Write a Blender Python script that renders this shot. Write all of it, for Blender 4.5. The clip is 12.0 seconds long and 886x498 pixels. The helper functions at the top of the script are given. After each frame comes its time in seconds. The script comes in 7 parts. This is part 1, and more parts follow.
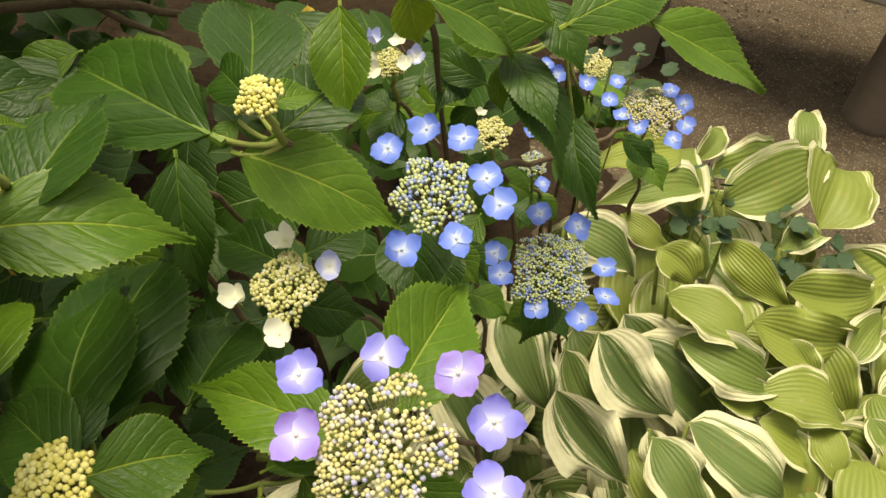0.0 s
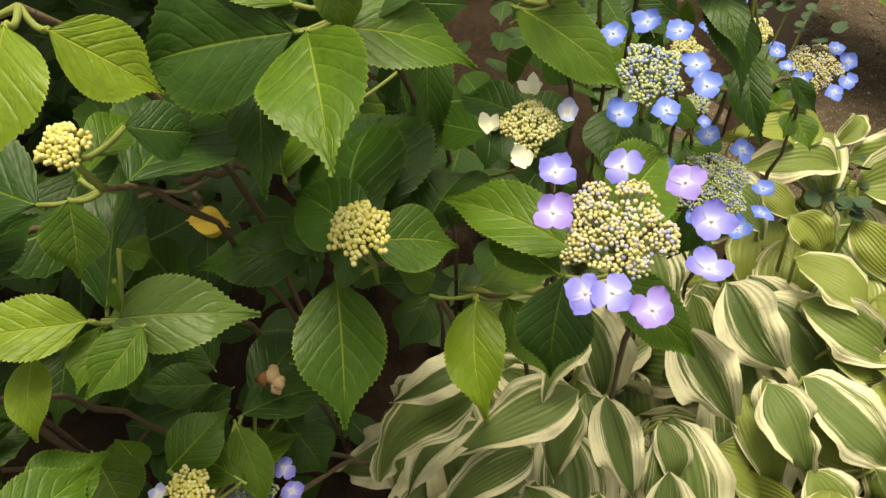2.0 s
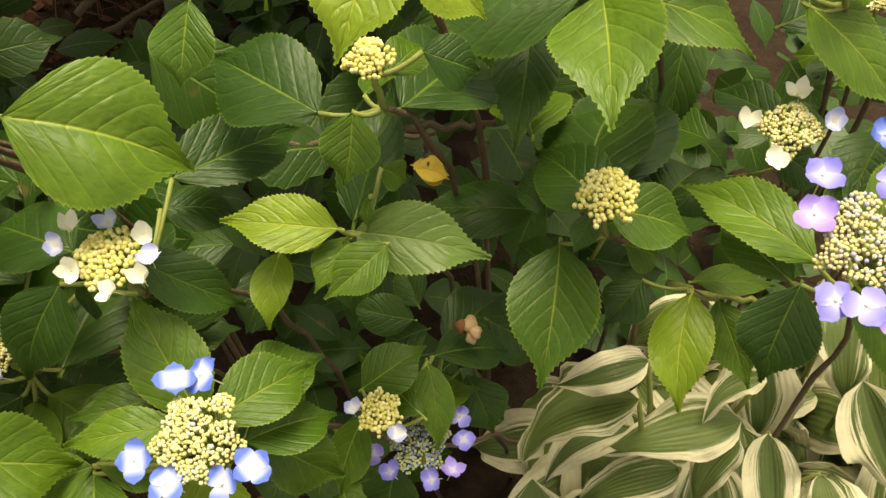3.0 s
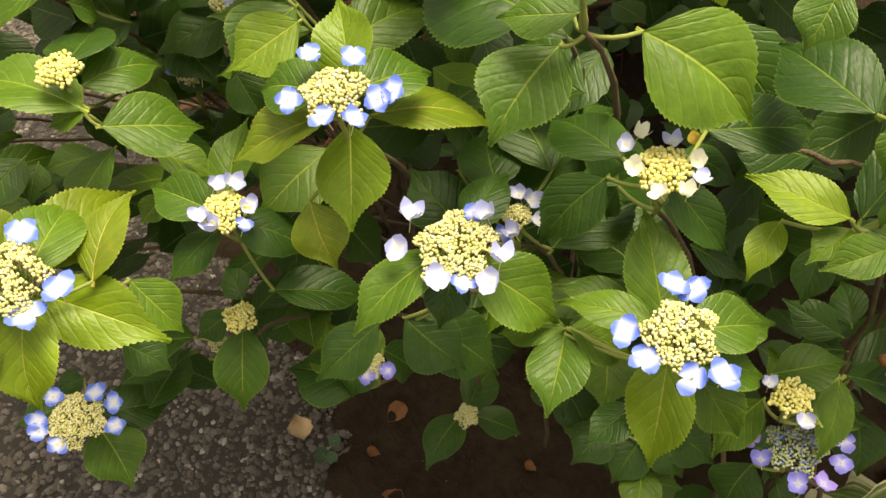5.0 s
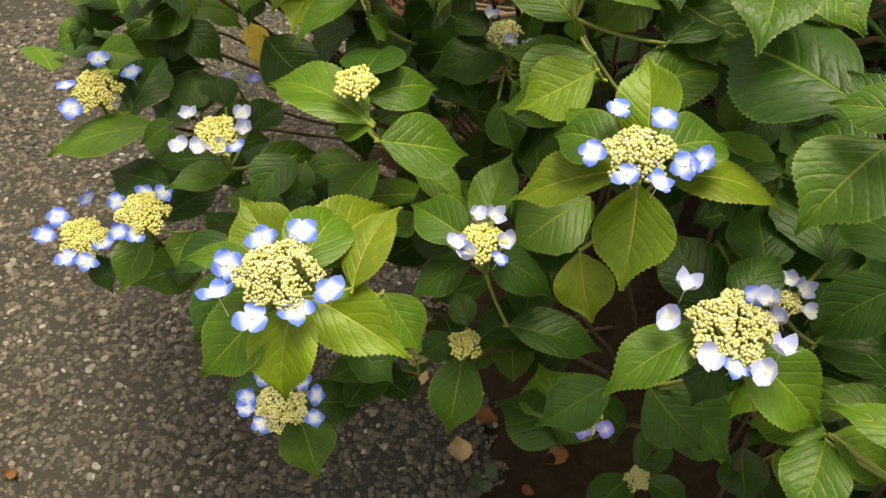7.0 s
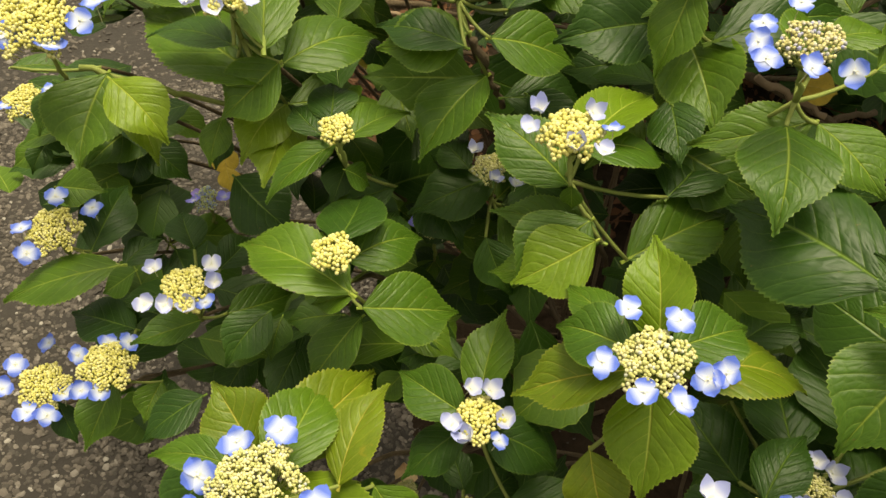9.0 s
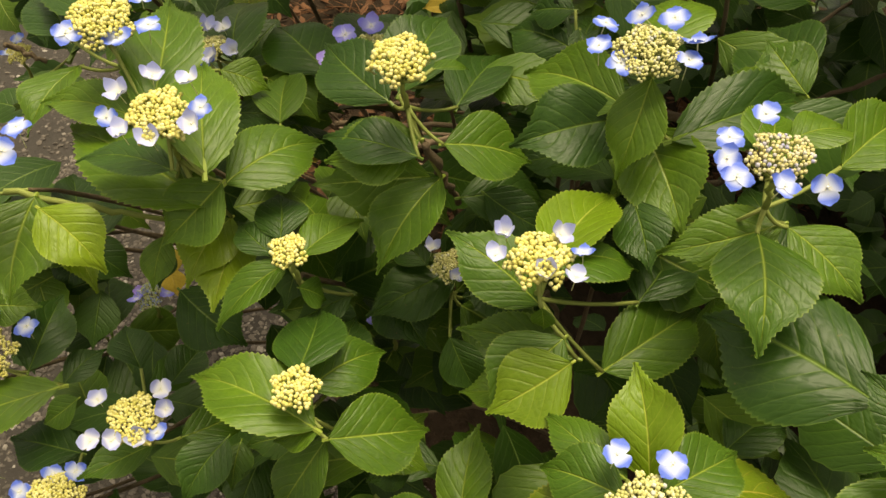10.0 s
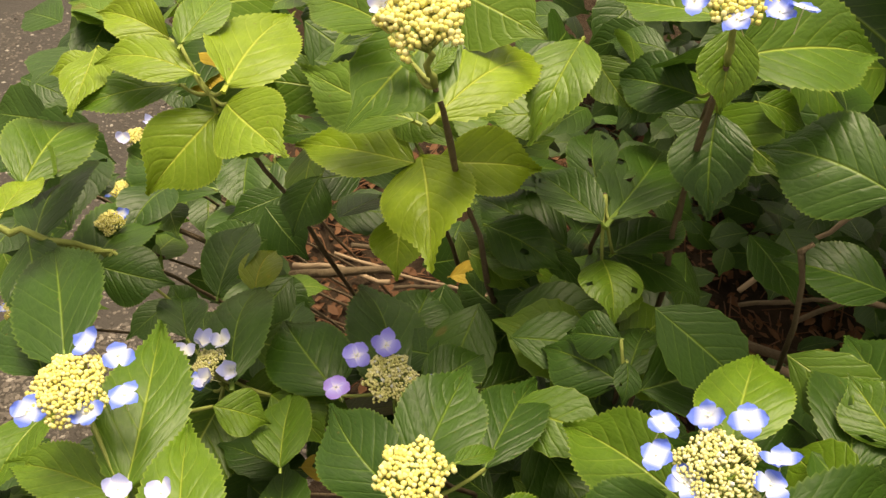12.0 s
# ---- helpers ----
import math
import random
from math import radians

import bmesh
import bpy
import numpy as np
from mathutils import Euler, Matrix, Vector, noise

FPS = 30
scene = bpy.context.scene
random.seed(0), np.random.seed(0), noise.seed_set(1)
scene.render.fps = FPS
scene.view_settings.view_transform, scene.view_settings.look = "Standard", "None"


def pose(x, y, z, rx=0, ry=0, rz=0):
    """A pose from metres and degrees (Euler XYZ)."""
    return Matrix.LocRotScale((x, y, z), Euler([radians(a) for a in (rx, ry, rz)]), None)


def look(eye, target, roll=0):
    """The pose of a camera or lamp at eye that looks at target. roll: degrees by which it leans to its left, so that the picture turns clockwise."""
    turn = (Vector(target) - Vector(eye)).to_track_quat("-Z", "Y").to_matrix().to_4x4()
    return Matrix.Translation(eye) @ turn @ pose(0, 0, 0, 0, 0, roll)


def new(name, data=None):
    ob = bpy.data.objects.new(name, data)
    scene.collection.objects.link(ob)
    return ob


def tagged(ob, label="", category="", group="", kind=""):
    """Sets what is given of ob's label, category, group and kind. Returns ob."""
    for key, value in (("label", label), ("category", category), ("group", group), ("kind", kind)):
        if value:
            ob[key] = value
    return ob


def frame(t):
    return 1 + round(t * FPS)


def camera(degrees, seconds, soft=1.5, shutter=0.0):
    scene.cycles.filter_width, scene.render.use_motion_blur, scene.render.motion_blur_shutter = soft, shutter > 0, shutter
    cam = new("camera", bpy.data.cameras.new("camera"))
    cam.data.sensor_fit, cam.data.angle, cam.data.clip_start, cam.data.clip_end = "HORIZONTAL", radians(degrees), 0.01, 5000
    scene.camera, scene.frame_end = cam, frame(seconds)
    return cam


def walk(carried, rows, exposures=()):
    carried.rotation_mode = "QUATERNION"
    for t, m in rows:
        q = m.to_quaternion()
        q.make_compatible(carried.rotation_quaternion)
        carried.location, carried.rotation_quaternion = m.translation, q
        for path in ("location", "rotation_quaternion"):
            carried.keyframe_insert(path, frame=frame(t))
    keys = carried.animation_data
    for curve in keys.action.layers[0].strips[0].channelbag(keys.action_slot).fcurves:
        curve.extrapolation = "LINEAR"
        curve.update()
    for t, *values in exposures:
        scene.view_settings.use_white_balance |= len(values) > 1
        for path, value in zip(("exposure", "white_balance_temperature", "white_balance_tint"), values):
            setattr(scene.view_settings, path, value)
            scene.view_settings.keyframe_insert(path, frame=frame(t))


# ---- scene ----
cam = camera(56.46, 12.0)
PATH = [
    (0, (0.0000, 0.0000, 1.4704), (-0.0000, 0.6838, 0.7407), 8.16),
    (0.5, (-0.0082, -0.0316, 1.4730), (-0.0199, 0.6527, 0.7439), 8.61),
    (1, (-0.0125, -0.0726, 1.4768), (-0.0401, 0.6147, 0.7510), 8.93),
    (1.5, (-0.0310, -0.1127, 1.4690), (-0.0878, 0.5634, 0.7344), 9.29),
    (2, (-0.0589, -0.1576, 1.4719), (-0.1600, 0.5039, 0.7288), 9.10),
    (2.5, (-0.0917, -0.1835, 1.4585), (-0.2601, 0.4506, 0.7038), 9.73),
    (3, (-0.1024, -0.2064, 1.4554), (-0.3561, 0.3923, 0.6957), 10.24),
    (3.5, (-0.1145, -0.2630, 1.4585), (-0.4497, 0.2950, 0.6993), 11.32),
    (3.7, (-0.1194, -0.2820, 1.4583), (-0.4826, 0.2532, 0.6956), 11.34),
    (5.3, (-0.1369, -0.4218, 1.4554), (-0.6575, -0.0571, 0.6834), 10.15),
    (5.5, (-0.1387, -0.4389, 1.4543), (-0.6699, -0.0942, 0.6804), 9.80),
    (6, (-0.1440, -0.4638, 1.4512), (-0.6993, -0.1574, 0.6780), 9.99),
    (6.5, (-0.1600, -0.4703, 1.4527), (-0.7347, -0.1987, 0.6808), 9.78),
    (7, (-0.1838, -0.4666, 1.4552), (-0.7751, -0.2288, 0.6846), 8.53),
    (7.2, (-0.1947, -0.4607, 1.4560), (-0.7899, -0.2284, 0.6867), 8.30),
    (8.8, (-0.2843, -0.4429, 1.4783), (-0.8952, -0.1826, 0.7306), 7.62),
    (9, (-0.3033, -0.4439, 1.4834), (-0.9177, -0.1740, 0.7420), 7.66),
    (9.5, (-0.3438, -0.4361, 1.4935), (-0.9623, -0.1355, 0.7674), 7.47),
    (10, (-0.3803, -0.4313, 1.5089), (-0.9908, -0.0960, 0.7914), 7.45),
    (10.5, (-0.4304, -0.3987, 1.5336), (-1.0549, -0.0626, 0.8286), 6.90),
    (11, (-0.4904, -0.3579, 1.5492), (-1.1530, -0.0418, 0.8703), 5.94),
    (11.5, (-0.5317, -0.3418, 1.5693), (-1.2279, -0.0386, 0.9187), 5.29),
    (12, (-0.5797, -0.3451, 1.5892), (-1.2820, -0.0223, 0.9547), 4.48),
]
walk(cam, [(t, look(eye, target, roll)) for t, eye, target, roll in PATH],
     [(0.0, 0.44, 8000, 3), (2.0, 0.47, 8000, 4), (2.5, 0.52, 8100, 4), (3.0, 0.82, 8300, 8), (3.6, 1.08, 8300, 9), (5.5, 0.96, 8200, 7), (6.2, 0.78, 7900, 3), (7.2, 0.68, 8000, 2), (9.0, 0.50, 8300, 2), (10.5, 0.54, 8800, 9), (11.5, 0.82, 8800, 12), (12.0, 0.92, 8700, 12)])

# ---- light ----
world = bpy.data.worlds.new("overcast_sky")
scene.world = world
world.use_nodes = True
wn = world.node_tree
sky = wn.nodes.new("ShaderNodeTexSky")
sky.sky_type = "NISHITA"
sky.sun_disc = False
sky.sun_elevation, sky.sun_rotation = radians(78), radians(-54)
sky.dust_density, sky.air_density = 4.0, 1.6
bg = wn.nodes["Background"]
haze = wn.nodes.new("ShaderNodeHueSaturation")
haze.inputs["Saturation"].default_value = 0.06
wn.links.new(sky.outputs[0], haze.inputs["Color"])
wn.links.new(haze.outputs[0], bg.inputs["Color"])
bg.inputs["Strength"].default_value = 0.12
sun = new("sun", bpy.data.lights.new("sun", "SUN"))
sun.data.energy, sun.data.angle, sun.data.color = 2.9, radians(30), (1.0, 0.94, 0.80)
sun.matrix_world = look((-0.7, 0.5, 4.0), (0, 0, 0))
scene.view_settings.exposure = 0.42


# ---- materials ----
def material(name, rough=0.6, spec=0.4):
    m = bpy.data.materials.new(name)
    m.use_nodes = True
    p = m.node_tree.nodes["Principled BSDF"]
    p.inputs["Roughness"].default_value = rough
    p.inputs["Specular IOR Level"].default_value = spec
    return m, m.node_tree, p


def node(nt, kind, **inputs):
    n = nt.nodes.new(kind)
    for k, v in inputs.items():
        n.inputs[k.replace("_", " ")].default_value = v
    return n


def mix(nt, fac, a, b, blend="MIX"):
    n = nt.nodes.new("ShaderNodeMix")
    n.data_type, n.blend_type = "RGBA", blend
    for slot, v in ((0, fac), (6, a), (7, b)):
        if isinstance(v, (int, float)):
            n.inputs[slot].default_value = v
        elif isinstance(v, tuple):
            n.inputs[slot].default_value = (*v, 1)
        else:
            nt.links.new(v, n.inputs[slot])
    return n.outputs[2]


def math_node(nt, op, a, b=0.0, c=0.0):
    n = nt.nodes.new("ShaderNodeMath")
    n.operation = op
    for i, v in enumerate((a, b, c)):
        if isinstance(v, (int, float)):
            n.inputs[i].default_value = v
        else:
            nt.links.new(v, n.inputs[i])
    return n.outputs[0]


def ramp(nt, fac, stops):
    n = nt.nodes.new("ShaderNodeValToRGB")
    while len(n.color_ramp.elements) < len(stops):
        n.color_ramp.elements.new(0.5)
    for e, (at, col) in zip(n.color_ramp.elements, stops):
        e.position, e.color = at, (*col, 1)
    nt.links.new(fac, n.inputs[0])
    return n.outputs[0]


def noise_tex(nt, scale, detail=4.0, rough=0.6, coords="Object"):
    tc = nt.nodes.new("ShaderNodeTexCoord")
    n = node(nt, "ShaderNodeTexNoise", Scale=scale, Detail=detail, Roughness=rough)
    nt.links.new(tc.outputs[coords], n.inputs["Vector"])
    return n.outputs[0]


def bump(nt, p, height, strength, dist=0.002):
    b = node(nt, "ShaderNodeBump", Strength=strength, Distance=dist)
    nt.links.new(height, b.inputs["Height"])
    nt.links.new(b.outputs[0], p.inputs["Normal"])


def uv_axes(nt):
    uv = nt.nodes.new("ShaderNodeUVMap")
    sep = nt.nodes.new("ShaderNodeSeparateXYZ")
    nt.links.new(uv.outputs[0], sep.inputs[0])
    return sep.outputs[0], sep.outputs[1]


def leaf_veins(nt, pairs):
    """Masks of the midrib and of the side veins of a leaf, from its own u (across) and v (along)."""
    u, v = uv_axes(nt)
    away = math_node(nt, "ABSOLUTE", u)
    rib = math_node(nt, "SMOOTH_MIN", math_node(nt, "MULTIPLY", away, 24.0), 1.0, 0.3)
    rib = math_node(nt, "SUBTRACT", 1.0, rib)
    slant = math_node(nt, "SUBTRACT", v, math_node(nt, "MULTIPLY", math_node(nt, "POWER", away, 1.15), 0.27))
    saw = math_node(nt, "ABSOLUTE", math_node(nt, "SUBTRACT", math_node(nt, "FRACT", math_node(nt, "MULTIPLY", slant, pairs)), 0.5))
    side = math_node(nt, "MULTIPLY", math_node(nt, "SUBTRACT", saw, 0.45), 20.0)
    side = math_node(nt, "MAXIMUM", side, 0.0)
    return away, v, math_node(nt, "MAXIMUM", rib, 0.0), side, saw


def leaf_material(name, deep, fresh, vein, rough, stain=(0.20, 0.17, 0.03), stain_at=0.70):
    m, nt, p = material(name, rough, 0.26)
    away, v, rib, side, saw = leaf_veins(nt, 7.0)
    info = nt.nodes.new("ShaderNodeObjectInfo")
    geo = nt.nodes.new("ShaderNodeNewGeometry")
    shift = math_node(nt, "FRACT", math_node(nt, "ADD", info.outputs["Random"], geo.outputs["Random Per Island"]))
    col = mix(nt, shift, deep, fresh)
    blotch = noise_tex(nt, 5.0, 3.0)
    patch = ramp(nt, blotch, [(0.36, (0, 0, 0)), (0.64, (1, 1, 1))])
    col = mix(nt, math_node(nt, "MULTIPLY", patch, 0.50), col, tuple(c * 0.62 for c in deep))
    fine = noise_tex(nt, 60.0, 5.0, 0.7)
    col = mix(nt, math_node(nt, "MULTIPLY", fine, 0.22), col, tuple(min(1, c * 1.4) for c in fresh))
    spots = ramp(nt, noise_tex(nt, 3.2, 6.0, 0.65), [(stain_at, (0, 0, 0)), (stain_at + 0.12, (1, 1, 1))])
    col = mix(nt, math_node(nt, "MULTIPLY", spots, 0.5), col, stain)
    flecks = ramp(nt, noise_tex(nt, 23.0, 2.0, 0.4), [(0.735, (0, 0, 0)), (0.76, (1, 1, 1))])
    col = mix(nt, math_node(nt, "MULTIPLY", flecks, 0.55), col, (0.12, 0.09, 0.025))
    # the blade swells between the side veins and, finer, between the small cross veins
    u, along = uv_axes(nt)
    slant = math_node(nt, "SUBTRACT", along, math_node(nt, "MULTIPLY", math_node(nt, "POWER", away, 1.15), 0.27))
    cells = nt.nodes.new("ShaderNodeCombineXYZ")
    nt.links.new(math_node(nt, "MULTIPLY", u, 6.5), cells.inputs[0])
    nt.links.new(math_node(nt, "MULTIPLY", slant, 14.0), cells.inputs[1])
    nt.links.new(math_node(nt, "MULTIPLY", info.outputs["Random"], 50.0), cells.inputs[2])
    net = nt.nodes.new("ShaderNodeTexVoronoi")
    net.feature = "DISTANCE_TO_EDGE"
    net.inputs["Scale"].default_value = 1.0
    nt.links.new(cells.outputs[0], net.inputs["Vector"])
    small = math_node(nt, "MINIMUM", math_node(nt, "MULTIPLY", net.outputs["Distance"], 3.2), 1.0)
    groove = math_node(nt, "MAXIMUM", math_node(nt, "MULTIPLY", math_node(nt, "SUBTRACT", saw, 0.26), 4.16), 0.0)
    groove = math_node(nt, "MULTIPLY", groove, groove)
    thread = math_node(nt, "MAXIMUM", math_node(nt, "SUBTRACT", 1.0, math_node(nt, "MULTIPLY", net.outputs["Distance"], 14.0)), 0.0)
    col = mix(nt, math_node(nt, "MULTIPLY", thread, 0.07), col, vein)
    fade = math_node(nt, "SUBTRACT", 0.44, math_node(nt, "MULTIPLY", away, 0.36))
    col = mix(nt, math_node(nt, "MULTIPLY", side, fade), col, vein)
    col = mix(nt, math_node(nt, "MULTIPLY", rib, 0.95), col, vein)
    rim = math_node(nt, "MULTIPLY", math_node(nt, "MAXIMUM", math_node(nt, "SUBTRACT", away, 0.965), 0.0), 12.0)
    col = mix(nt, rim, col, vein)
    nt.links.new(col, p.inputs["Base Color"])
    h = math_node(nt, "MULTIPLY_ADD", small, 0.085, math_node(nt, "MULTIPLY", groove, -0.20))
    h = math_node(nt, "ADD", h, math_node(nt, "MULTIPLY", rib, -0.4))
    h = math_node(nt, "ADD", h, math_node(nt, "MULTIPLY", fine, 0.04))
    bump(nt, p, h, 0.75, 0.0022)
    thin = nt.nodes.new("ShaderNodeBsdfTranslucent")
    nt.links.new(mix(nt, 0.5, col, tuple(min(1, c * 1.6) for c in fresh)), thin.inputs[0])
    both = nt.nodes.new("ShaderNodeMixShader")
    both.inputs[0].default_value = 0.16
    nt.links.new(p.outputs[0], both.inputs[1])
    nt.links.new(thin.outputs[0], both.inputs[2])
    nt.links.new(both.outputs[0], nt.nodes["Material Output"].inputs[0])
    return m


LEAF = {
    # d: mature leaf green, with the hedge's inner shade darkened into the colour
    "d": leaf_material("mature_shaded_leaf", (0.016, 0.050, 0.006), (0.036, 0.088, 0.010), (0.14, 0.22, 0.035), 0.40),
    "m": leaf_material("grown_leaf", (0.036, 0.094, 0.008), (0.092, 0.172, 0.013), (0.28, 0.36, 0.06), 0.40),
    "p": leaf_material("pale_leaf", (0.085, 0.148, 0.032), (0.120, 0.192, 0.040), (0.26, 0.33, 0.10), 0.33),
    "l": leaf_material("young_leaf", (0.104, 0.186, 0.010), (0.176, 0.260, 0.016), (0.40, 0.46, 0.08), 0.38),
    "y": leaf_material("yellowing_leaf", (0.092, 0.150, 0.009), (0.150, 0.205, 0.014), (0.44, 0.40, 0.07), 0.42, (0.40, 0.26, 0.03), 0.62),
    "o": leaf_material("ochre_leaf", (0.50, 0.36, 0.05), (0.62, 0.44, 0.07), (0.55, 0.42, 0.12), 0.6, (0.40, 0.20, 0.04), 0.6),
}


def hosta_material(name, dark, light, least, spread):
    m, nt, p = material(name, 0.42, 0.3)
    u, v = uv_axes(nt)
    away = math_node(nt, "ABSOLUTE", u)
    info = nt.nodes.new("ShaderNodeObjectInfo")
    geo = nt.nodes.new("ShaderNodeNewGeometry")
    chance = math_node(nt, "FRACT", math_node(nt, "ADD", info.outputs["Random"], geo.outputs["Random Per Island"]))
    comb = nt.nodes.new("ShaderNodeCombineXYZ")
    nt.links.new(math_node(nt, "MULTIPLY", u, 12.0), comb.inputs[0])
    nt.links.new(math_node(nt, "MULTIPLY", v, 1.6), comb.inputs[1])
    nt.links.new(math_node(nt, "MULTIPLY", chance, 37.0), comb.inputs[2])
    streak = node(nt, "ShaderNodeTexNoise", Scale=1.3, Detail=5.0, Roughness=0.7)
    nt.links.new(comb.outputs[0], streak.inputs["Vector"])
    wide = node(nt, "ShaderNodeTexNoise", Scale=0.42, Detail=3.0, Roughness=0.6)
    nt.links.new(comb.outputs[0], wide.inputs["Vector"])
    edge = math_node(nt, "ADD", away, math_node(nt, "MULTIPLY", math_node(nt, "SUBTRACT", streak.outputs[0], 0.5), 1.05))
    edge = math_node(nt, "ADD", edge, math_node(nt, "MULTIPLY", math_node(nt, "SUBTRACT", wide.outputs[0], 0.5), 1.1))
    width = math_node(nt, "MULTIPLY_ADD", chance, spread, least)
    cream = math_node(nt, "MULTIPLY", math_node(nt, "SUBTRACT", edge, width), 7.0)
    cream = math_node(nt, "MINIMUM", math_node(nt, "MAXIMUM", cream, 0.0), 1.0)
    green = mix(nt, chance, dark, light)
    grain = noise_tex(nt, 22.0, 5.0, 0.7)
    green = mix(nt, math_node(nt, "MULTIPLY", wide.outputs[0], 0.7), green, (0.22, 0.27, 0.075))
    rib = math_node(nt, "ABSOLUTE", math_node(nt, "SUBTRACT", math_node(nt, "FRACT", math_node(nt, "MULTIPLY", u, 6.0)), 0.5))
    line = math_node(nt, "MAXIMUM", math_node(nt, "MULTIPLY", math_node(nt, "SUBTRACT", rib, 0.42), 10.0), 0.0)
    green = mix(nt, math_node(nt, "MULTIPLY", line, 0.22), green, (0.040, 0.08, 0.02))
    white = mix(nt, grain, (0.80, 0.77, 0.58), (0.62, 0.58, 0.32))
    col = mix(nt, cream, green, white)
    brown = math_node(nt, "MULTIPLY", math_node(nt, "MAXIMUM", math_node(nt, "SUBTRACT", noise_tex(nt, 5.0, 5.0), 0.66), 0.0), 6.0)
    col = mix(nt, math_node(nt, "MINIMUM", brown, 0.7), col, (0.34, 0.24, 0.08))
    nt.links.new(col, p.inputs["Base Color"])
    bump(nt, p, math_node(nt, "ADD", math_node(nt, "MULTIPLY", rib, 0.6), math_node(nt, "MULTIPLY", grain, 0.4)), 0.30, 0.012)
    thin = nt.nodes.new("ShaderNodeBsdfTranslucent")
    nt.links.new(col, thin.inputs[0])
    both = nt.nodes.new("ShaderNodeMixShader")
    both.inputs[0].default_value = 0.14
    nt.links.new(p.outputs[0], both.inputs[1])
    nt.links.new(thin.outputs[0], both.inputs[2])
    nt.links.new(both.outputs[0], nt.nodes["Material Output"].inputs[0])
    return m


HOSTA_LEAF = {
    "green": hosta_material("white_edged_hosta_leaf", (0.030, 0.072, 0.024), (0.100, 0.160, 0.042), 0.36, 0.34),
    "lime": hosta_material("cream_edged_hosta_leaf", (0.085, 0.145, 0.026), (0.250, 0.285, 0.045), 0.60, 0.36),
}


def petal_material(name, centre, middle, rim):
    m, nt, p = material(name, 0.55, 0.25)
    u, v = uv_axes(nt)
    wob = math_node(nt, "MULTIPLY_ADD", noise_tex(nt, 90.0, 3.0), 0.22, math_node(nt, "SUBTRACT", v, 0.11))
    col = ramp(nt, wob, [(0.0, (0.72, 0.72, 0.42)), (0.07, centre), (0.34, middle), (0.70, rim)])
    rays = math_node(nt, "ABSOLUTE", math_node(nt, "SINE", math_node(nt, "MULTIPLY", u, 17.0)))
    col = mix(nt, math_node(nt, "MULTIPLY", rays, 0.05), col, rim)
    nt.links.new(col, p.inputs["Base Color"])
    bump(nt, p, rays, 0.06, 0.004)
    thin = nt.nodes.new("ShaderNodeBsdfTranslucent")
    nt.links.new(col, thin.inputs[0])
    both = nt.nodes.new("ShaderNodeMixShader")
    both.inputs[0].default_value = 0.22
    nt.links.new(p.outputs[0], both.inputs[1])
    nt.links.new(thin.outputs[0], both.inputs[2])
    nt.links.new(both.outputs[0], nt.nodes["Material Output"].inputs[0])
    return m


PETAL = {
    "blue": petal_material("blue_petal", (0.62, 0.70, 0.92), (0.24, 0.34, 0.86), (0.13, 0.22, 0.78)),
    "violet": petal_material("violet_petal", (0.74, 0.74, 0.92), (0.38, 0.38, 0.88), (0.24, 0.23, 0.80)),
    "pink": petal_material("mauve_petal", (0.70, 0.66, 0.90), (0.42, 0.37, 0.86), (0.34, 0.24, 0.76)),
    "whiteblue": petal_material("white_petal_with_blue_rim", (0.78, 0.80, 0.86), (0.56, 0.63, 0.88), (0.11, 0.19, 0.74)),
    "white": petal_material("white_petal", (0.76, 0.77, 0.74), (0.76, 0.77, 0.82), (0.44, 0.48, 0.82)),
    "cream": petal_material("cream_petal", (0.80, 0.80, 0.60), (0.84, 0.83, 0.70), (0.82, 0.82, 0.72)),
}


def bud_material(name, stops):
    m, nt, p = material(name, 0.65, 0.2)
    geo = nt.nodes.new("ShaderNodeNewGeometry")
    col = ramp(nt, geo.outputs["Random Per Island"], stops)
    col = mix(nt, math_node(nt, "MULTIPLY", noise_tex(nt, 300.0, 2.0), 0.14), col, (0.40, 0.44, 0.14))
    nt.links.new(col, p.inputs["Base Color"])
    return m


BUD = {
    "yellow": bud_material("yellow_bud", [(0.0, (0.53, 0.49, 0.13)), (0.4, (0.67, 0.61, 0.21)), (1.0, (0.77, 0.72, 0.36))]),
    "green": bud_material("greenish_bud", [(0.0, (0.46, 0.46, 0.17)), (0.5, (0.62, 0.58, 0.27)), (0.9, (0.73, 0.69, 0.41)), (1.0, (0.52, 0.54, 0.55))]),
    "ripe": bud_material("ripening_bud", [(0.0, (0.46, 0.43, 0.17)), (0.45, (0.64, 0.57, 0.30)), (0.74, (0.62, 0.59, 0.44)), (1.0, (0.36, 0.36, 0.64))]),
    "blue": bud_material("bluish_bud", [(0.0, (0.42, 0.47, 0.20)), (0.5, (0.56, 0.60, 0.33)), (0.68, (0.40, 0.46, 0.54)), (1.0, (0.18, 0.25, 0.66))]),
}


def plain_material(name, a, b, scale, rough=0.7, strength=0.4, dist=0.004, spec=0.3):
    m, nt, p = material(name, rough, spec)
    n = noise_tex(nt, scale, 6.0, 0.65)
    big = noise_tex(nt, scale * 0.13, 3.0)
    col = mix(nt, n, a, b)
    col = mix(nt, math_node(nt, "MULTIPLY", big, 0.7), col, tuple(c * 0.55 for c in a))
    nt.links.new(col, p.inputs["Base Color"])
    bump(nt, p, n, strength, dist)
    return m


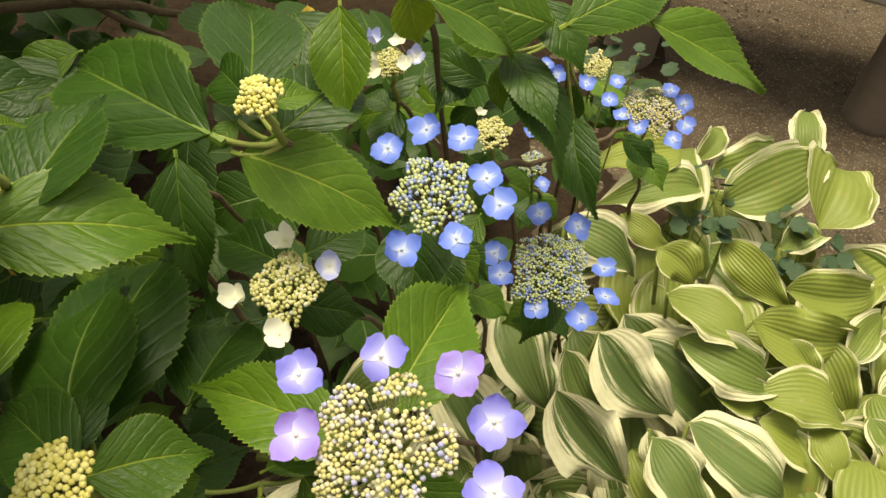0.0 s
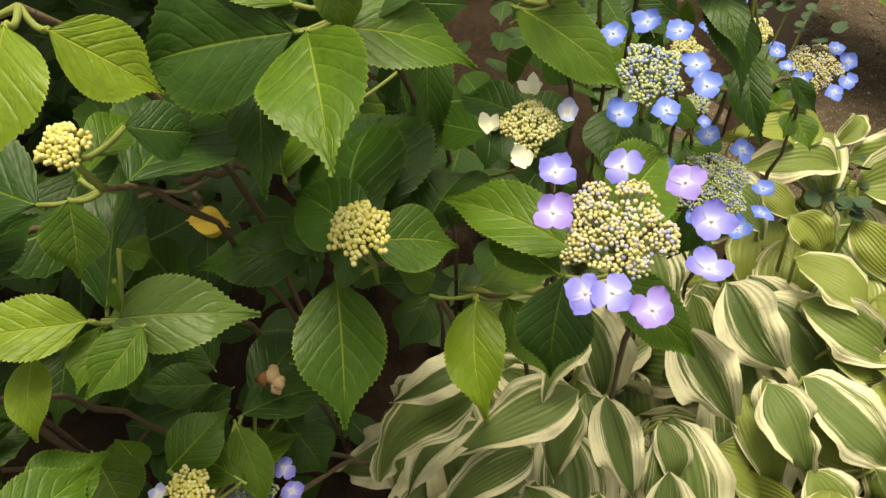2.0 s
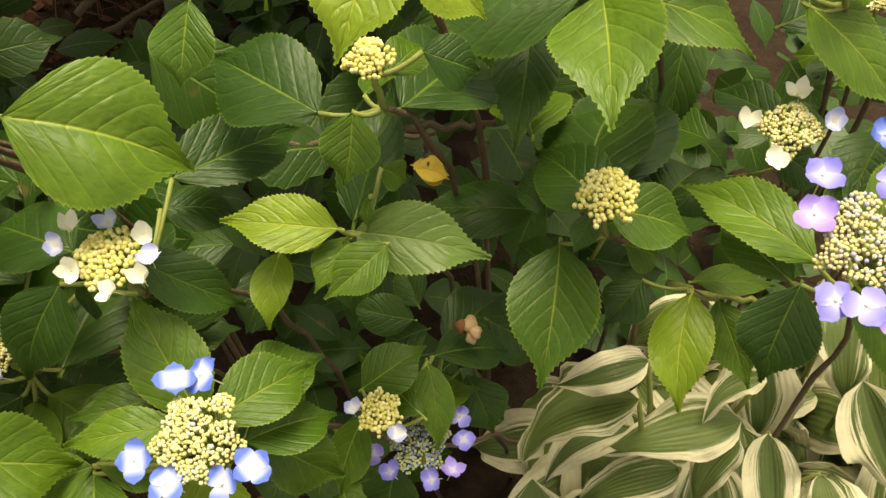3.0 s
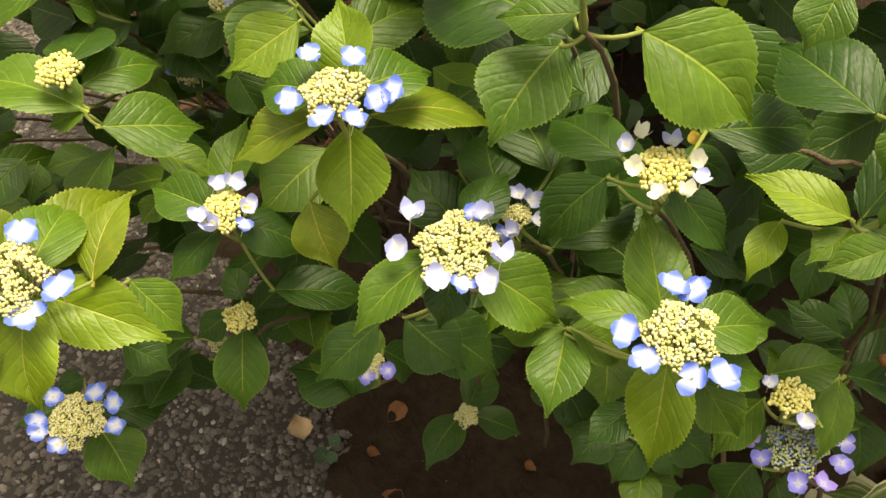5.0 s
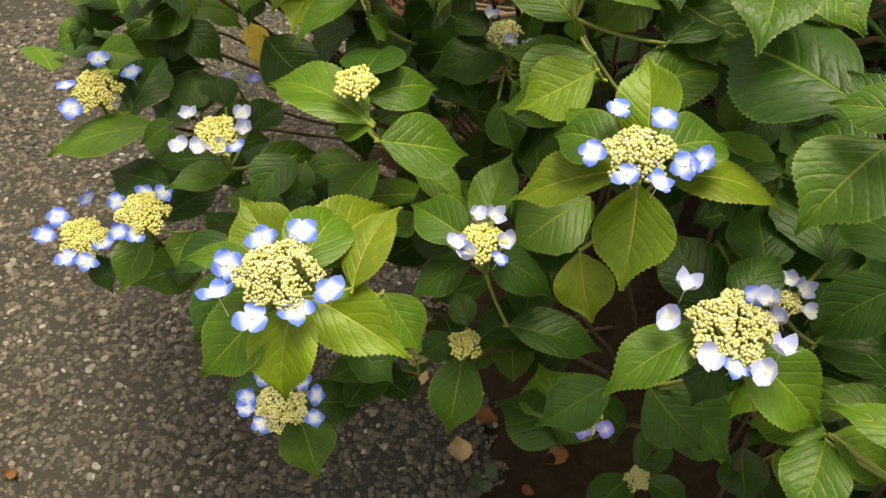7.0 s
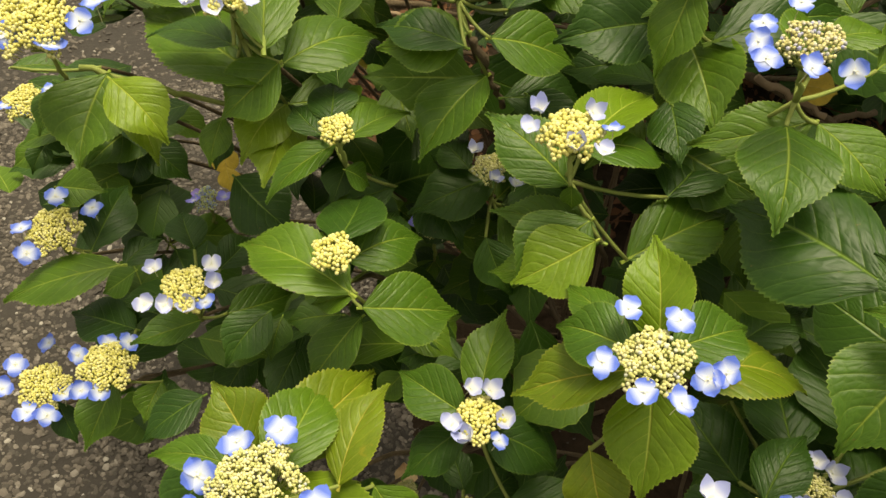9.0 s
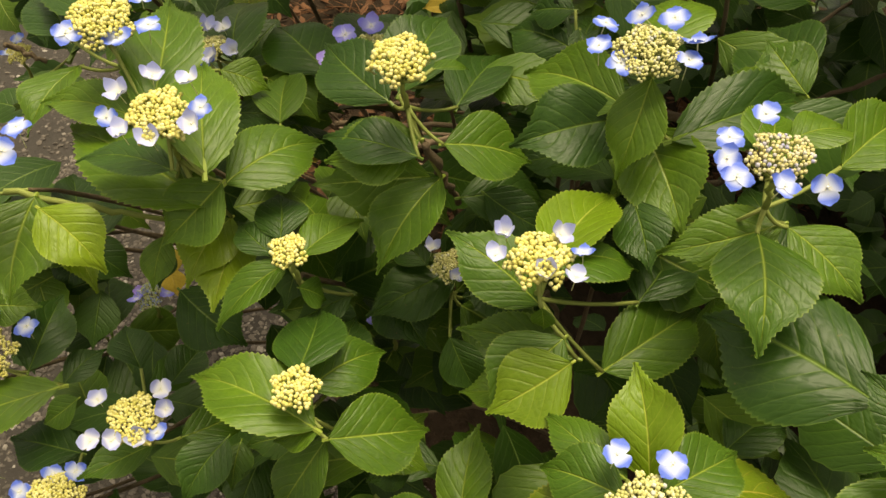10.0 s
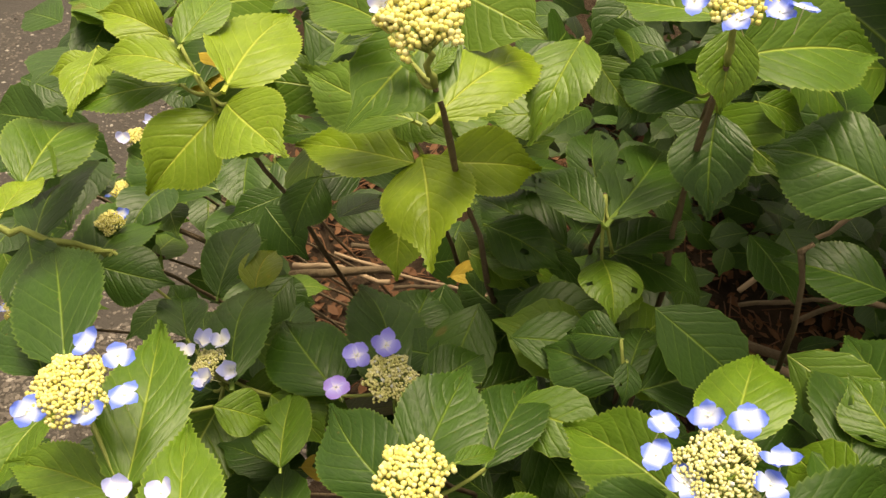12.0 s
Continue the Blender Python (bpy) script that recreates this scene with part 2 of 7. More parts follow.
STEM = plain_material("green_stem", (0.20, 0.26, 0.06), (0.34, 0.36, 0.10), 60.0)
WOOD = plain_material("brown_woody_stem", (0.10, 0.070, 0.042), (0.25, 0.185, 0.115), 130.0, 0.9, 0.8, 0.006)
CANE = plain_material("bleached_dead_cane", (0.30, 0.20, 0.12), (0.50, 0.38, 0.26), 60.0, 0.85)
SOIL = plain_material("damp_soil", (0.016, 0.011, 0.007), (0.082, 0.056, 0.038), 46.0, 1.0, 0.9, 0.02, 0.05)
SAND = plain_material("trodden_sandy_ground", (0.058, 0.043, 0.031), (0.21, 0.165, 0.12), 30.0, 1.0, 0.9, 0.012, 0.05)
sand_tree = SAND.node_tree
sand_shader = sand_tree.nodes["Principled BSDF"]
grit = ramp(sand_tree, noise_tex(sand_tree, 150.0, 2.0, 0.5), [(0.58, (0, 0, 0)), (0.70, (1, 1, 1))])
dirt = ramp(sand_tree, noise_tex(sand_tree, 3.0, 5.0, 0.7), [(0.40, (0, 0, 0)), (0.62, (1, 1, 1))])
under = sand_shader.inputs["Base Color"].links[0].from_socket
under = mix(sand_tree, math_node(sand_tree, "MULTIPLY", dirt, 0.6), under, (0.045, 0.032, 0.020))
sand_tree.links.new(mix(sand_tree, math_node(sand_tree, "MULTIPLY", grit, 0.6), under, (0.36, 0.29, 0.21)), sand_shader.inputs["Base Color"])
TAR = plain_material("asphalt_binder", (0.024, 0.020, 0.017), (0.066, 0.055, 0.046), 55.0, 0.75, 0.8, 0.006)
CONCRETE = plain_material("weathered_concrete", (0.30, 0.27, 0.23), (0.46, 0.42, 0.37), 18.0, 0.85, 0.5, 0.006)
POST = plain_material("grey_brown_post", (0.15, 0.115, 0.09), (0.24, 0.19, 0.15), 24.0, 0.8, 0.5, 0.006)
DRY = plain_material("dry_orange_leaf", (0.16, 0.066, 0.026), (0.34, 0.155, 0.062), 40.0, 0.7, 0.5, 0.004)
DRYPALE = plain_material("dry_tan_leaf", (0.50, 0.34, 0.18), (0.66, 0.48, 0.28), 40.0, 0.7, 0.5, 0.004)
LITTER = plain_material("dark_leaf_litter", (0.050, 0.022, 0.011), (0.27, 0.115, 0.045), 9.0, 0.8, 0.5, 0.004)
HERB = plain_material("dull_green_weed", (0.030, 0.066, 0.030), (0.070, 0.125, 0.055), 90.0, 0.6, 0.5, 0.004)


def stone_material():
    m, nt, p = material("asphalt_aggregate", 0.7, 0.3)
    geo = nt.nodes.new("ShaderNodeNewGeometry")
    col = ramp(nt, geo.outputs["Random Per Island"], [(0.0, (0.050, 0.043, 0.036)), (0.55, (0.105, 0.088, 0.074)), (0.9, (0.165, 0.140, 0.118)), (0.97, (0.26, 0.23, 0.20)), (1.0, (0.42, 0.39, 0.35))])
    col = mix(nt, math_node(nt, "MULTIPLY", noise_tex(nt, 120.0), 0.5), col, (0.06, 0.05, 0.045))
    nt.links.new(col, p.inputs["Base Color"])
    bump(nt, p, noise_tex(nt, 200.0), 0.4, 0.003)
    return m


STONE = stone_material()


# ---- mesh helpers ----
def part(name, bm, mat, parent=None, label="", smooth=True):
    me = bpy.data.meshes.new(name)
    if smooth:
        for f in bm.faces:
            f.smooth = True
    bm.to_mesh(me)
    bm.free()
    me.materials.append(mat)
    ob = new(name, me)
    ob.parent = parent
    if label:
        tagged(ob, label)
    return ob


def thing(name, at, label, category, group=""):
    ob = new(name)
    ob.location = at
    ob.empty_display_size = 0.02
    return tagged(ob, label, category, group)


def tube(bm, points, radii, sides=7):
    """A tapered tube along points."""
    rings = []
    for i, p in enumerate(points):
        p = Vector(p)
        ahead = Vector(points[min(i + 1, len(points) - 1)]) - Vector(points[max(i - 1, 0)])
        q = ahead.to_track_quat("Z", "Y")
        rings.append([bm.verts.new(p + q @ Vector((math.cos(a), math.sin(a), 0)) * radii[i]) for a in (2 * math.pi * k / sides for k in range(sides))])
    for a, b in zip(rings, rings[1:]):
        for k in range(sides):
            bm.faces.new((a[k], a[(k + 1) % sides], b[(k + 1) % sides], b[k]))
    bm.faces.new(rings[0][::-1])
    bm.faces.new(rings[-1])


def bowed(a, b, sag, n=8, wob=0.0, seed=0):
    """Points from a to b on a bow that is lifted by sag, with small kinks."""
    rnd = random.Random(seed)
    a, b = Vector(a), Vector(b)
    out = []
    for i in range(n + 1):
        s = i / n
        p = a.lerp(b, s)
        p.z += 4 * s * (1 - s) * sag
        if 0 < i < n:
            p += Vector((rnd.uniform(-wob, wob), rnd.uniform(-wob, wob), rnd.uniform(-wob, wob)))
        out.append(p)
    return out


def basis(at, along, facing, length):
    """A pose at a point, y along the given way, z as near facing as that lets it, scaled to length."""
    y = Vector(along).normalized()
    z = Vector(facing)
    z = (z - y * z.dot(y))
    z = z.normalized() if z.length > 1e-4 else y.orthogonal().normalized()
    x = y.cross(z)
    m = Matrix((x, y, z)).transposed().to_4x4()
    return Matrix.Translation(at) @ m @ Matrix.Diagonal((length, length, length, 1))


# ---- leaves ----
ROWS_ALONG, PAIRS = 48, 7


def ovate(v, p, q):
    """Half breadth of a pointed oval blade at v, 1 at its broadest."""
    top = p / (p + q)
    return (v / top) ** p * ((1 - v) / (1 - top)) ** q


def hydrangea_outline(v, low, full):
    """Half breadth of a hydrangea blade at v: rounded at the base, broad, drawn out into a point."""
    tip = min(1.0, max(0.0, (v - 0.60) / 0.40))
    return max(0.0, math.sin(math.pi * v**low)) ** full * (1 - 0.72 * tip * tip * (3 - 2 * tip))


def leaf_sheet(bm, uv, m, width, seed, petiole=0.04, toothed=True, notch=0.0):
    """A hydrangea leaf of length 1 along y: ovate, toothed, quilted between its side veins, folded at the midrib."""
    rnd = random.Random(seed)
    fold, arch, curl, twist = rnd.uniform(0.10, 0.42), rnd.uniform(0.03, 0.11), rnd.uniform(0.1, 0.6), rnd.uniform(-0.5, 0.5)
    low, full = rnd.uniform(0.62, 0.72), rnd.uniform(0.78, 0.92)
    wave, phase = rnd.uniform(0.008, 0.026), rnd.uniform(0, 6)
    sway = rnd.uniform(-0.05, 0.05)
    across = (-1, -0.88, -0.66, -0.42, -0.2, -0.04, 0.04, 0.2, 0.42, 0.66, 0.88, 1)
    grid = []
    for i in range(ROWS_ALONG + 1):
        v = i / ROWS_ALONG
        half = max(0.49 * width * hydrangea_outline(v, low, full), 0.003)
        row = []
        for u in across:
            a = abs(u)
            w = half * u
            y = v + 0.42 * half * a * (1 - v)
            if toothed and a == 1 and 2 < i < ROWS_ALONG:
                tooth = 0.025 if i % 2 else -0.011
                w += math.copysign(tooth * (1.2 - 0.5 * v), u)
                y += 0.012 if i % 2 else 0.0
            vein = abs(((v - 0.27 * a**1.15) * PAIRS) % 1 - 0.5)
            puff = (1 - (2 * vein) ** 3) * 0.011 * min(1, a * 5) * (1 - a * 0.7) * width / 0.7
            z = puff + fold * abs(w) - curl * w * w * 1.6 + arch * 4 * v * (1 - v) - 0.06 * curl * v**4 * 2
            z += wave * math.sin(9 * v + phase + 2.2 * u) * a + twist * w * (v - 0.4)
            x = w + sway * 4 * v * (1 - v)
            vert = bm.verts.new(m @ Vector((x, y, z)))
            row.append((vert, u, v))
        grid.append(row)
    for a, b in zip(grid, grid[1:]):
        for k in range(len(across) - 1):
            quad = (a[k], a[k + 1], b[k + 1], b[k])
            if notch and 0 < k < len(across) - 2 and k != 5 and noise.noise(Vector((k * 0.9 + seed, round(a[k][2] * 12) * 1.7, 0.4))) > 0.56:
                continue
            f = bm.faces.new([q[0] for q in quad])
            f.smooth = True
            for loop, q in zip(f.loops, quad):
                loop[uv].uv = (q[1], q[2])
    if petiole:
        start = len(bm.verts)
        pts = [Vector((0, -petiole, -0.015)), Vector((0, -petiole / 2, -0.006)), Vector((sway * 0.3, 0.08, arch * 0.28)), Vector((sway * 1.4, 0.45, arch * 0.94))]
        bm.faces.ensure_lookup_table()
        before = len(bm.faces)
        tube(bm, [m @ (p - Vector((0, 0, 0.008))) for p in pts], [0.017 * m.median_scale, 0.016 * m.median_scale, 0.014 * m.median_scale, 0.007 * m.median_scale], 5)
        bm.faces.ensure_lookup_table()
        for f in bm.faces[before:]:
            for loop in f.loops:
                loop[uv].uv = (0.0, 0.02)


leaf_meshes = {}


def leaf_mesh(tone, width, seed, notch=0.0):
    """Leaves of the same tone, breadth and form share their mesh."""
    key = (tone, round(min(width, 0.84) * 10), seed % 5, notch > 0)
    if key not in leaf_meshes:
        bm = bmesh.new()
        uv = bm.loops.layers.uv.new("leaf")
        leaf_sheet(bm, uv, Matrix.Identity(4), key[1] / 10, 40 * key[1] + key[2] + ord(tone), notch=notch)
        me = bpy.data.meshes.new("leaf")
        bm.to_mesh(me)
        bm.free()
        me.materials.append(LEAF[tone])
        leaf_meshes[key] = me
    return leaf_meshes[key]


VIEW_SIDE = Vector((-0.35, -0.75, 1.9))
all_leaves = []
all_heads = []


def facing_view(at):
    """Leaves are turned to face the camera's side of the hedge and the sky."""
    return (VIEW_SIDE - at).normalized() * 0.75 + Vector((0, 0, 0.55))


def put(ob, parent, m):
    ob.parent = parent
    ob.matrix_parent_inverse = Matrix.Translation(parent.location).inverted()
    ob.matrix_basis = m
    return ob


def leaf(parent, base, tip, width, tone, seed, notch=0.0):
    base, tip = Vector(base), Vector(tip)
    ob = new("leaf", leaf_mesh(tone, width, seed, notch))
    rnd = random.Random(seed)
    side = Vector((rnd.uniform(-0.38, 0.38), rnd.uniform(-0.38, 0.38), 0))
    put(ob, parent, basis(base, tip - base, facing_view(base) + side, (tip - base).length))
    all_leaves.append((base, tip, width))
    return ob


# ---- flower heads ----
petal_meshes = {}


def petal_ring(bm, uv, count, rnd, cup, broad):
    turn = rnd.uniform(0, 6.28)
    for k in range(count):
        a = turn + 2 * math.pi * k / count + rnd.uniform(-0.12, 0.12)
        size, wide, lift = rnd.uniform(0.82, 1.16), rnd.uniform(0.92, 1.06) * (4.2 / count) ** 0.5, 0.012 * (k % 2) + 0.02
        grid = []
        for i in range(7):
            v = i / 6
            half = 0.5 * wide * (0.16 + 0.86 * math.sin(math.pi * min(1, v * 0.66 + 0.09)) ** 1.2) * math.sqrt(max(0.0, 1 - max(0, v - 0.45) ** 2 / 0.34))
            row = []
            for u in (-1, -0.6, 0, 0.6, 1):
                r = v * size * 0.56 * (1 - 0.05 * abs(u) ** 3 * (v > 0.9))
                z = lift + cup * v * v * 0.5 - 0.10 * (1 - cup) * v**3 + 0.10 * half * (abs(u) - 0.5) + 0.045 * v * math.sin(3 * v + 1.7 * k + 2.4 * u)
                row.append((bm.verts.new(Matrix.Rotation(a, 3, "Z") @ Vector((half * u * broad, r * (1 + 0.02 * (1 - u * u)), z))), u, v))
            grid.append(row)
        for p, q in zip(grid, grid[1:]):
            for j in range(4):
                quad = (p[j], p[j + 1], q[j + 1], q[j])
                f = bm.faces.new([x[0] for x in quad])
                f.smooth = True
                for loop, x in zip(f.loops, quad):
                    loop[uv].uv = (x[1], x[2])


def floret_mesh(kind, seed):
    """A sterile flower one unit across: four rounded petals and a bead in the middle."""
    key = (kind, seed % 5)
    if key not in petal_meshes:
        rnd = random.Random(seed % 5 + 11 * len(kind))
        bm = bmesh.new()
        uv = bm.loops.layers.uv.new("petal")
        small = kind in ("white", "cream")
        petal_ring(bm, uv, 3 if seed % 5 == 0 else 4, rnd, rnd.uniform(0.8, 1.5) if small else rnd.uniform(0.05, 0.55), 0.70 if small else 0.59)
        before = len(bm.faces)
        bmesh.ops.create_icosphere(bm, subdivisions=1, radius=0.055, matrix=Matrix.Translation((0, 0, 0.05)))
        bm.faces.ensure_lookup_table()
        for f in bm.faces[before:]:
            f.smooth = True
            for loop in f.loops:
                loop[uv].uv = (0.0, 0.06 if kind != "blue" else 0.12)
        tube(bm, [(0, 0, 0.03), (0, -0.02, -0.35), (0, -0.05, -0.9)], [0.025, 0.02, 0.02], 5)
        me = bpy.data.meshes.new("floret")
        bm.to_mesh(me)
        bm.free()
        me.materials.append(PETAL[kind])
        petal_meshes[key] = me
    return petal_meshes[key]


bud_meshes = {}


def bud_cluster_mesh(kind, step, seed):
    """A flat dome, one unit in radius, of small round buds on short stalks, with an uneven outline."""
    key = (kind, round(step * 100), seed % 4)
    if key in bud_meshes:
        return bud_meshes[key]
    rnd = random.Random(seed % 4 * 7 + round(step * 1000))
    verts, faces = [], []
    probe = bmesh.new()
    bmesh.ops.create_icosphere(probe, subdivisions=1, radius=1.0)
    probe.verts.ensure_lookup_table()
    ball = [v.co.copy() for v in probe.verts]
    tris = [[v.index for v in f.verts] for f in probe.faces]
    probe.free()
    lobes, phase = rnd.choice((4, 5, 6)), rnd.uniform(0, 6)
    umbels = [(math.sqrt((k + 0.5) / 9) * 0.9 * math.cos(2.4 * k + phase), math.sqrt((k + 0.5) / 9) * 0.9 * math.sin(2.4 * k + phase)) for k in range(9)]
    n = int(2.4 / step**2)
    spots = []
    for k in range(n * 30):
        r, a = math.sqrt(rnd.random()) * 1.08, rnd.uniform(0, 2 * math.pi)
        reach = 0.92 + 0.13 * math.sin(lobes * a + phase) + 0.06 * math.sin(2.3 * lobes * a)
        if r > reach:
            continue
        x, y = r * math.cos(a), r * math.sin(a)
        if noise.noise(Vector((x * 2.6 + seed % 4 * 9, y * 2.6, 0.3))) < -0.50 and r > 0.3:
            continue
        near = min(((x - p[0]) ** 2 + (y - p[1]) ** 2 for p in spots), default=9)
        if near < (step * (0.66 if kind in ("yellow", "green") else 0.76)) ** 2:
            continue
        spots.append((x, y))
        apart = sorted((x - p[0]) ** 2 + (y - p[1]) ** 2 for p in umbels)
        z = 0.30 * (1 - r * r) + rnd.uniform(-0.05, 0.05) + 0.10 - 0.9 * min(apart[0], 0.2)
        if kind != "yellow" and math.sqrt(apart[1]) - math.sqrt(apart[0]) < 0.04 and rnd.random() < 0.6:
            continue
        size = step * rnd.uniform(0.47, 0.66)
        first = len(verts)
        tall = rnd.uniform(1.0, 1.3)
        verts.extend((x + c.x * size, y + c.y * size, z + c.z * size * tall) for c in ball)
        faces.extend([i + first for i in t] for t in tris)
        first = len(verts)
        w = step * 0.12
        verts.extend([(x - w, y, z), (x + w, y, z), (x * 0.8, y * 0.8 + w, z - 0.35), (x, y + w, z), (x * 0.8 + w, y * 0.8, z - 0.35), (x * 0.8 - w, y * 0.8, z - 0.35)])
        faces.extend([[first, first + 1, first + 4, first + 5], [first + 1, first + 3, first + 2, first + 4], [first + 3, first, first + 5, first + 2]])
    me = bpy.data.meshes.new("bud_cluster")
    me.from_pydata(verts, [], faces)
    me.polygons.foreach_set("use_smooth", [True] * len(me.polygons))
    me.materials.append(BUD[kind])
    bud_meshes[key] = me
    return me


def flower_head(parent, at, radius, normal, buds, petals, florets, seed):
    """A lacecap: the bud dome, its branching stalks, and the sterile florets at (degrees, distance, size)."""
    at, normal = Vector(at), Vector(normal).normalized()
    all_heads.append((at, radius))
    pose_of = basis(at, normal.cross(Vector((1, 0, 0))).cross(normal) * -1 + Vector((0, 0.001, 0)), normal, 1.0)
    step = min(0.20, max(0.088, 0.0034 / radius)) if buds == "yellow" else min(0.15, max(0.068, 0.0025 / radius))
    head = new("flower_head", bud_cluster_mesh(buds, step, seed))
    tagged(head, {"yellow": "dome of tight yellow buds", "green": "dome of yellow-green buds", "ripe": "broad dome of cream and violet buds", "blue": "dome of green and blue buds"}[buds])
    put(head, parent, pose_of @ Matrix.Diagonal((radius, radius, radius, 1)))
    bm = bmesh.new()
    for k in range(7):
        a = k * 0.9
        tip = Vector((math.cos(a) * radius * 0.75, math.sin(a) * radius * 0.75, -0.1 * radius))
        tube(bm, [Vector((0, 0, -radius * 1.1)), tip * 0.5 + Vector((0, 0, -radius * 0.5)), tip], [0.0016, 0.0013, 0.0010], 5)
    bm.transform(pose_of)
    bm.transform(Matrix.Translation(-parent.location))
    tagged(part("branching_stalk", bm, STEM, parent), kind="stuff")
    rnd = random.Random(seed)
    for k, (deg, dist, size) in enumerate(florets):
        kind = petals
        if petals == "violet" and k % 3 == 2:
            kind = "pink"
        elif petals == "cream" and k % 3 == 1:
            kind = "white"
        elif petals == "white" and k % 4 == 3:
            kind = "whiteblue"
        a = radians(deg)
        local = Vector((math.cos(a) * dist, math.sin(a) * dist, 0.004 + rnd.uniform(-0.003, 0.003)))
        out = Vector((math.cos(a), math.sin(a), 0)) * rnd.uniform(0.0, 0.7) + Vector((rnd.uniform(-0.6, 0.6), rnd.uniform(-0.6, 0.6), 1))
        rot = pose_of.to_3x3()
        ob = new("floret", floret_mesh(kind, seed + k))
        put(ob, parent, basis(pose_of @ local, rot @ Vector((math.cos(a), math.sin(a), 0)), rot @ out, size))
        ob.parent = head
        ob.matrix_parent_inverse = head.matrix_basis.inverted()
    return head


def shoot(root, node_at, leaves, head=None, label="", seed=0):
    """One hydrangea shoot: a stem from the ground, its leaves, and its flower head if it has one."""
    top = thing("hydrangea_shoot", root, label, "hydrangea", "hydrangea shoots of the hedge")
    bm = bmesh.new()
    node_at = Vector(node_at)
    out = node_at - Vector((-0.30, -0.38, node_at.z))
    out.y = abs(out.y) + 0.15
    bend = node_at - top.location + out.normalized() * 0.20 - Vector((0, 0, 0.16))
    foot, tip = Vector((0, 0, -0.02)), node_at - top.location
    kink = random.Random(seed)
    pts = []
    for i in range(13):
        q = i / 12
        pts.append(foot * (1 - q) ** 2 + bend * 2 * q * (1 - q) + tip * q * q + Vector((kink.uniform(-1, 1), kink.uniform(-1, 1), 0)) * 0.004 * (0 < i < 12))
    tube(bm, pts, [0.0038 - 0.00016 * i + 0.0007 * (i % 3 == 1) for i in range(13)], 7)
    part("woody_stem", bm, WOOD, top)
    tops = [node_at]
    if head:
        at, radius, normal, buds, petals, florets = head
        neck = Vector(at) - Vector(normal).normalized() * radius * 1.05
        bm = bmesh.new()
        pts = bowed(node_at - top.location, neck - top.location, 0.0, 5, 0.002, seed + 1)
        tube(bm, pts, [0.0024 - 0.0001 * i for i in range(len(pts))], 7)
        part("flower_stalk", bm, STEM, top)
        flower_head(top, at, radius, normal, buds, petals, florets, seed)
        tops.append(neck)
    for k, (bx, by, bz, tx, ty, tz, width, tone) in enumerate(leaves):
        base = Vector((bx, by, bz))
        leaf(top, base, (tx, ty, tz), width, tone, seed * 13 + k, 0.02 if label.startswith("insect") else 0.0)
        joint = min(tops, key=lambda p: (p - base).length)
        if 0.012 < (joint - base).length < 0.10:
            bm = bmesh.new()
            tube(bm, bowed(joint - top.location, base - top.location, -0.004, 4), [0.0019, 0.0017, 0.0016, 0.0016, 0.0016], 6)
            part("petiole", bm, STEM, top)
    return top


# ---- ground ----
def sheet(name, x0, x1, y0, y1, nx, ny, z, amp, freq, mat, label, category, dip=0.0):
    bm = bmesh.new()
    rows = []
    for j in range(ny + 1):
        row = []
        for i in range(nx + 1):
            x, y = x0 + (x1 - x0) * i / nx, y0 + (y1 - y0) * j / ny
            row.append(bm.verts.new((x, y, z - 0.35 * max(0.0, dip + 0.07 * noise.noise(Vector((x * 7, 3.1, 0))) + 0.03 * noise.noise(Vector((x * 26, 1.7, 0))) - y) * (dip != 0) + amp * noise.fractal(Vector((x * freq, y * freq, z * 7)), 1.0, 2.0, 4))))
        rows.append(row)
    for a, b in zip(rows, rows[1:]):
        for i in range(nx):
            bm.faces.new((a[i], a[i + 1], b[i + 1], b[i]))
    return tagged(part(name, bm, mat), label, category, kind="structure")


sheet("ground", -60, 60, -60, 60, 4, 4, -0.06, 0.0, 1.0, SAND, "bare sandy ground reaching to the horizon", "ground")
sheet("road", -6.0, 3.0, -5.0, -0.06, 150, 80, 0.0, 0.004, 7.0, TAR, "coarse worn grey asphalt path beside the hedge", "road")
sheet("ground", -4.5, 0.62, -0.32, 3.2, 200, 140, 0.012, 0.030, 7.0, SOIL, "dark damp soil of the planting bed", "soil", -0.06)
sheet("ground", 0.2, 4.0, 0.2, 4.2, 110, 110, 0.002, 0.016, 5.0, SAND, "trodden sandy ground with small pebbles", "ground")


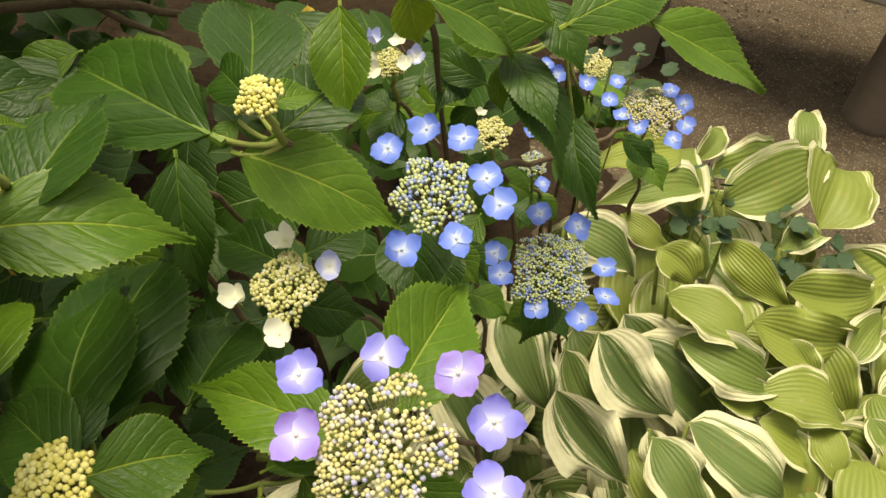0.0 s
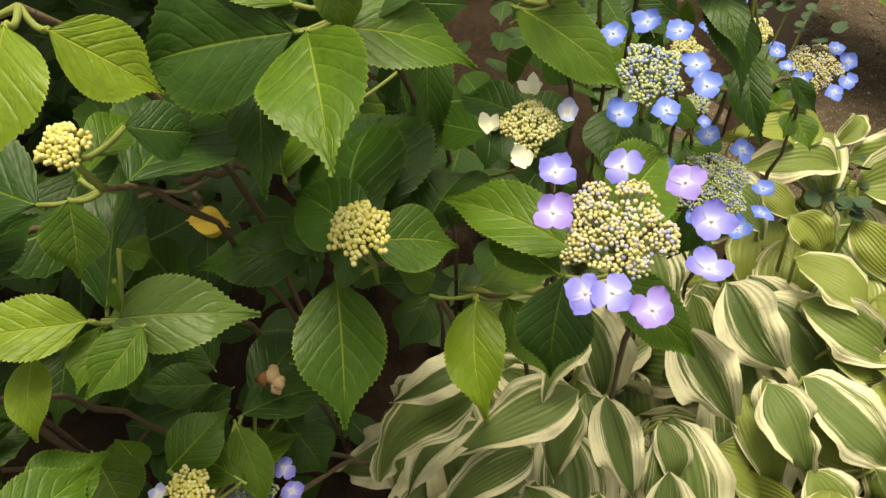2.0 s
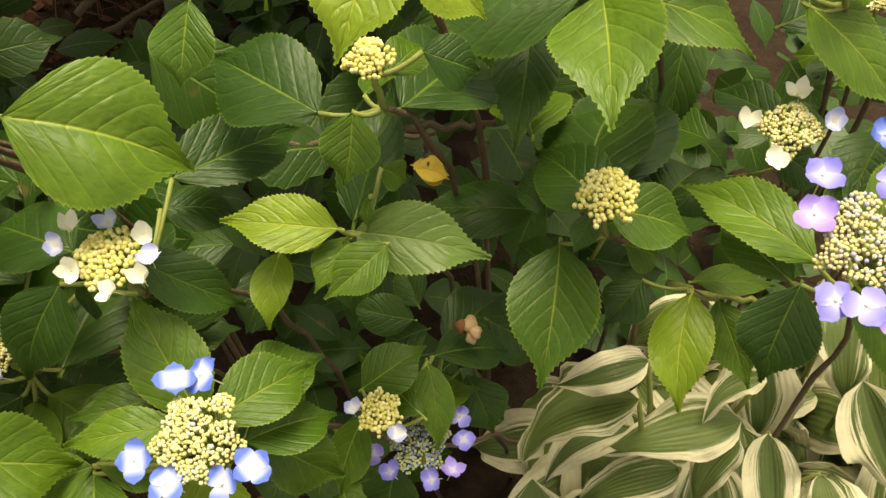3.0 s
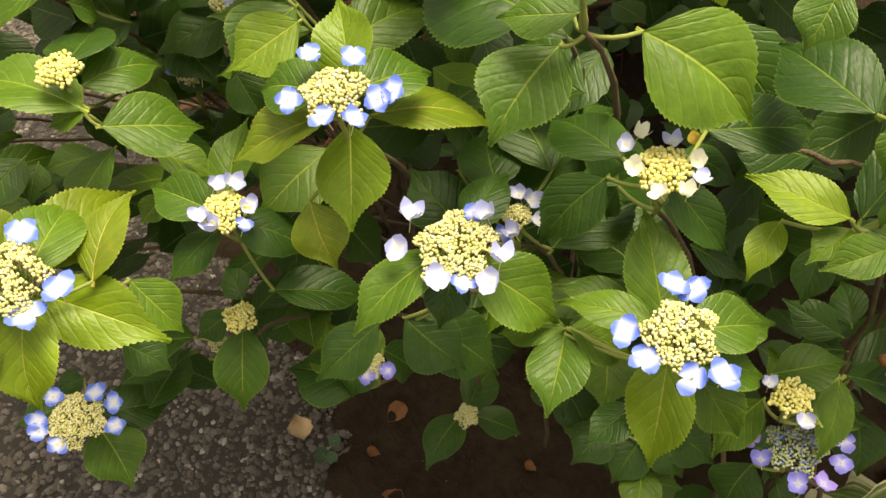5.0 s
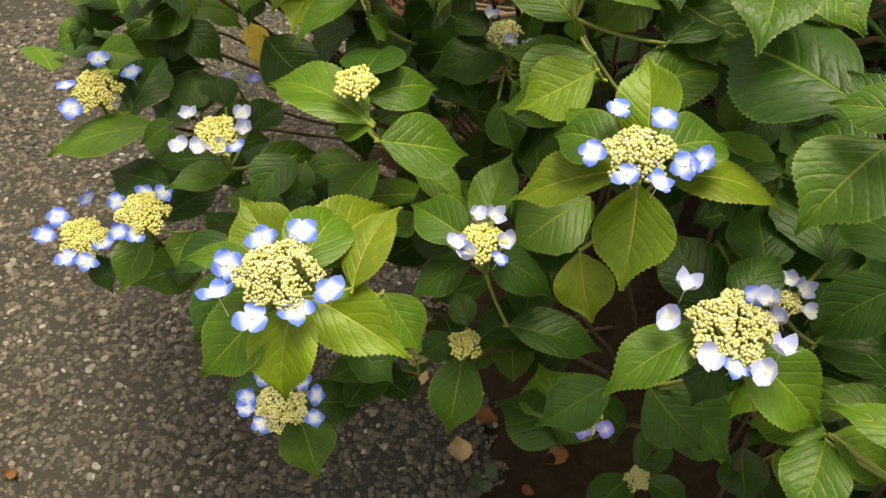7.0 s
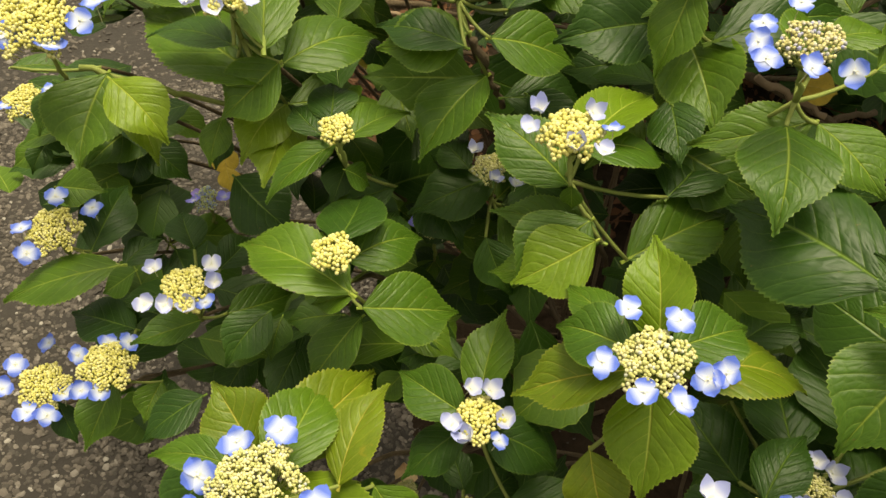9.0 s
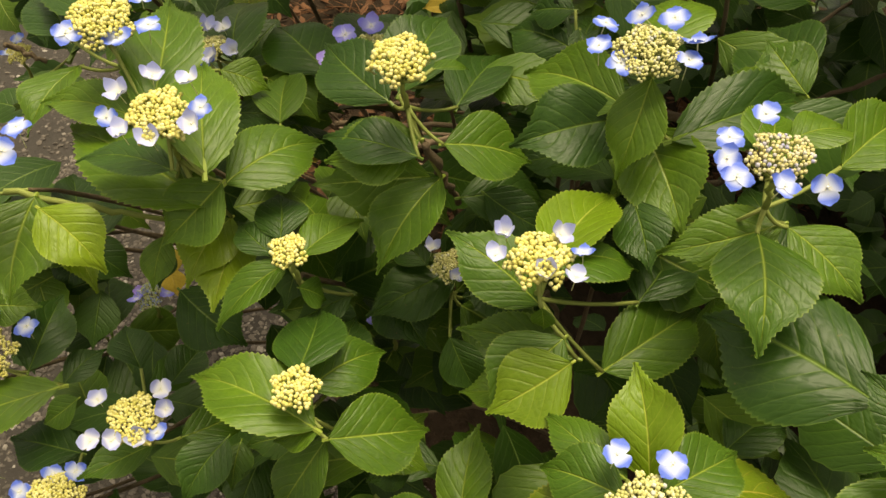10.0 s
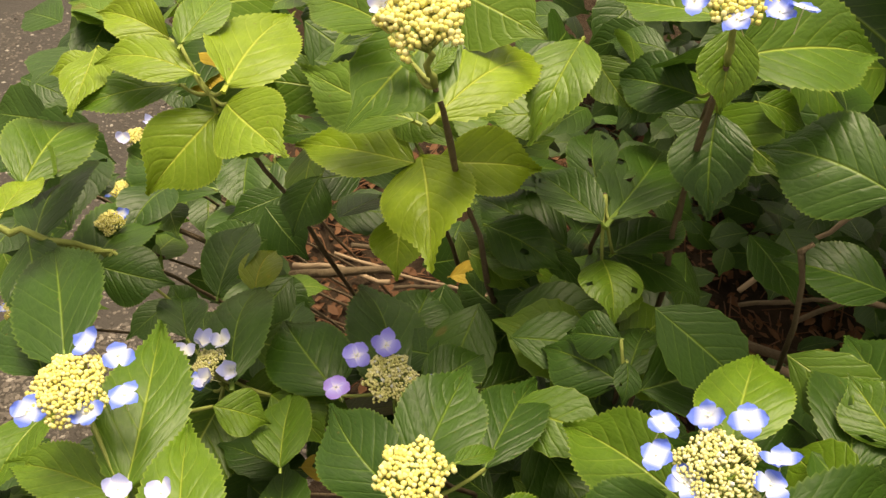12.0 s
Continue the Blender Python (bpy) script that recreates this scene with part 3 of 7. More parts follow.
def stones(name, count, x0, x1, y0, y1, low, high, sink, mat, label, category, seed):
    """Loose or bedded stones strewn over a stretch, in one mesh."""
    rnd = random.Random(seed)
    probe = bmesh.new()
    bmesh.ops.create_icosphere(probe, subdivisions=1, radius=1.0)
    probe.verts.ensure_lookup_table()
    ball = [v.co.copy() for v in probe.verts]
    tris = [[v.index for v in f.verts] for f in probe.faces]
    probe.free()
    verts, faces = [], []
    for k in range(count):
        x, y = rnd.uniform(x0, x1), rnd.uniform(y0, y1)
        s = low + (high - low) * rnd.random() ** 2
        turn = Euler((rnd.uniform(0, 6), rnd.uniform(0, 6), rnd.uniform(0, 6))).to_matrix()
        shape = Vector((rnd.uniform(0.7, 1.3), rnd.uniform(0.7, 1.2), rnd.uniform(0.5, 0.9)))
        off = Vector((rnd.uniform(0, 99), 0, 0))
        first = len(verts)
        for c in ball:
            p = turn @ Vector((c.x * shape.x, c.y * shape.y, c.z * shape.z)) * (1 + 0.35 * noise.noise(c * 1.4 + off)) * s
            verts.append((x + p.x, y + p.y, max(-0.02, p.z * 0.55 - sink * s)))
        faces.extend([i + first for i in t] for t in tris)
    me = bpy.data.meshes.new(name)
    me.from_pydata(verts, [], faces)
    me.materials.append(mat)
    return tagged(new(name, me), label, category, kind="stuff")


stones("asphalt_stones", 30000, -2.3, -0.55, -1.35, -0.02, 0.004, 0.0105, 0.10, STONE, "grey and brown stones bedded in worn asphalt", "aggregate", 3)
stones("asphalt_stones", 9000, -4.4, -2.1, -1.5, -0.15, 0.005, 0.011, 0.12, STONE, "grey and brown stones bedded in worn asphalt", "aggregate", 4)
stones("pebbles", 7000, 0.3, 2.0, 1.1, 3.0, 0.0012, 0.0075, -0.1, STONE, "small pebbles on the sandy ground", "pebbles", 5)
stones("pebbles", 350, -1.2, 0.0, -0.08, 0.5, 0.001, 0.004, -1.2, STONE, "small pale grit on the soil", "pebbles", 7)
stones("soil_crumbs", 2500, -1.5, 0.3, -0.1, 0.9, 0.002, 0.007, -0.6, SOIL, "crumbs of dark soil under the hedge", "soil crumbs", 6)


# ---- hosta ----
hosta_meshes = {}
all_hosta = []


def hosta_sheet(bm, uv, m, width, seed, petiole=0.25):
    """A hosta blade of length 1 along y: pointed oval with deep parallel ribs and a wavy cream margin."""
    rnd = random.Random(seed)
    fold, arch, wave, phase = rnd.uniform(0.2, 0.75), rnd.uniform(0.08, 0.24), rnd.uniform(0.05, 0.13), rnd.uniform(0, 6)
    sway, twist, droop = rnd.uniform(-0.12, 0.12), rnd.uniform(-0.7, 0.7), rnd.uniform(0.0, 2.2)
    across = [k / 8 for k in range(-8, 9)]
    grid = []
    for i in range(17):
        v = i / 16
        half = max(0.46 * width * ovate(v, 0.60, 1.20), 0.008 if v < 0.5 else 0.001)
        row = []
        for u in across:
            w = half * u
            rib = -0.006 * (1 - abs(u)) * (abs(u * 8) % 2 < 0.5)
            z = rib + fold * abs(w) * (1 - 0.6 * v) - 0.5 * w * w + arch * 4 * v * (1 - v) + wave * abs(u) ** 3 * min(1, 3 * v) * (math.sin(9 * v + phase + (3 if u > 0 else 0)) + 0.5 * math.sin(21 * v + 2 * phase + (1 if u > 0 else 0))) + twist * w * (v - 0.3)
            z += 0.03 * math.sin(7 * v + phase) * (1 - abs(u)) - 0.10 * droop * v**3
            row.append((bm.verts.new(m @ Vector((w + sway * 4 * v * (1 - v), v, z))), u, v))
        grid.append(row)
    for a, b in zip(grid, grid[1:]):
        for k in range(16):
            quad = (a[k], a[k + 1], b[k + 1], b[k])
            f = bm.faces.new([q[0] for q in quad])
            f.smooth = True
            for loop, q in zip(f.loops, quad):
                loop[uv].uv = (q[1], q[2])


def hosta_mesh(width, seed, kind):
    key = (round(width * 10), seed % 11, kind)
    if key not in hosta_meshes:
        bm = bmesh.new()
        uv = bm.loops.layers.uv.new("leaf")
        hosta_sheet(bm, uv, Matrix.Identity(4), key[0] / 10, key[0] * 9 + key[1])
        me = bpy.data.meshes.new("leaf")
        bm.to_mesh(me)
        bm.free()
        me.materials.append(HOSTA_LEAF[kind])
        hosta_meshes[key] = me
    return hosta_meshes[key]


def hosta(crown, leaves, seed):
    """A hosta clump: blades on arching stalks that rise from one crown, and the older blades below them."""
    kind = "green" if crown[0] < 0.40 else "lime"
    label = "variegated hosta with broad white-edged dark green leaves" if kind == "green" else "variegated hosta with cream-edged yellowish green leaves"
    top = thing("hosta_plant", crown, label, "hosta", "hostas beside the hedge")
    rnd = random.Random(seed)
    rows = list(leaves)
    for k in range(26):
        a, reach, z = rnd.uniform(0, 6.28), rnd.uniform(0.05, 0.20), rnd.uniform(0.28, 0.50)
        b = Vector((crown[0] + reach * math.cos(a), crown[1] + reach * math.sin(a), z))
        t = b + Vector((math.cos(a), math.sin(a) - 0.35, -rnd.uniform(0.3, 1.1))).normalized() * rnd.uniform(0.13, 0.20)
        rows.append((*b, *t, rnd.uniform(0.5, 0.75)))
    for k, (bx, by, bz, tx, ty, tz, w) in enumerate(rows):
        base, tip = Vector((bx, by, bz)), Vector((tx, ty, tz))
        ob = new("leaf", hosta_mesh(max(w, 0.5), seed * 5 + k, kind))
        all_hosta.append(((base + tip) / 2, (tip - base).length * 0.3))
        side = Vector((rnd.uniform(-0.5, 0.5), rnd.uniform(-0.5, 0.5), 0))
        put(ob, top, basis(base, tip - base, facing_view(base) + side, (tip - base).length))
        bm = bmesh.new()
        tube(bm, bowed((rnd.uniform(-0.02, 0.02), rnd.uniform(-0.02, 0.02), 0), base - top.location, 0.05, 6), [0.006, 0.0055, 0.005, 0.0045, 0.004, 0.0035, 0.003], 6)
        part("leaf_stalk", bm, STEM, top)
    return top



def withered_leaf(base, tip, width, tone):
    """A yellowed leaf still hanging in the hedge."""
    top = thing("withered_leaf", base, "yellowed ochre hydrangea leaf caught among the stems", "leaf", "withered leaves in the hedge")
    leaf(top, base, tip, width, tone, round(base[0] * 1000) % 97)
    all_leaves.pop()
    return top


def dead_flower(at):
    top = thing("dead_flower", at, "dried cream and brown flower remnant", "flower")
    rnd = random.Random(8)
    for k in range(7):
        bm = bmesh.new()
        bmesh.ops.create_icosphere(bm, subdivisions=2, radius=rnd.uniform(0.004, 0.008))
        for v in bm.verts:
            v.co *= 1 + 0.4 * noise.noise(v.co * 260 + Vector((k, 0, 0)))
        ob = part("dried_petal", bm, DRYPALE if k < 4 else DRY, top)
        ob.location = (rnd.uniform(-0.008, 0.008), rnd.uniform(-0.008, 0.008), rnd.uniform(-0.012, 0.006) - 0.010 * (k > 3))


def loose_stem(a, b, radius, mat, sag):
    """A bare piece of branch seen between the leaves."""
    top = thing("branch", a, "bare hydrangea branch seen between the leaves", "branch", "bare branches in the hedge")
    bm = bmesh.new()
    pts = bowed((0, 0, 0), Vector(b) - Vector(a), sag, 10, 0.004, round(a[0] * 999))
    tube(bm, pts, [radius * (1.05 - 0.03 * i + (0.18 if i % 4 == 2 else 0)) for i in range(11)], 9)
    part("bark", bm, mat, top)


def bare_cane(points):
    top = thing("dead_cane", points[-1], "thin brown dead cane with a cut hooked tip", "branch")
    bm = bmesh.new()
    o = Vector(points[-1])
    tube(bm, [Vector(p) - o for p in points], [0.0022, 0.0030, 0.0022, 0.0024, 0.0028], 9)
    part("cane", bm, WOOD, top)


dry_meshes = {}


def dry_leaf(at, kind):
    """A curled dry leaf lying on the soil."""
    if kind not in dry_meshes:
        rnd = random.Random(kind + 60)
        bm = bmesh.new()
        grid = []
        for i in range(13):
            v = i / 12
            half = 0.40 * max(0.02, ovate(v, 0.6, 1.0)) * (0.85 + 0.25 * rnd.random())
            grid.append([bm.verts.new((half * u, v - 0.5, 0.22 * abs(u) ** 1.5 + 0.10 * math.sin(5 * v + kind) + 0.04 * noise.noise(Vector((u * 2, v * 5, kind))))) for u in (-1, -0.6, -0.2, 0.2, 0.6, 1)])
        for p, q in zip(grid, grid[1:]):
            for j in range(5):
                bm.faces.new((p[j], p[j + 1], q[j + 1], q[j]))
        for f in bm.faces:
            f.smooth = True
        me = bpy.data.meshes.new("dry_leaf")
        bm.to_mesh(me)
        bm.free()
        me.materials.append(DRYPALE if kind == 0 else DRY)
        dry_meshes[kind] = me
    ob = new("dry_leaf", dry_meshes[kind])
    s = (0.055, 0.048, 0.026, 0.04)[kind]
    ob.matrix_basis = Matrix.Translation(at) @ Euler((0, 0, at[0] * 37)).to_matrix().to_4x4() @ Matrix.Diagonal((s, s, s, 1))
    return tagged(ob, "curled dry orange-brown leaf lying on the soil", "leaf", "dry leaves on the soil")


def round_leaf(bm, at, size, tilt, rnd):
    c = bm.verts.new(Vector(at))
    rot = Euler(tilt).to_matrix()
    ring = []
    for k in range(14):
        a = 2 * math.pi * k / 14
        r = size * (1.0 + 0.14 * (k % 2)) * (0.8 if k == 0 else 1)
        ring.append(bm.verts.new(Vector(at) + rot @ Vector((r * math.cos(a), r * math.sin(a), size * (0.22 + rnd.uniform(-0.08, 0.08))))))
    for k in range(14):
        bm.faces.new((c, ring[k], ring[(k + 1) % 14]))


def weed(at, seed):
    """A small creeping weed with scalloped round leaves."""
    top = thing("creeping_weed", at, "dull green creeping weed with scalloped round leaves", "weed", "weeds among the hostas")
    rnd = random.Random(seed)
    bm = bmesh.new()
    tube(bm, bowed((0, 0, 0), (0.02, 0.03, -at[2]), 0.02, 8, 0.006, seed), [0.0012] * 9, 5)
    part("runner", bm, STEM, top)
    for k in range(9):
        bm = bmesh.new()
        p = Vector((rnd.uniform(-0.035, 0.035), rnd.uniform(-0.035, 0.035), rnd.uniform(-0.02, 0.015)))
        round_leaf(bm, p, rnd.uniform(0.008, 0.015) * (0.6 if at[2] > 0.9 else 1.0), (rnd.uniform(-0.8, 0.4), rnd.uniform(-0.6, 0.6), 0), rnd)
        part("leaf", bm, HERB, top)


def seedling(at):
    top = thing("seedling", at, "small green seedling on the soil", "weed")
    rnd = random.Random(4)
    for k, (x, y) in enumerate(((0, 0), (0.02, 0.012), (-0.006, 0.03), (0.015, -0.012))):
        bm = bmesh.new()
        round_leaf(bm, (x, y, 0.02 + 0.004 * k), 0.011, (rnd.uniform(-0.5, 0.5), rnd.uniform(-0.5, 0.5), 0), rnd)
        part("leaf", bm, HERB, top)
        bm = bmesh.new()
        tube(bm, [(0, 0, 0), (x * 0.6, y * 0.6, 0.012), (x, y, 0.02 + 0.004 * k)], [0.001] * 3, 5)
        part("stalk", bm, STEM, top)


def hosta_canopy(seed, kind, x0, x1, count):
    """Further blades of the hosta clumps, overlapping like scales."""
    rnd = random.Random(seed)
    bm = bmesh.new()
    uv = bm.loops.layers.uv.new("leaf")
    for k in range(count):
        x, y = rnd.uniform(x0, x1), rnd.uniform(0.26, 1.32)
        if y > 0.62 + 0.9 * max(0, x + 0.1) or (x > 0.55 and y > 1.55 - 0.5 * x) or (x < 0.0 and y > 0.55):
            continue
        a = rnd.gauss(-0.95, 0.75)
        z = rnd.uniform(0.36, 0.53)
        along = Vector((math.cos(a), math.sin(a), -rnd.uniform(0.45, 1.5) if kind == "green" else -rnd.uniform(0.25, 0.9)))
        m = basis((x, y, z), along, facing_view(Vector((x, y, z))) + Vector((rnd.uniform(-0.3, 0.3), rnd.uniform(-0.3, 0.3), 0)), rnd.uniform(0.17, 0.24) if kind == "green" else rnd.uniform(0.14, 0.20))
        hosta_sheet(bm, uv, m, rnd.uniform(0.50, 0.74), seed + k)
    me = bpy.data.meshes.new("hosta_foliage")
    bm.to_mesh(me)
    bm.free()
    me.materials.append(HOSTA_LEAF[kind])
    return tagged(new("hosta_foliage", me), "dense overlapping %s hosta leaves" % ("white-edged dark green" if kind == "green" else "cream-edged yellowish green"), "foliage", kind="stuff")


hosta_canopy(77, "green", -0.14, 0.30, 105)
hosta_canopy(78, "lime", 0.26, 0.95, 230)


# ---- the hydrangea hedge, shoot by shoot ----
shoot((0.01, 0.77, 0.00), (-0.088, 0.319, 1.192), [
    (-0.108, 0.308, 1.190, -0.024, 0.322, 1.138, 0.52, "m"),
    (-0.120, 0.306, 1.201, -0.231, 0.389, 1.168, 0.38, "d"),
    (-0.118, 0.361, 1.185, -0.151, 0.469, 1.177, 0.53, "d"),
    (-0.095, 0.319, 1.215, -0.073, 0.341, 1.209, 0.63, "m"),
    (-0.103, 0.314, 1.220, -0.134, 0.361, 1.200, 0.38, "d"),
    (-0.112, 0.321, 1.200, -0.124, 0.305, 1.190, 0.60, "m"),
    (-0.122, 0.434, 1.100, -0.086, 0.513, 1.100, 0.68, "d"),
    (-0.096, 0.510, 1.158, -0.081, 0.454, 1.097, 0.48, "m"),
], ((-0.093, 0.299, 1.234), 0.0114, (-0.11, -0.43, 0.90), "yellow", "white", []),
    "hydrangea shoot topped by a tight yellow bud dome", 0)
shoot((-0.14, 0.72, 0.00), (-0.196, 0.250, 1.203), [
    (-0.211, 0.214, 1.200, -0.163, 0.125, 1.185, 0.62, "m"),
    (-0.207, 0.228, 1.195, -0.119, 0.266, 1.169, 0.50, "m"),
    (-0.224, 0.226, 1.189, -0.326, 0.211, 1.145, 0.66, "d"),
    (-0.262, 0.257, 1.128, -0.230, 0.182, 1.090, 0.47, "d"),
    (-0.209, 0.236, 1.233, -0.189, 0.223, 1.197, 0.65, "m"),
    (-0.191, 0.240, 1.193, -0.175, 0.315, 1.210, 0.71, "d"),
    (-0.229, 0.237, 1.200, -0.300, 0.252, 1.220, 0.60, "m"),
    (-0.274, 0.292, 1.140, -0.350, 0.242, 1.100, 0.60, "d"),
], ((-0.199, 0.228, 1.250), 0.0170, (-0.07, -0.43, 0.90), "yellow", "white", []),
    "hydrangea shoot topped by a tight yellow bud dome", 1)
shoot((-0.27, 0.56, 0.00), (-0.284, 0.087, 1.270), [
    (-0.270, 0.062, 1.280, -0.255, 0.012, 1.250, 0.70, "l"),
    (-0.265, 0.078, 1.270, -0.227, 0.093, 1.240, 0.70, "l"),
    (-0.319, 0.082, 1.260, -0.347, 0.077, 1.200, 0.43, "l"),
    (-0.372, 0.053, 1.207, -0.359, 0.026, 1.173, 0.83, "m"),
], None,
    "leafy hydrangea shoot without a flower", 2)
shoot((0.03, 0.76, 0.00), (-0.075, 0.305, 1.070), [
    (-0.083, 0.293, 1.094, -0.040, 0.313, 1.067, 0.57, "d"),
    (-0.087, 0.314, 1.102, -0.144, 0.350, 1.079, 0.48, "d"),
    (-0.090, 0.362, 1.060, -0.055, 0.401, 1.060, 0.69, "d"),
    (-0.114, 0.353, 1.000, -0.127, 0.306, 0.980, 0.80, "d"),
], ((-0.081, 0.283, 1.120), 0.0200, (-0.10, -0.40, 0.91), "green", "cream", [(12, 0.0264, 0.0139), (-58, 0.0262, 0.0139), (-176, 0.0268, 0.0139), (114, 0.0276, 0.0139)]),
    "flowering hydrangea shoot with small cream florets", 3)
shoot((0.15, 0.64, 0.00), (-0.004, 0.207, 1.083), [
    (-0.017, 0.226, 1.101, 0.017, 0.330, 1.090, 0.51, "m"),
    (-0.033, 0.197, 1.080, -0.024, 0.162, 1.020, 0.74, "d"),
    (-0.010, 0.190, 1.106, 0.059, 0.176, 1.061, 0.38, "m"),
    (-0.036, 0.206, 1.070, -0.094, 0.256, 1.050, 0.45, "m"),
    (-0.031, 0.212, 1.089, -0.129, 0.244, 1.071, 0.45, "m"),
], ((-0.014, 0.182, 1.145), 0.0327, (-0.14, -0.38, 0.92), "ripe", "violet", [(58, 0.0504, 0.0224), (9, 0.0402, 0.0224), (-40, 0.0457, 0.0224), (-71, 0.0502, 0.0224), (-105, 0.0526, 0.0224), (-147, 0.0501, 0.0224), (-173, 0.0393, 0.0224), (167, 0.0431, 0.0224), (91, 0.0372, 0.0224)]),
    "flowering hydrangea shoot with violet-blue sterile florets", 4)
shoot((0.03, 0.68, 0.00), (-0.089, 0.227, 1.000), [
    (-0.086, 0.216, 1.009, -0.056, 0.152, 0.962, 0.48, "l"),
    (-0.067, 0.241, 0.989, -0.018, 0.205, 0.957, 0.47, "m"),
    (-0.089, 0.236, 1.000, -0.034, 0.273, 1.000, 0.40, "m"),
    (-0.121, 0.219, 0.995, -0.130, 0.178, 0.977, 0.80, "d"),
], None,
    "leafy hydrangea shoot without a flower", 5)
shoot((-0.06, 0.64, 0.00), (-0.153, 0.179, 1.062), [
    (-0.165, 0.190, 1.085, -0.176, 0.236, 1.076, 0.47, "d"),
    (-0.158, 0.177, 1.083, -0.104, 0.207, 1.069, 0.68, "m"),
    (-0.160, 0.174, 1.084, -0.228, 0.220, 1.063, 0.61, "d"),
    (-0.177, 0.215, 1.054, -0.181, 0.370, 1.040, 0.53, "d"),
    (-0.164, 0.168, 1.085, -0.163, 0.143, 1.070, 0.74, "d"),
    (-0.181, 0.184, 1.028, -0.146, 0.107, 0.971, 0.63, "m"),
    (-0.222, 0.254, 0.975, -0.318, 0.223, 0.942, 0.47, "d"),
    (-0.163, 0.229, 0.980, -0.109, 0.273, 0.960, 0.58, "d"),
    (-0.277, 0.335, 0.980, -0.178, 0.395, 0.950, 0.50, "d"),
    (-0.173, 0.190, 1.073, -0.195, 0.318, 1.065, 0.62, "d"),
    (-0.176, 0.187, 1.070, -0.190, 0.233, 1.052, 0.57, "d"),
], ((-0.158, 0.159, 1.112), 0.0189, (-0.08, -0.37, 0.92), "yellow", "white", []),
    "hydrangea shoot topped by a tight yellow bud dome", 6)
shoot((-0.27, 0.56, 0.00), (-0.281, 0.087, 1.060), [
    (-0.288, 0.084, 1.059, -0.206, 0.119, 1.059, 0.48, "p"),
    (-0.293, 0.075, 1.067, -0.360, 0.041, 1.062, 0.54, "l"),
    (-0.261, 0.080, 1.070, -0.276, 0.036, 1.050, 0.55, "m"),
    (-0.292, 0.090, 1.060, -0.324, 0.177, 1.100, 0.42, "d"),
    (-0.326, 0.058, 1.038, -0.307, 0.020, 1.010, 0.52, "l"),
    (-0.312, 0.113, 1.000, -0.289, 0.091, 0.960, 0.60, "d"),
    (-0.282, 0.092, 1.090, -0.276, 0.082, 1.070, 0.38, "m"),
    (-0.290, 0.080, 1.057, -0.288, 0.043, 1.039, 0.60, "m"),
    (-0.284, 0.105, 1.102, -0.273, 0.119, 1.084, 0.95, "m"),
], None,
    "leafy hydrangea shoot without a flower", 7)
shoot((-0.28, 0.58, 0.00), (-0.290, 0.114, 1.140), [
    (-0.286, 0.107, 1.170, -0.291, 0.155, 1.160, 0.49, "m"),
    (-0.294, 0.139, 1.120, -0.296, 0.246, 1.100, 0.70, "d"),
    (-0.303, 0.100, 1.139, -0.293, 0.078, 1.102, 0.88, "m"),
    (-0.306, 0.116, 1.140, -0.308, 0.154, 1.130, 0.50, "m"),
    (-0.463, 0.226, 1.000, -0.477, 0.128, 0.980, 0.60, "d"),
    (-0.332, 0.107, 1.118, -0.439, 0.129, 1.100, 0.56, "d"),
    (-0.274, 0.122, 1.183, -0.250, 0.150, 1.165, 0.95, "d"),
], ((-0.291, 0.095, 1.185), 0.0135, (-0.03, -0.38, 0.92), "yellow", "white", []),
    "hydrangea shoot topped by a tight yellow bud dome", 8)
shoot((-0.61, 0.38, 0.00), (-0.458, -0.056, 1.140), [
    (-0.441, -0.023, 1.145, -0.370, 0.040, 1.100, 0.75, "m"),
    (-0.457, -0.077, 1.137, -0.433, -0.138, 1.092, 0.89, "m"),
    (-0.356, -0.079, 1.280, -0.378, -0.064, 1.220, 0.55, "l"),
    (-0.478, -0.049, 1.120, -0.532, -0.056, 1.130, 0.60, "d"),
], None,
    "leafy hydrangea shoot without a flower", 9)
shoot((-0.59, 0.36, 0.00), (-0.444, -0.073, 1.157), [
    (-0.446, -0.078, 1.170, -0.485, -0.112, 1.150, 0.59, "m"),
    (-0.458, -0.072, 1.160, -0.485, -0.012, 1.150, 0.42, "d"),
], ((-0.441, -0.092, 1.210), 0.0216, (0.05, -0.34, 0.94), "yellow", "white", []),
    "hydrangea shoot topped by a tight yellow bud dome", 10)
shoot((-0.46, 0.45, 0.00), (-0.381, -0.010, 1.024), [
    (-0.418, -0.023, 1.050, -0.502, -0.021, 1.020, 0.62, "d"),
    (-0.388, -0.007, 1.052, -0.333, 0.032, 1.003, 0.41, "d"),
    (-0.410, -0.042, 1.045, -0.416, -0.082, 0.982, 0.63, "d"),
    (-0.409, -0.027, 1.030, -0.404, -0.032, 1.000, 0.83, "d"),
    (-0.415, 0.058, 1.050, -0.387, 0.161, 1.040, 0.48, "d"),
    (-0.424, 0.051, 1.020, -0.386, 0.093, 1.000, 0.60, "d"),
    (-0.389, -0.001, 1.009, -0.440, 0.057, 0.993, 0.67, "d"),
], ((-0.380, -0.027, 1.075), 0.0193, (0.01, -0.32, 0.95), "yellow", "cream", [(85, 0.0300, 0.0119), (107, 0.0300, 0.0119), (147, 0.0190, 0.0119), (-20, 0.0242, 0.0119), (-63, 0.0277, 0.0119), (-89, 0.0260, 0.0119), (-132, 0.0210, 0.0119), (33, 0.0208, 0.0119)]),
    "flowering hydrangea shoot with small cream florets", 11)
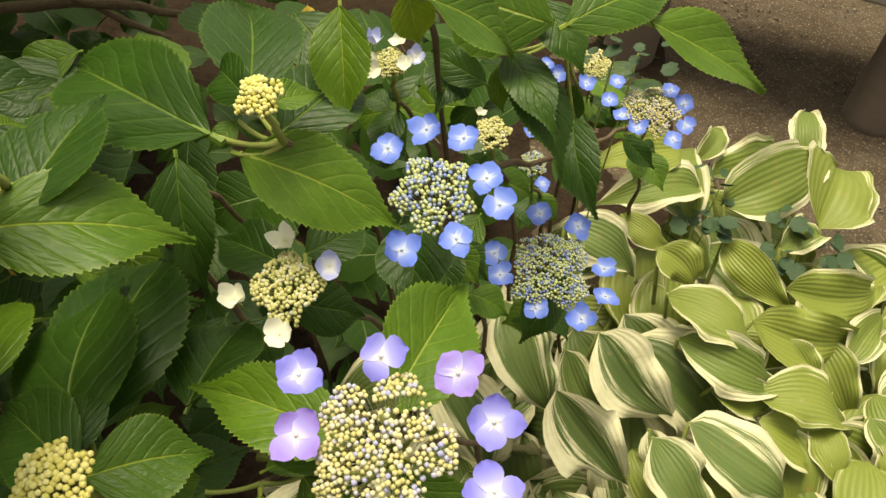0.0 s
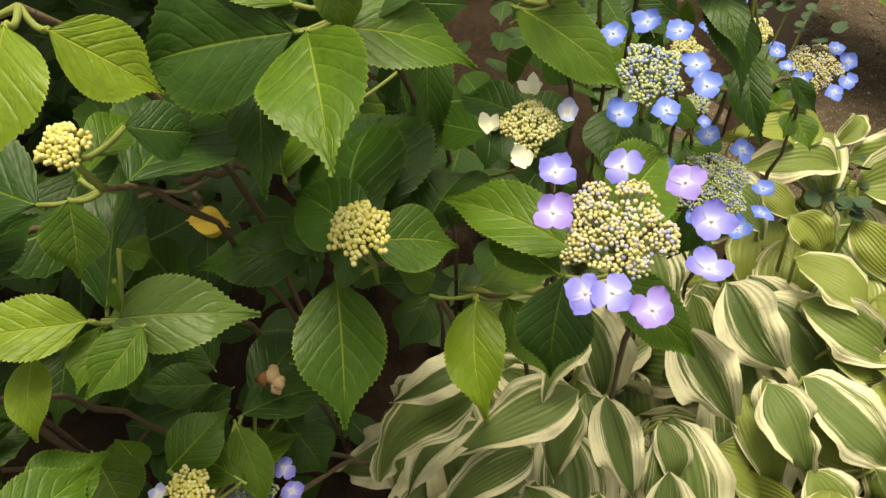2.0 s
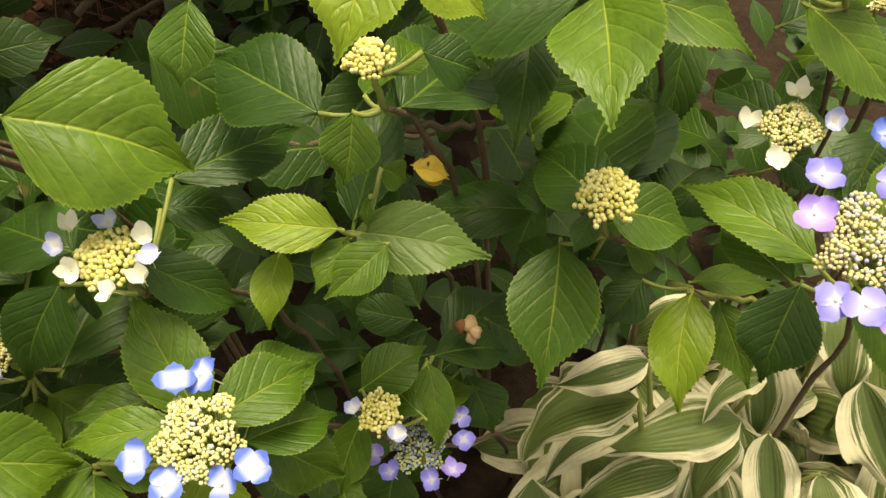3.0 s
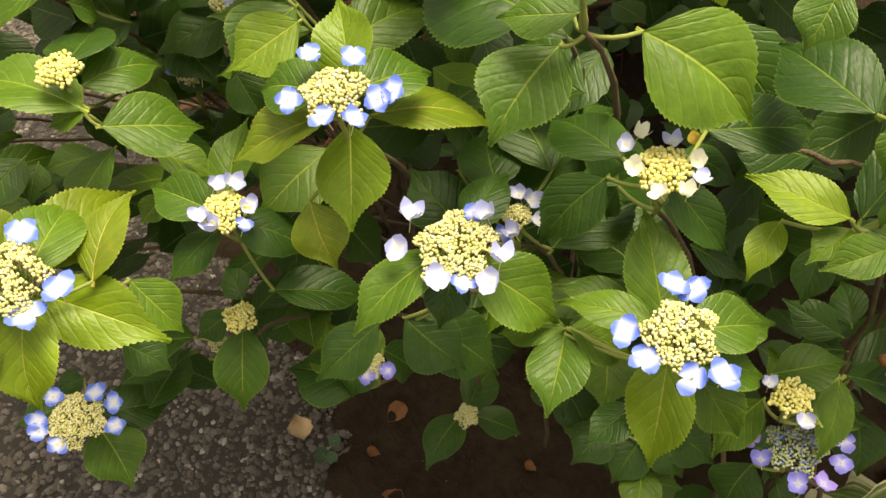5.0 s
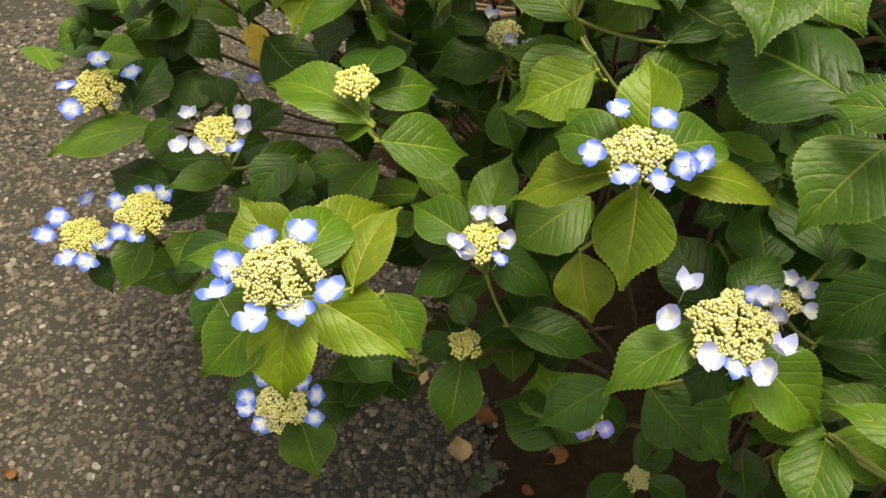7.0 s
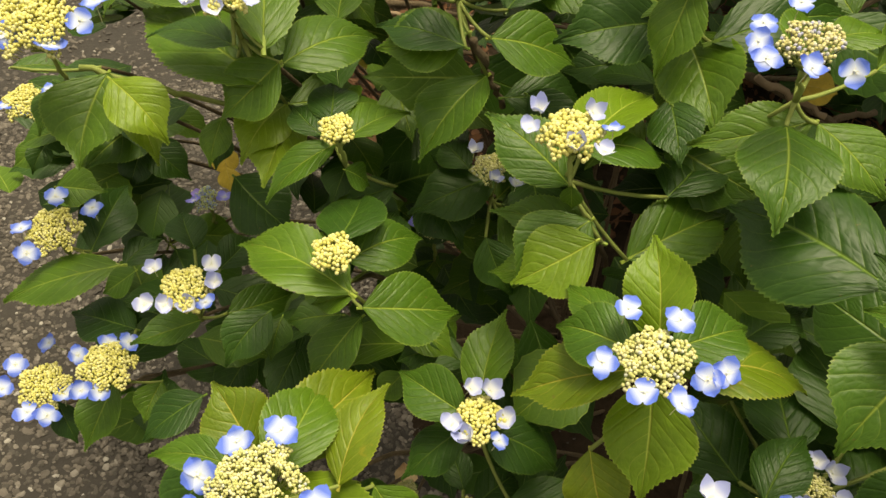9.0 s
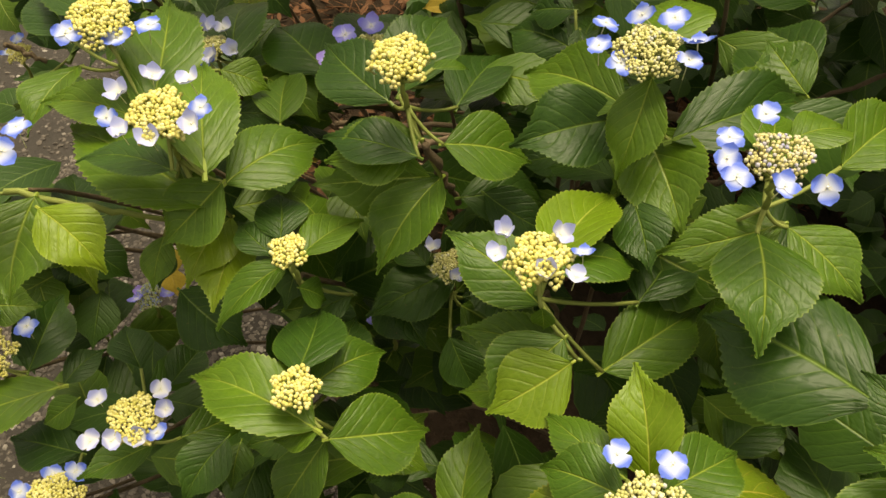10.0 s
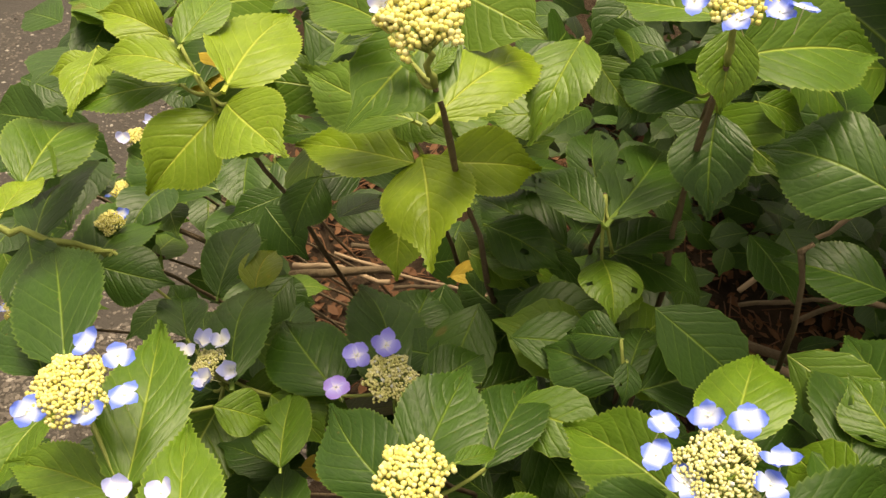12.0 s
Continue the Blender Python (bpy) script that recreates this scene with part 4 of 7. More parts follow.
shoot((-0.27, 0.42, 0.00), (-0.287, -0.046, 0.962), [
    (-0.312, -0.040, 0.980, -0.392, -0.011, 1.020, 0.53, "m"),
    (-0.299, -0.044, 0.996, -0.278, 0.026, 0.988, 0.57, "m"),
    (-0.281, -0.038, 0.980, -0.255, 0.023, 0.950, 0.55, "m"),
    (-0.310, -0.060, 1.002, -0.365, -0.101, 0.984, 0.43, "m"),
    (-0.349, -0.039, 0.970, -0.390, -0.080, 0.960, 0.50, "m"),
    (-0.353, -0.095, 0.961, -0.387, -0.128, 0.929, 0.64, "m"),
    (-0.290, -0.064, 1.001, -0.245, -0.089, 0.924, 0.47, "l"),
    (-0.296, -0.017, 0.951, -0.239, 0.012, 0.893, 0.52, "m"),
    (-0.302, -0.016, 0.982, -0.279, 0.041, 0.979, 0.82, "m"),
    (-0.350, -0.098, 0.959, -0.306, -0.141, 0.941, 0.73, "m"),
    (-0.352, -0.093, 0.962, -0.315, -0.055, 0.944, 0.95, "m"),
    (-0.284, -0.079, 0.945, -0.281, -0.120, 0.927, 0.72, "d"),
], ((-0.289, -0.064, 1.020), 0.0261, (-0.03, -0.29, 0.96), "green", "whiteblue", [(59, 0.0365, 0.0205), (36, 0.0361, 0.0205), (-86, 0.0393, 0.0205), (-114, 0.0316, 0.0205), (-177, 0.0296, 0.0205), (143, 0.0359, 0.0205)]),
    "flowering hydrangea shoot with blue-rimmed white florets", 12)
shoot((-0.57, 0.29, 0.00), (-0.417, -0.146, 0.958), [
    (-0.427, -0.165, 1.003, -0.416, -0.240, 0.961, 0.54, "m"),
    (-0.419, -0.157, 0.992, -0.394, -0.180, 0.959, 0.67, "d"),
    (-0.408, -0.154, 1.007, -0.358, -0.097, 0.961, 0.61, "m"),
    (-0.432, -0.177, 0.917, -0.380, -0.119, 0.869, 0.61, "d"),
    (-0.453, -0.121, 0.980, -0.487, -0.066, 0.989, 0.60, "d"),
    (-0.468, -0.185, 0.871, -0.463, -0.247, 0.828, 0.58, "d"),
    (-0.388, -0.026, 0.930, -0.399, -0.090, 0.920, 0.50, "m"),
    (-0.470, -0.064, 0.900, -0.429, -0.056, 0.870, 0.80, "d"),
    (-0.436, -0.182, 0.919, -0.383, -0.153, 0.901, 0.80, "d"),
], ((-0.415, -0.163, 1.020), 0.0293, (0.03, -0.26, 0.96), "green", "white", [(110, 0.0410, 0.0163), (148, 0.0404, 0.0163), (-145, 0.0296, 0.0163), (-110, 0.0284, 0.0163), (-80, 0.0365, 0.0163), (-54, 0.0341, 0.0163), (13, 0.0309, 0.0163), (32, 0.0295, 0.0163)]),
    "flowering hydrangea shoot with white sterile florets", 13)
shoot((-0.61, 0.37, 0.00), (-0.456, -0.061, 0.924), [
    (-0.426, -0.054, 0.950, -0.460, 0.056, 0.950, 0.67, "d"),
    (-0.479, -0.079, 0.980, -0.555, -0.041, 0.970, 0.65, "d"),
    (-0.456, 0.013, 0.970, -0.426, 0.035, 0.950, 0.90, "d"),
    (-0.497, 0.006, 1.000, -0.465, 0.055, 0.960, 0.84, "d"),
    (-0.551, -0.066, 0.930, -0.545, -0.005, 0.930, 0.80, "d"),
    (-0.490, -0.094, 0.924, -0.570, -0.106, 0.932, 0.67, "d"),
    (-0.444, -0.061, 0.909, -0.370, -0.064, 0.893, 0.69, "m"),
    (-0.457, -0.073, 0.911, -0.463, -0.167, 0.901, 0.78, "d"),
    (-0.448, -0.070, 0.909, -0.401, -0.128, 0.891, 0.78, "m"),
], ((-0.454, -0.074, 0.970), 0.0128, (0.04, -0.28, 0.96), "green", "white", [(53, 0.0203, 0.0141), (-53, 0.0191, 0.0141), (-131, 0.0173, 0.0141), (-159, 0.0205, 0.0141), (20, 0.0175, 0.0141)]),
    "flowering hydrangea shoot with white sterile florets", 14)
shoot((-0.78, 0.34, 0.00), (-0.517, -0.195, 1.040), [
    (-0.537, -0.185, 1.070, -0.598, -0.167, 1.104, 0.61, "l"),
    (-0.524, -0.189, 1.083, -0.534, -0.120, 1.070, 0.61, "m"),
    (-0.528, -0.211, 1.083, -0.575, -0.239, 1.059, 0.74, "m"),
    (-0.526, -0.175, 1.053, -0.501, -0.071, 1.027, 0.48, "y"),
    (-0.526, -0.205, 1.066, -0.556, -0.270, 1.016, 0.53, "y"),
    (-0.523, -0.192, 1.053, -0.467, -0.218, 1.009, 0.81, "l"),
    (-0.512, -0.228, 1.000, -0.473, -0.224, 0.962, 0.77, "y"),
    (-0.634, -0.182, 1.063, -0.636, -0.242, 1.030, 0.80, "l"),
    (-0.643, -0.192, 1.020, -0.681, -0.237, 0.990, 0.58, "m"),
    (-0.563, -0.079, 1.000, -0.579, -0.010, 1.000, 0.64, "d"),
    (-0.545, -0.194, 1.064, -0.616, -0.210, 1.046, 0.42, "m"),
], ((-0.512, -0.210, 1.096), 0.0228, (0.08, -0.26, 0.96), "green", "whiteblue", [(91, 0.0339, 0.0168), (33, 0.0286, 0.0168), (-37, 0.0395, 0.0168), (-48, 0.0312, 0.0168), (-89, 0.0303, 0.0168), (-131, 0.0231, 0.0168), (161, 0.0300, 0.0168)]),
    "flowering hydrangea shoot with blue-rimmed white florets", 15)
shoot((-0.92, 0.25, 0.00), (-0.574, -0.432, 0.885), [
    (-0.606, -0.454, 0.916, -0.642, -0.515, 0.899, 0.43, "m"),
    (-0.568, -0.445, 0.929, -0.543, -0.511, 0.871, 0.74, "m"),
    (-0.554, -0.430, 0.941, -0.504, -0.449, 0.874, 0.61, "l"),
    (-0.567, -0.358, 0.910, -0.529, -0.332, 0.870, 0.70, "m"),
    (-0.584, -0.428, 0.928, -0.659, -0.375, 0.918, 0.57, "m"),
    (-0.569, -0.384, 0.920, -0.634, -0.330, 0.940, 0.54, "y"),
    (-0.613, -0.437, 0.905, -0.673, -0.459, 0.931, 0.77, "y"),
    (-0.654, -0.459, 0.852, -0.621, -0.519, 0.800, 0.74, "d"),
    (-0.602, -0.421, 0.912, -0.675, -0.327, 0.894, 0.48, "y"),
    (-0.592, -0.426, 0.901, -0.517, -0.346, 0.883, 0.46, "l"),
    (-0.590, -0.377, 0.797, -0.556, -0.346, 0.779, 0.95, "d"),
], ((-0.568, -0.442, 0.953), 0.0337, (0.10, -0.14, 0.99), "green", "whiteblue", [(51, 0.0416, 0.0234), (98, 0.0336, 0.0234), (151, 0.0396, 0.0234), (-170, 0.0451, 0.0234), (-125, 0.0398, 0.0234), (-75, 0.0353, 0.0234), (-36, 0.0441, 0.0234)]),
    "flowering hydrangea shoot with blue-rimmed white florets", 16)
shoot((-0.92, 0.28, 0.00), (-0.596, -0.257, 0.874), [
    (-0.607, -0.261, 0.917, -0.678, -0.215, 0.940, 0.53, "m"),
    (-0.600, -0.274, 0.918, -0.660, -0.312, 0.909, 0.64, "m"),
    (-0.588, -0.264, 0.913, -0.553, -0.207, 0.880, 0.62, "d"),
    (-0.607, -0.266, 0.892, -0.590, -0.329, 0.861, 0.63, "d"),
    (-0.624, -0.203, 0.900, -0.607, -0.162, 0.880, 0.80, "d"),
    (-0.681, -0.300, 0.870, -0.672, -0.327, 0.850, 0.90, "m"),
    (-0.554, -0.245, 0.847, -0.521, -0.160, 0.829, 0.50, "d"),
], ((-0.590, -0.269, 0.928), 0.0203, (0.10, -0.20, 0.97), "yellow", "white", [(86, 0.0240, 0.0154), (48, 0.0228, 0.0154), (-22, 0.0213, 0.0154), (-71, 0.0242, 0.0154), (-133, 0.0188, 0.0154), (-180, 0.0213, 0.0154)]),
    "flowering hydrangea shoot with white sterile florets", 17)
shoot((-1.07, 0.31, 0.00), (-0.724, -0.344, 0.954), [
    (-0.694, -0.345, 0.979, -0.788, -0.417, 0.958, 0.47, "m"),
    (-0.736, -0.346, 0.992, -0.814, -0.305, 0.966, 0.57, "d"),
    (-0.697, -0.335, 0.954, -0.693, -0.249, 0.928, 0.67, "m"),
    (-0.763, -0.303, 0.930, -0.828, -0.265, 0.920, 0.62, "d"),
    (-0.694, -0.341, 0.978, -0.707, -0.374, 0.958, 0.61, "m"),
    (-0.725, -0.291, 0.880, -0.689, -0.246, 0.860, 0.70, "m"),
    (-0.737, -0.337, 0.967, -0.764, -0.261, 0.949, 0.62, "m"),
    (-0.741, -0.357, 0.963, -0.795, -0.419, 0.945, 0.44, "m"),
], ((-0.715, -0.353, 1.005), 0.0178, (0.16, -0.18, 0.97), "yellow", "white", []),
    "hydrangea shoot topped by a tight yellow bud dome", 18)
shoot((-1.18, 0.34, 0.00), (-0.837, -0.463, 0.803), [
    (-0.843, -0.461, 0.791, -0.830, -0.533, 0.790, 0.51, "m"),
    (-0.822, -0.437, 0.820, -0.848, -0.367, 0.800, 0.49, "m"),
    (-0.904, -0.457, 0.830, -0.964, -0.463, 0.830, 0.67, "d"),
    (-0.897, -0.436, 0.800, -0.938, -0.392, 0.800, 0.66, "d"),
    (-0.763, -0.335, 0.860, -0.775, -0.387, 0.850, 0.70, "m"),
], ((-0.826, -0.470, 0.862), 0.0252, (0.19, -0.11, 0.98), "yellow", "white", [(132, 0.0371, 0.0165), (34, 0.0331, 0.0165), (-2, 0.0279, 0.0165), (-51, 0.0246, 0.0165), (-84, 0.0189, 0.0165), (-149, 0.0252, 0.0165), (-171, 0.0391, 0.0165)]),
    "flowering hydrangea shoot with white sterile florets", 19)
shoot((-1.35, 0.25, 0.00), (-1.018, -0.596, 0.728), [
    (-0.955, -0.537, 0.769, -0.970, -0.670, 0.731, 0.38, "m"),
    (-0.992, -0.568, 0.760, -1.081, -0.522, 0.770, 0.56, "d"),
    (-0.979, -0.539, 0.740, -1.013, -0.490, 0.740, 0.60, "d"),
], ((-1.003, -0.599, 0.790), 0.0284, (0.24, -0.05, 0.97), "yellow", "whiteblue", [(81, 0.0391, 0.0238), (23, 0.0453, 0.0238), (167, 0.0330, 0.0238), (-143, 0.0375, 0.0238)]),
    "flowering hydrangea shoot with blue-rimmed white florets", 20)
shoot((-1.19, 0.28, 0.00), (-0.856, -0.559, 0.677), [
    (-0.855, -0.562, 0.702, -0.801, -0.605, 0.659, 0.65, "m"),
    (-0.902, -0.534, 0.720, -0.963, -0.606, 0.700, 0.55, "d"),
    (-0.827, -0.514, 0.720, -0.794, -0.538, 0.700, 0.80, "m"),
    (-0.760, -0.472, 0.780, -0.746, -0.536, 0.747, 0.65, "d"),
], ((-0.844, -0.564, 0.740), 0.0296, (0.18, -0.07, 0.98), "yellow", "whiteblue", [(41, 0.0341, 0.0201), (77, 0.0274, 0.0201), (141, 0.0324, 0.0201), (-142, 0.0328, 0.0201), (-108, 0.0274, 0.0201)]),
    "flowering hydrangea shoot with blue-rimmed white florets", 21)
shoot((-1.23, 0.31, 0.00), (-0.906, -0.641, 0.598), [
    (-0.890, -0.636, 0.630, -0.849, -0.623, 0.600, 0.60, "d"),
    (-0.905, -0.613, 0.640, -0.891, -0.550, 0.620, 0.50, "d"),
], ((-0.894, -0.643, 0.660), 0.0285, (0.19, -0.04, 0.98), "yellow", "whiteblue", [(78, 0.0492, 0.0245), (130, 0.0431, 0.0245), (172, 0.0417, 0.0245), (-123, 0.0329, 0.0245), (-88, 0.0375, 0.0245), (-37, 0.0269, 0.0245)]),
    "flowering hydrangea shoot with blue-rimmed white florets", 22)
shoot((-1.03, 0.34, 0.00), (-0.683, -0.437, 0.491), [
    (-0.715, -0.450, 0.522, -0.729, -0.512, 0.513, 0.94, "d"),
    (-0.703, -0.425, 0.516, -0.690, -0.330, 0.502, 0.64, "d"),
    (-0.680, -0.429, 0.529, -0.607, -0.416, 0.482, 0.84, "m"),
    (-0.753, -0.424, 0.520, -0.762, -0.461, 0.500, 0.79, "d"),
    (-0.691, -0.428, 0.477, -0.740, -0.369, 0.464, 0.80, "m"),
], ((-0.676, -0.444, 0.560), 0.0347, (0.11, -0.10, 0.99), "green", "whiteblue", [(113, 0.0398, 0.0220), (156, 0.0418, 0.0220), (174, 0.0422, 0.0220), (-147, 0.0334, 0.0220), (-1, 0.0418, 0.0220), (-40, 0.0454, 0.0220), (36, 0.0334, 0.0220)]),
    "flowering hydrangea shoot with blue-rimmed white florets", 23)
shoot((-0.90, 0.25, 0.00), (-0.576, -0.264, 0.746), [
    (-0.579, -0.270, 0.771, -0.525, -0.295, 0.710, 0.64, "m"),
    (-0.592, -0.276, 0.780, -0.592, -0.313, 0.760, 0.90, "d"),
    (-0.584, -0.255, 0.780, -0.605, -0.204, 0.780, 0.78, "d"),
    (-0.601, -0.261, 0.780, -0.648, -0.262, 0.780, 0.65, "d"),
    (-0.633, -0.307, 0.700, -0.665, -0.376, 0.660, 0.78, "d"),
], ((-0.572, -0.274, 0.796), 0.0164, (0.08, -0.18, 0.98), "yellow", "white", []),
    "hydrangea shoot topped by a tight yellow bud dome", 24)
shoot((-0.59, 0.24, 0.00), (-0.592, 0.086, 0.219), [
    (-0.598, 0.072, 0.267, -0.556, -0.014, 0.223, 0.58, "d"),
    (-0.591, 0.089, 0.260, -0.535, 0.153, 0.235, 0.64, "d"),
    (-0.613, 0.094, 0.237, -0.670, 0.189, 0.219, 0.57, "d"),
], ((-0.589, 0.074, 0.273), 0.0200, (0.06, -0.21, 0.98), "green", "white", []),
    "hydrangea shoot topped by a tight yellow bud dome", 25)
shoot((-0.64, 0.60, 0.00), (-0.511, 0.151, 0.450), [
    (-0.501, 0.154, 0.450, -0.436, 0.168, 0.400, 0.80, "d"),
    (-0.516, 0.230, 0.488, -0.432, 0.167, 0.470, 0.92, "m"),
    (-0.533, 0.150, 0.465, -0.457, 0.126, 0.447, 0.87, "d"),
], None,
    "leafy hydrangea shoot without a flower", 26)
shoot((-0.39, 0.66, 0.00), (-0.358, 0.191, 0.458), [
    (-0.377, 0.189, 0.480, -0.352, 0.131, 0.440, 0.80, "d"),
    (-0.362, 0.206, 0.480, -0.427, 0.158, 0.460, 0.60, "d"),
    (-0.373, 0.196, 0.500, -0.309, 0.212, 0.460, 0.80, "d"),
    (-0.377, 0.208, 0.500, -0.301, 0.259, 0.470, 0.70, "d"),
    (-0.359, 0.203, 0.443, -0.364, 0.280, 0.423, 0.71, "m"),
    (-0.366, 0.200, 0.442, -0.425, 0.269, 0.416, 0.76, "d"),
    (-0.349, 0.183, 0.444, -0.291, 0.132, 0.433, 0.69, "m"),
    (-0.415, 0.159, 0.483, -0.393, 0.086, 0.465, 0.91, "d"),
], ((-0.358, 0.180, 0.500), 0.0088, (0.00, -0.26, 0.96), "green", "white", []),
    "hydrangea shoot topped by a tight yellow bud dome", 27)
shoot((-0.70, 0.25, 0.00), (-0.472, -0.175, 0.755), [
    (-0.497, -0.178, 0.780, -0.476, -0.202, 0.740, 0.90, "d"),
    (-0.491, -0.163, 0.780, -0.477, -0.131, 0.740, 0.77, "d"),
    (-0.484, -0.176, 0.740, -0.579, -0.180, 0.721, 0.78, "m"),
    (-0.481, -0.183, 0.740, -0.545, -0.241, 0.726, 0.76, "d"),
], ((-0.469, -0.185, 0.800), 0.0116, (0.05, -0.21, 0.98), "green", "violet", [(-154, 0.0128, 0.0163), (-54, 0.0149, 0.0163)]),
    "flowering hydrangea shoot with violet-blue sterile florets", 28)
shoot((-0.19, 0.54, 0.00), (-0.237, 0.070, 0.873), [
    (-0.266, 0.072, 0.903, -0.242, 0.124, 0.921, 0.67, "m"),
    (-0.239, 0.101, 0.860, -0.199, 0.156, 0.850, 0.60, "m"),
    (-0.257, 0.063, 0.882, -0.246, 0.016, 0.838, 0.62, "m"),
    (-0.238, 0.122, 0.902, -0.198, 0.081, 0.861, 0.38, "m"),
    (-0.237, 0.131, 0.900, -0.192, 0.186, 0.880, 0.59, "d"),
    (-0.223, 0.162, 0.850, -0.215, 0.123, 0.830, 0.50, "m"),
    (-0.217, 0.168, 0.840, -0.175, 0.152, 0.800, 0.85, "d"),
    (-0.218, 0.087, 0.887, -0.298, 0.117, 0.869, 0.38, "m"),
], ((-0.239, 0.054, 0.922), 0.0165, (-0.04, -0.31, 0.95), "yellow", "white", [(117, 0.0189, 0.0121), (-104, 0.0223, 0.0121)]),
    "flowering hydrangea shoot with white sterile florets", 29)
shoot((-0.16, 0.57, 0.00), (-0.215, 0.106, 0.782), [
    (-0.233, 0.087, 0.780, -0.219, 0.068, 0.720, 0.81, "d"),
    (-0.254, 0.151, 0.900, -0.280, 0.120, 0.880, 0.80, "d"),
    (-0.238, 0.154, 0.880, -0.220, 0.240, 0.880, 0.56, "d"),
    (-0.262, 0.139, 0.920, -0.314, 0.121, 0.920, 0.60, "d"),
    (-0.218, 0.187, 0.900, -0.165, 0.210, 0.860, 0.66, "d"),
    (-0.263, 0.145, 0.930, -0.302, 0.174, 0.930, 0.56, "d"),
], ((-0.218, 0.088, 0.840), 0.0254, (-0.05, -0.30, 0.95), "blue", "violet", [(-28, 0.0403, 0.0176), (-55, 0.0371, 0.0176), (-98, 0.0368, 0.0176), (-127, 0.0318, 0.0176), (169, 0.0321, 0.0176), (134, 0.0364, 0.0176)]),
    "flowering hydrangea shoot with violet-blue sterile florets", 30)
shoot((-0.99, 0.34, 0.00), (-0.683, -0.184, 1.076), [
    (-0.692, -0.174, 1.097, -0.752, -0.081, 1.087, 0.49, "l"),
    (-0.676, -0.187, 1.078, -0.746, -0.230, 1.099, 0.56, "m"),
    (-0.691, -0.180, 1.100, -0.689, -0.092, 1.070, 0.63, "m"),
    (-0.665, -0.194, 1.090, -0.661, -0.191, 1.070, 0.82, "m"),
    (-0.649, -0.164, 1.040, -0.711, -0.231, 1.030, 0.45, "m"),
    (-0.656, -0.175, 1.060, -0.639, -0.238, 1.021, 0.82, "m"),
    (-0.643, -0.141, 1.021, -0.668, -0.034, 1.021, 0.54, "m"),
    (-0.673, -0.099, 1.050, -0.725, -0.027, 1.050, 0.58, "d"),
], ((-0.674, -0.199, 1.130), 0.0213, (0.16, -0.27, 0.95), "yellow", "white", [(111, 0.0300, 0.0133), (148, 0.0280, 0.0133), (26, 0.0225, 0.0133), (-22, 0.0277, 0.0133), (-58, 0.0267, 0.0133), (-89, 0.0117, 0.0133)]),
    "flowering hydrangea shoot with white sterile florets", 31)
shoot((-1.17, 0.25, 0.00), (-0.820, -0.319, 0.997), [
    (-0.822, -0.317, 1.023, -0.854, -0.251, 1.016, 0.60, "m"),
    (-0.834, -0.336, 1.020, -0.880, -0.352, 1.020, 0.63, "d"),
    (-0.827, -0.324, 1.015, -0.808, -0.392, 0.978, 0.45, "m"),
    (-0.814, -0.321, 0.996, -0.814, -0.298, 0.971, 0.95, "m"),
    (-0.841, -0.327, 1.027, -0.894, -0.314, 1.028, 0.90, "d"),
    (-0.830, -0.269, 0.950, -0.832, -0.322, 0.930, 0.60, "d"),
    (-0.849, -0.296, 0.930, -0.812, -0.271, 0.900, 0.80, "d"),
    (-0.839, -0.326, 1.013, -0.907, -0.327, 0.995, 0.54, "d"),
], ((-0.810, -0.329, 1.045), 0.0155, (0.21, -0.19, 0.96), "yellow", "white", []),
    "hydrangea shoot topped by a tight yellow bud dome", 32)
shoot((-1.17, 0.28, 0.00), (-0.844, -0.161, 0.900), [
    (-0.853, -0.154, 0.920, -0.842, -0.251, 0.900, 0.60, "d"),
    (-0.792, -0.186, 0.900, -0.749, -0.172, 0.860, 0.70, "d"),
    (-0.857, -0.184, 0.930, -0.904, -0.199, 0.930, 0.75, "d"),
    (-0.880, -0.216, 0.900, -0.808, -0.200, 0.870, 0.80, "d"),
    (-0.834, -0.154, 0.886, -0.753, -0.100, 0.874, 0.78, "m"),
    (-0.842, -0.149, 0.887, -0.829, -0.056, 0.877, 0.77, "d"),
    (-0.851, -0.151, 0.886, -0.902, -0.074, 0.875, 0.71, "m"),
], ((-0.834, -0.173, 0.950), 0.0174, (0.19, -0.23, 0.95), "green", "white", [(111, 0.0231, 0.0135), (-97, 0.0158, 0.0135), (-60, 0.0327, 0.0135)]),
    "flowering hydrangea shoot with white sterile florets", 33)
shoot((-0.69, 0.39, 0.00), (-0.512, -0.031, 1.100), [
    (-0.516, -0.045, 1.110, -0.626, -0.090, 1.091, 0.76, "d"),
    (-0.572, -0.004, 0.950, -0.639, -0.028, 0.950, 0.70, "d"),
    (-0.605, -0.030, 0.930, -0.564, 0.040, 0.920, 0.70, "d"),
    (-0.549, 0.015, 0.939, -0.565, 0.131, 0.921, 0.54, "d"),
], None,
    "leafy hydrangea shoot without a flower", 34)
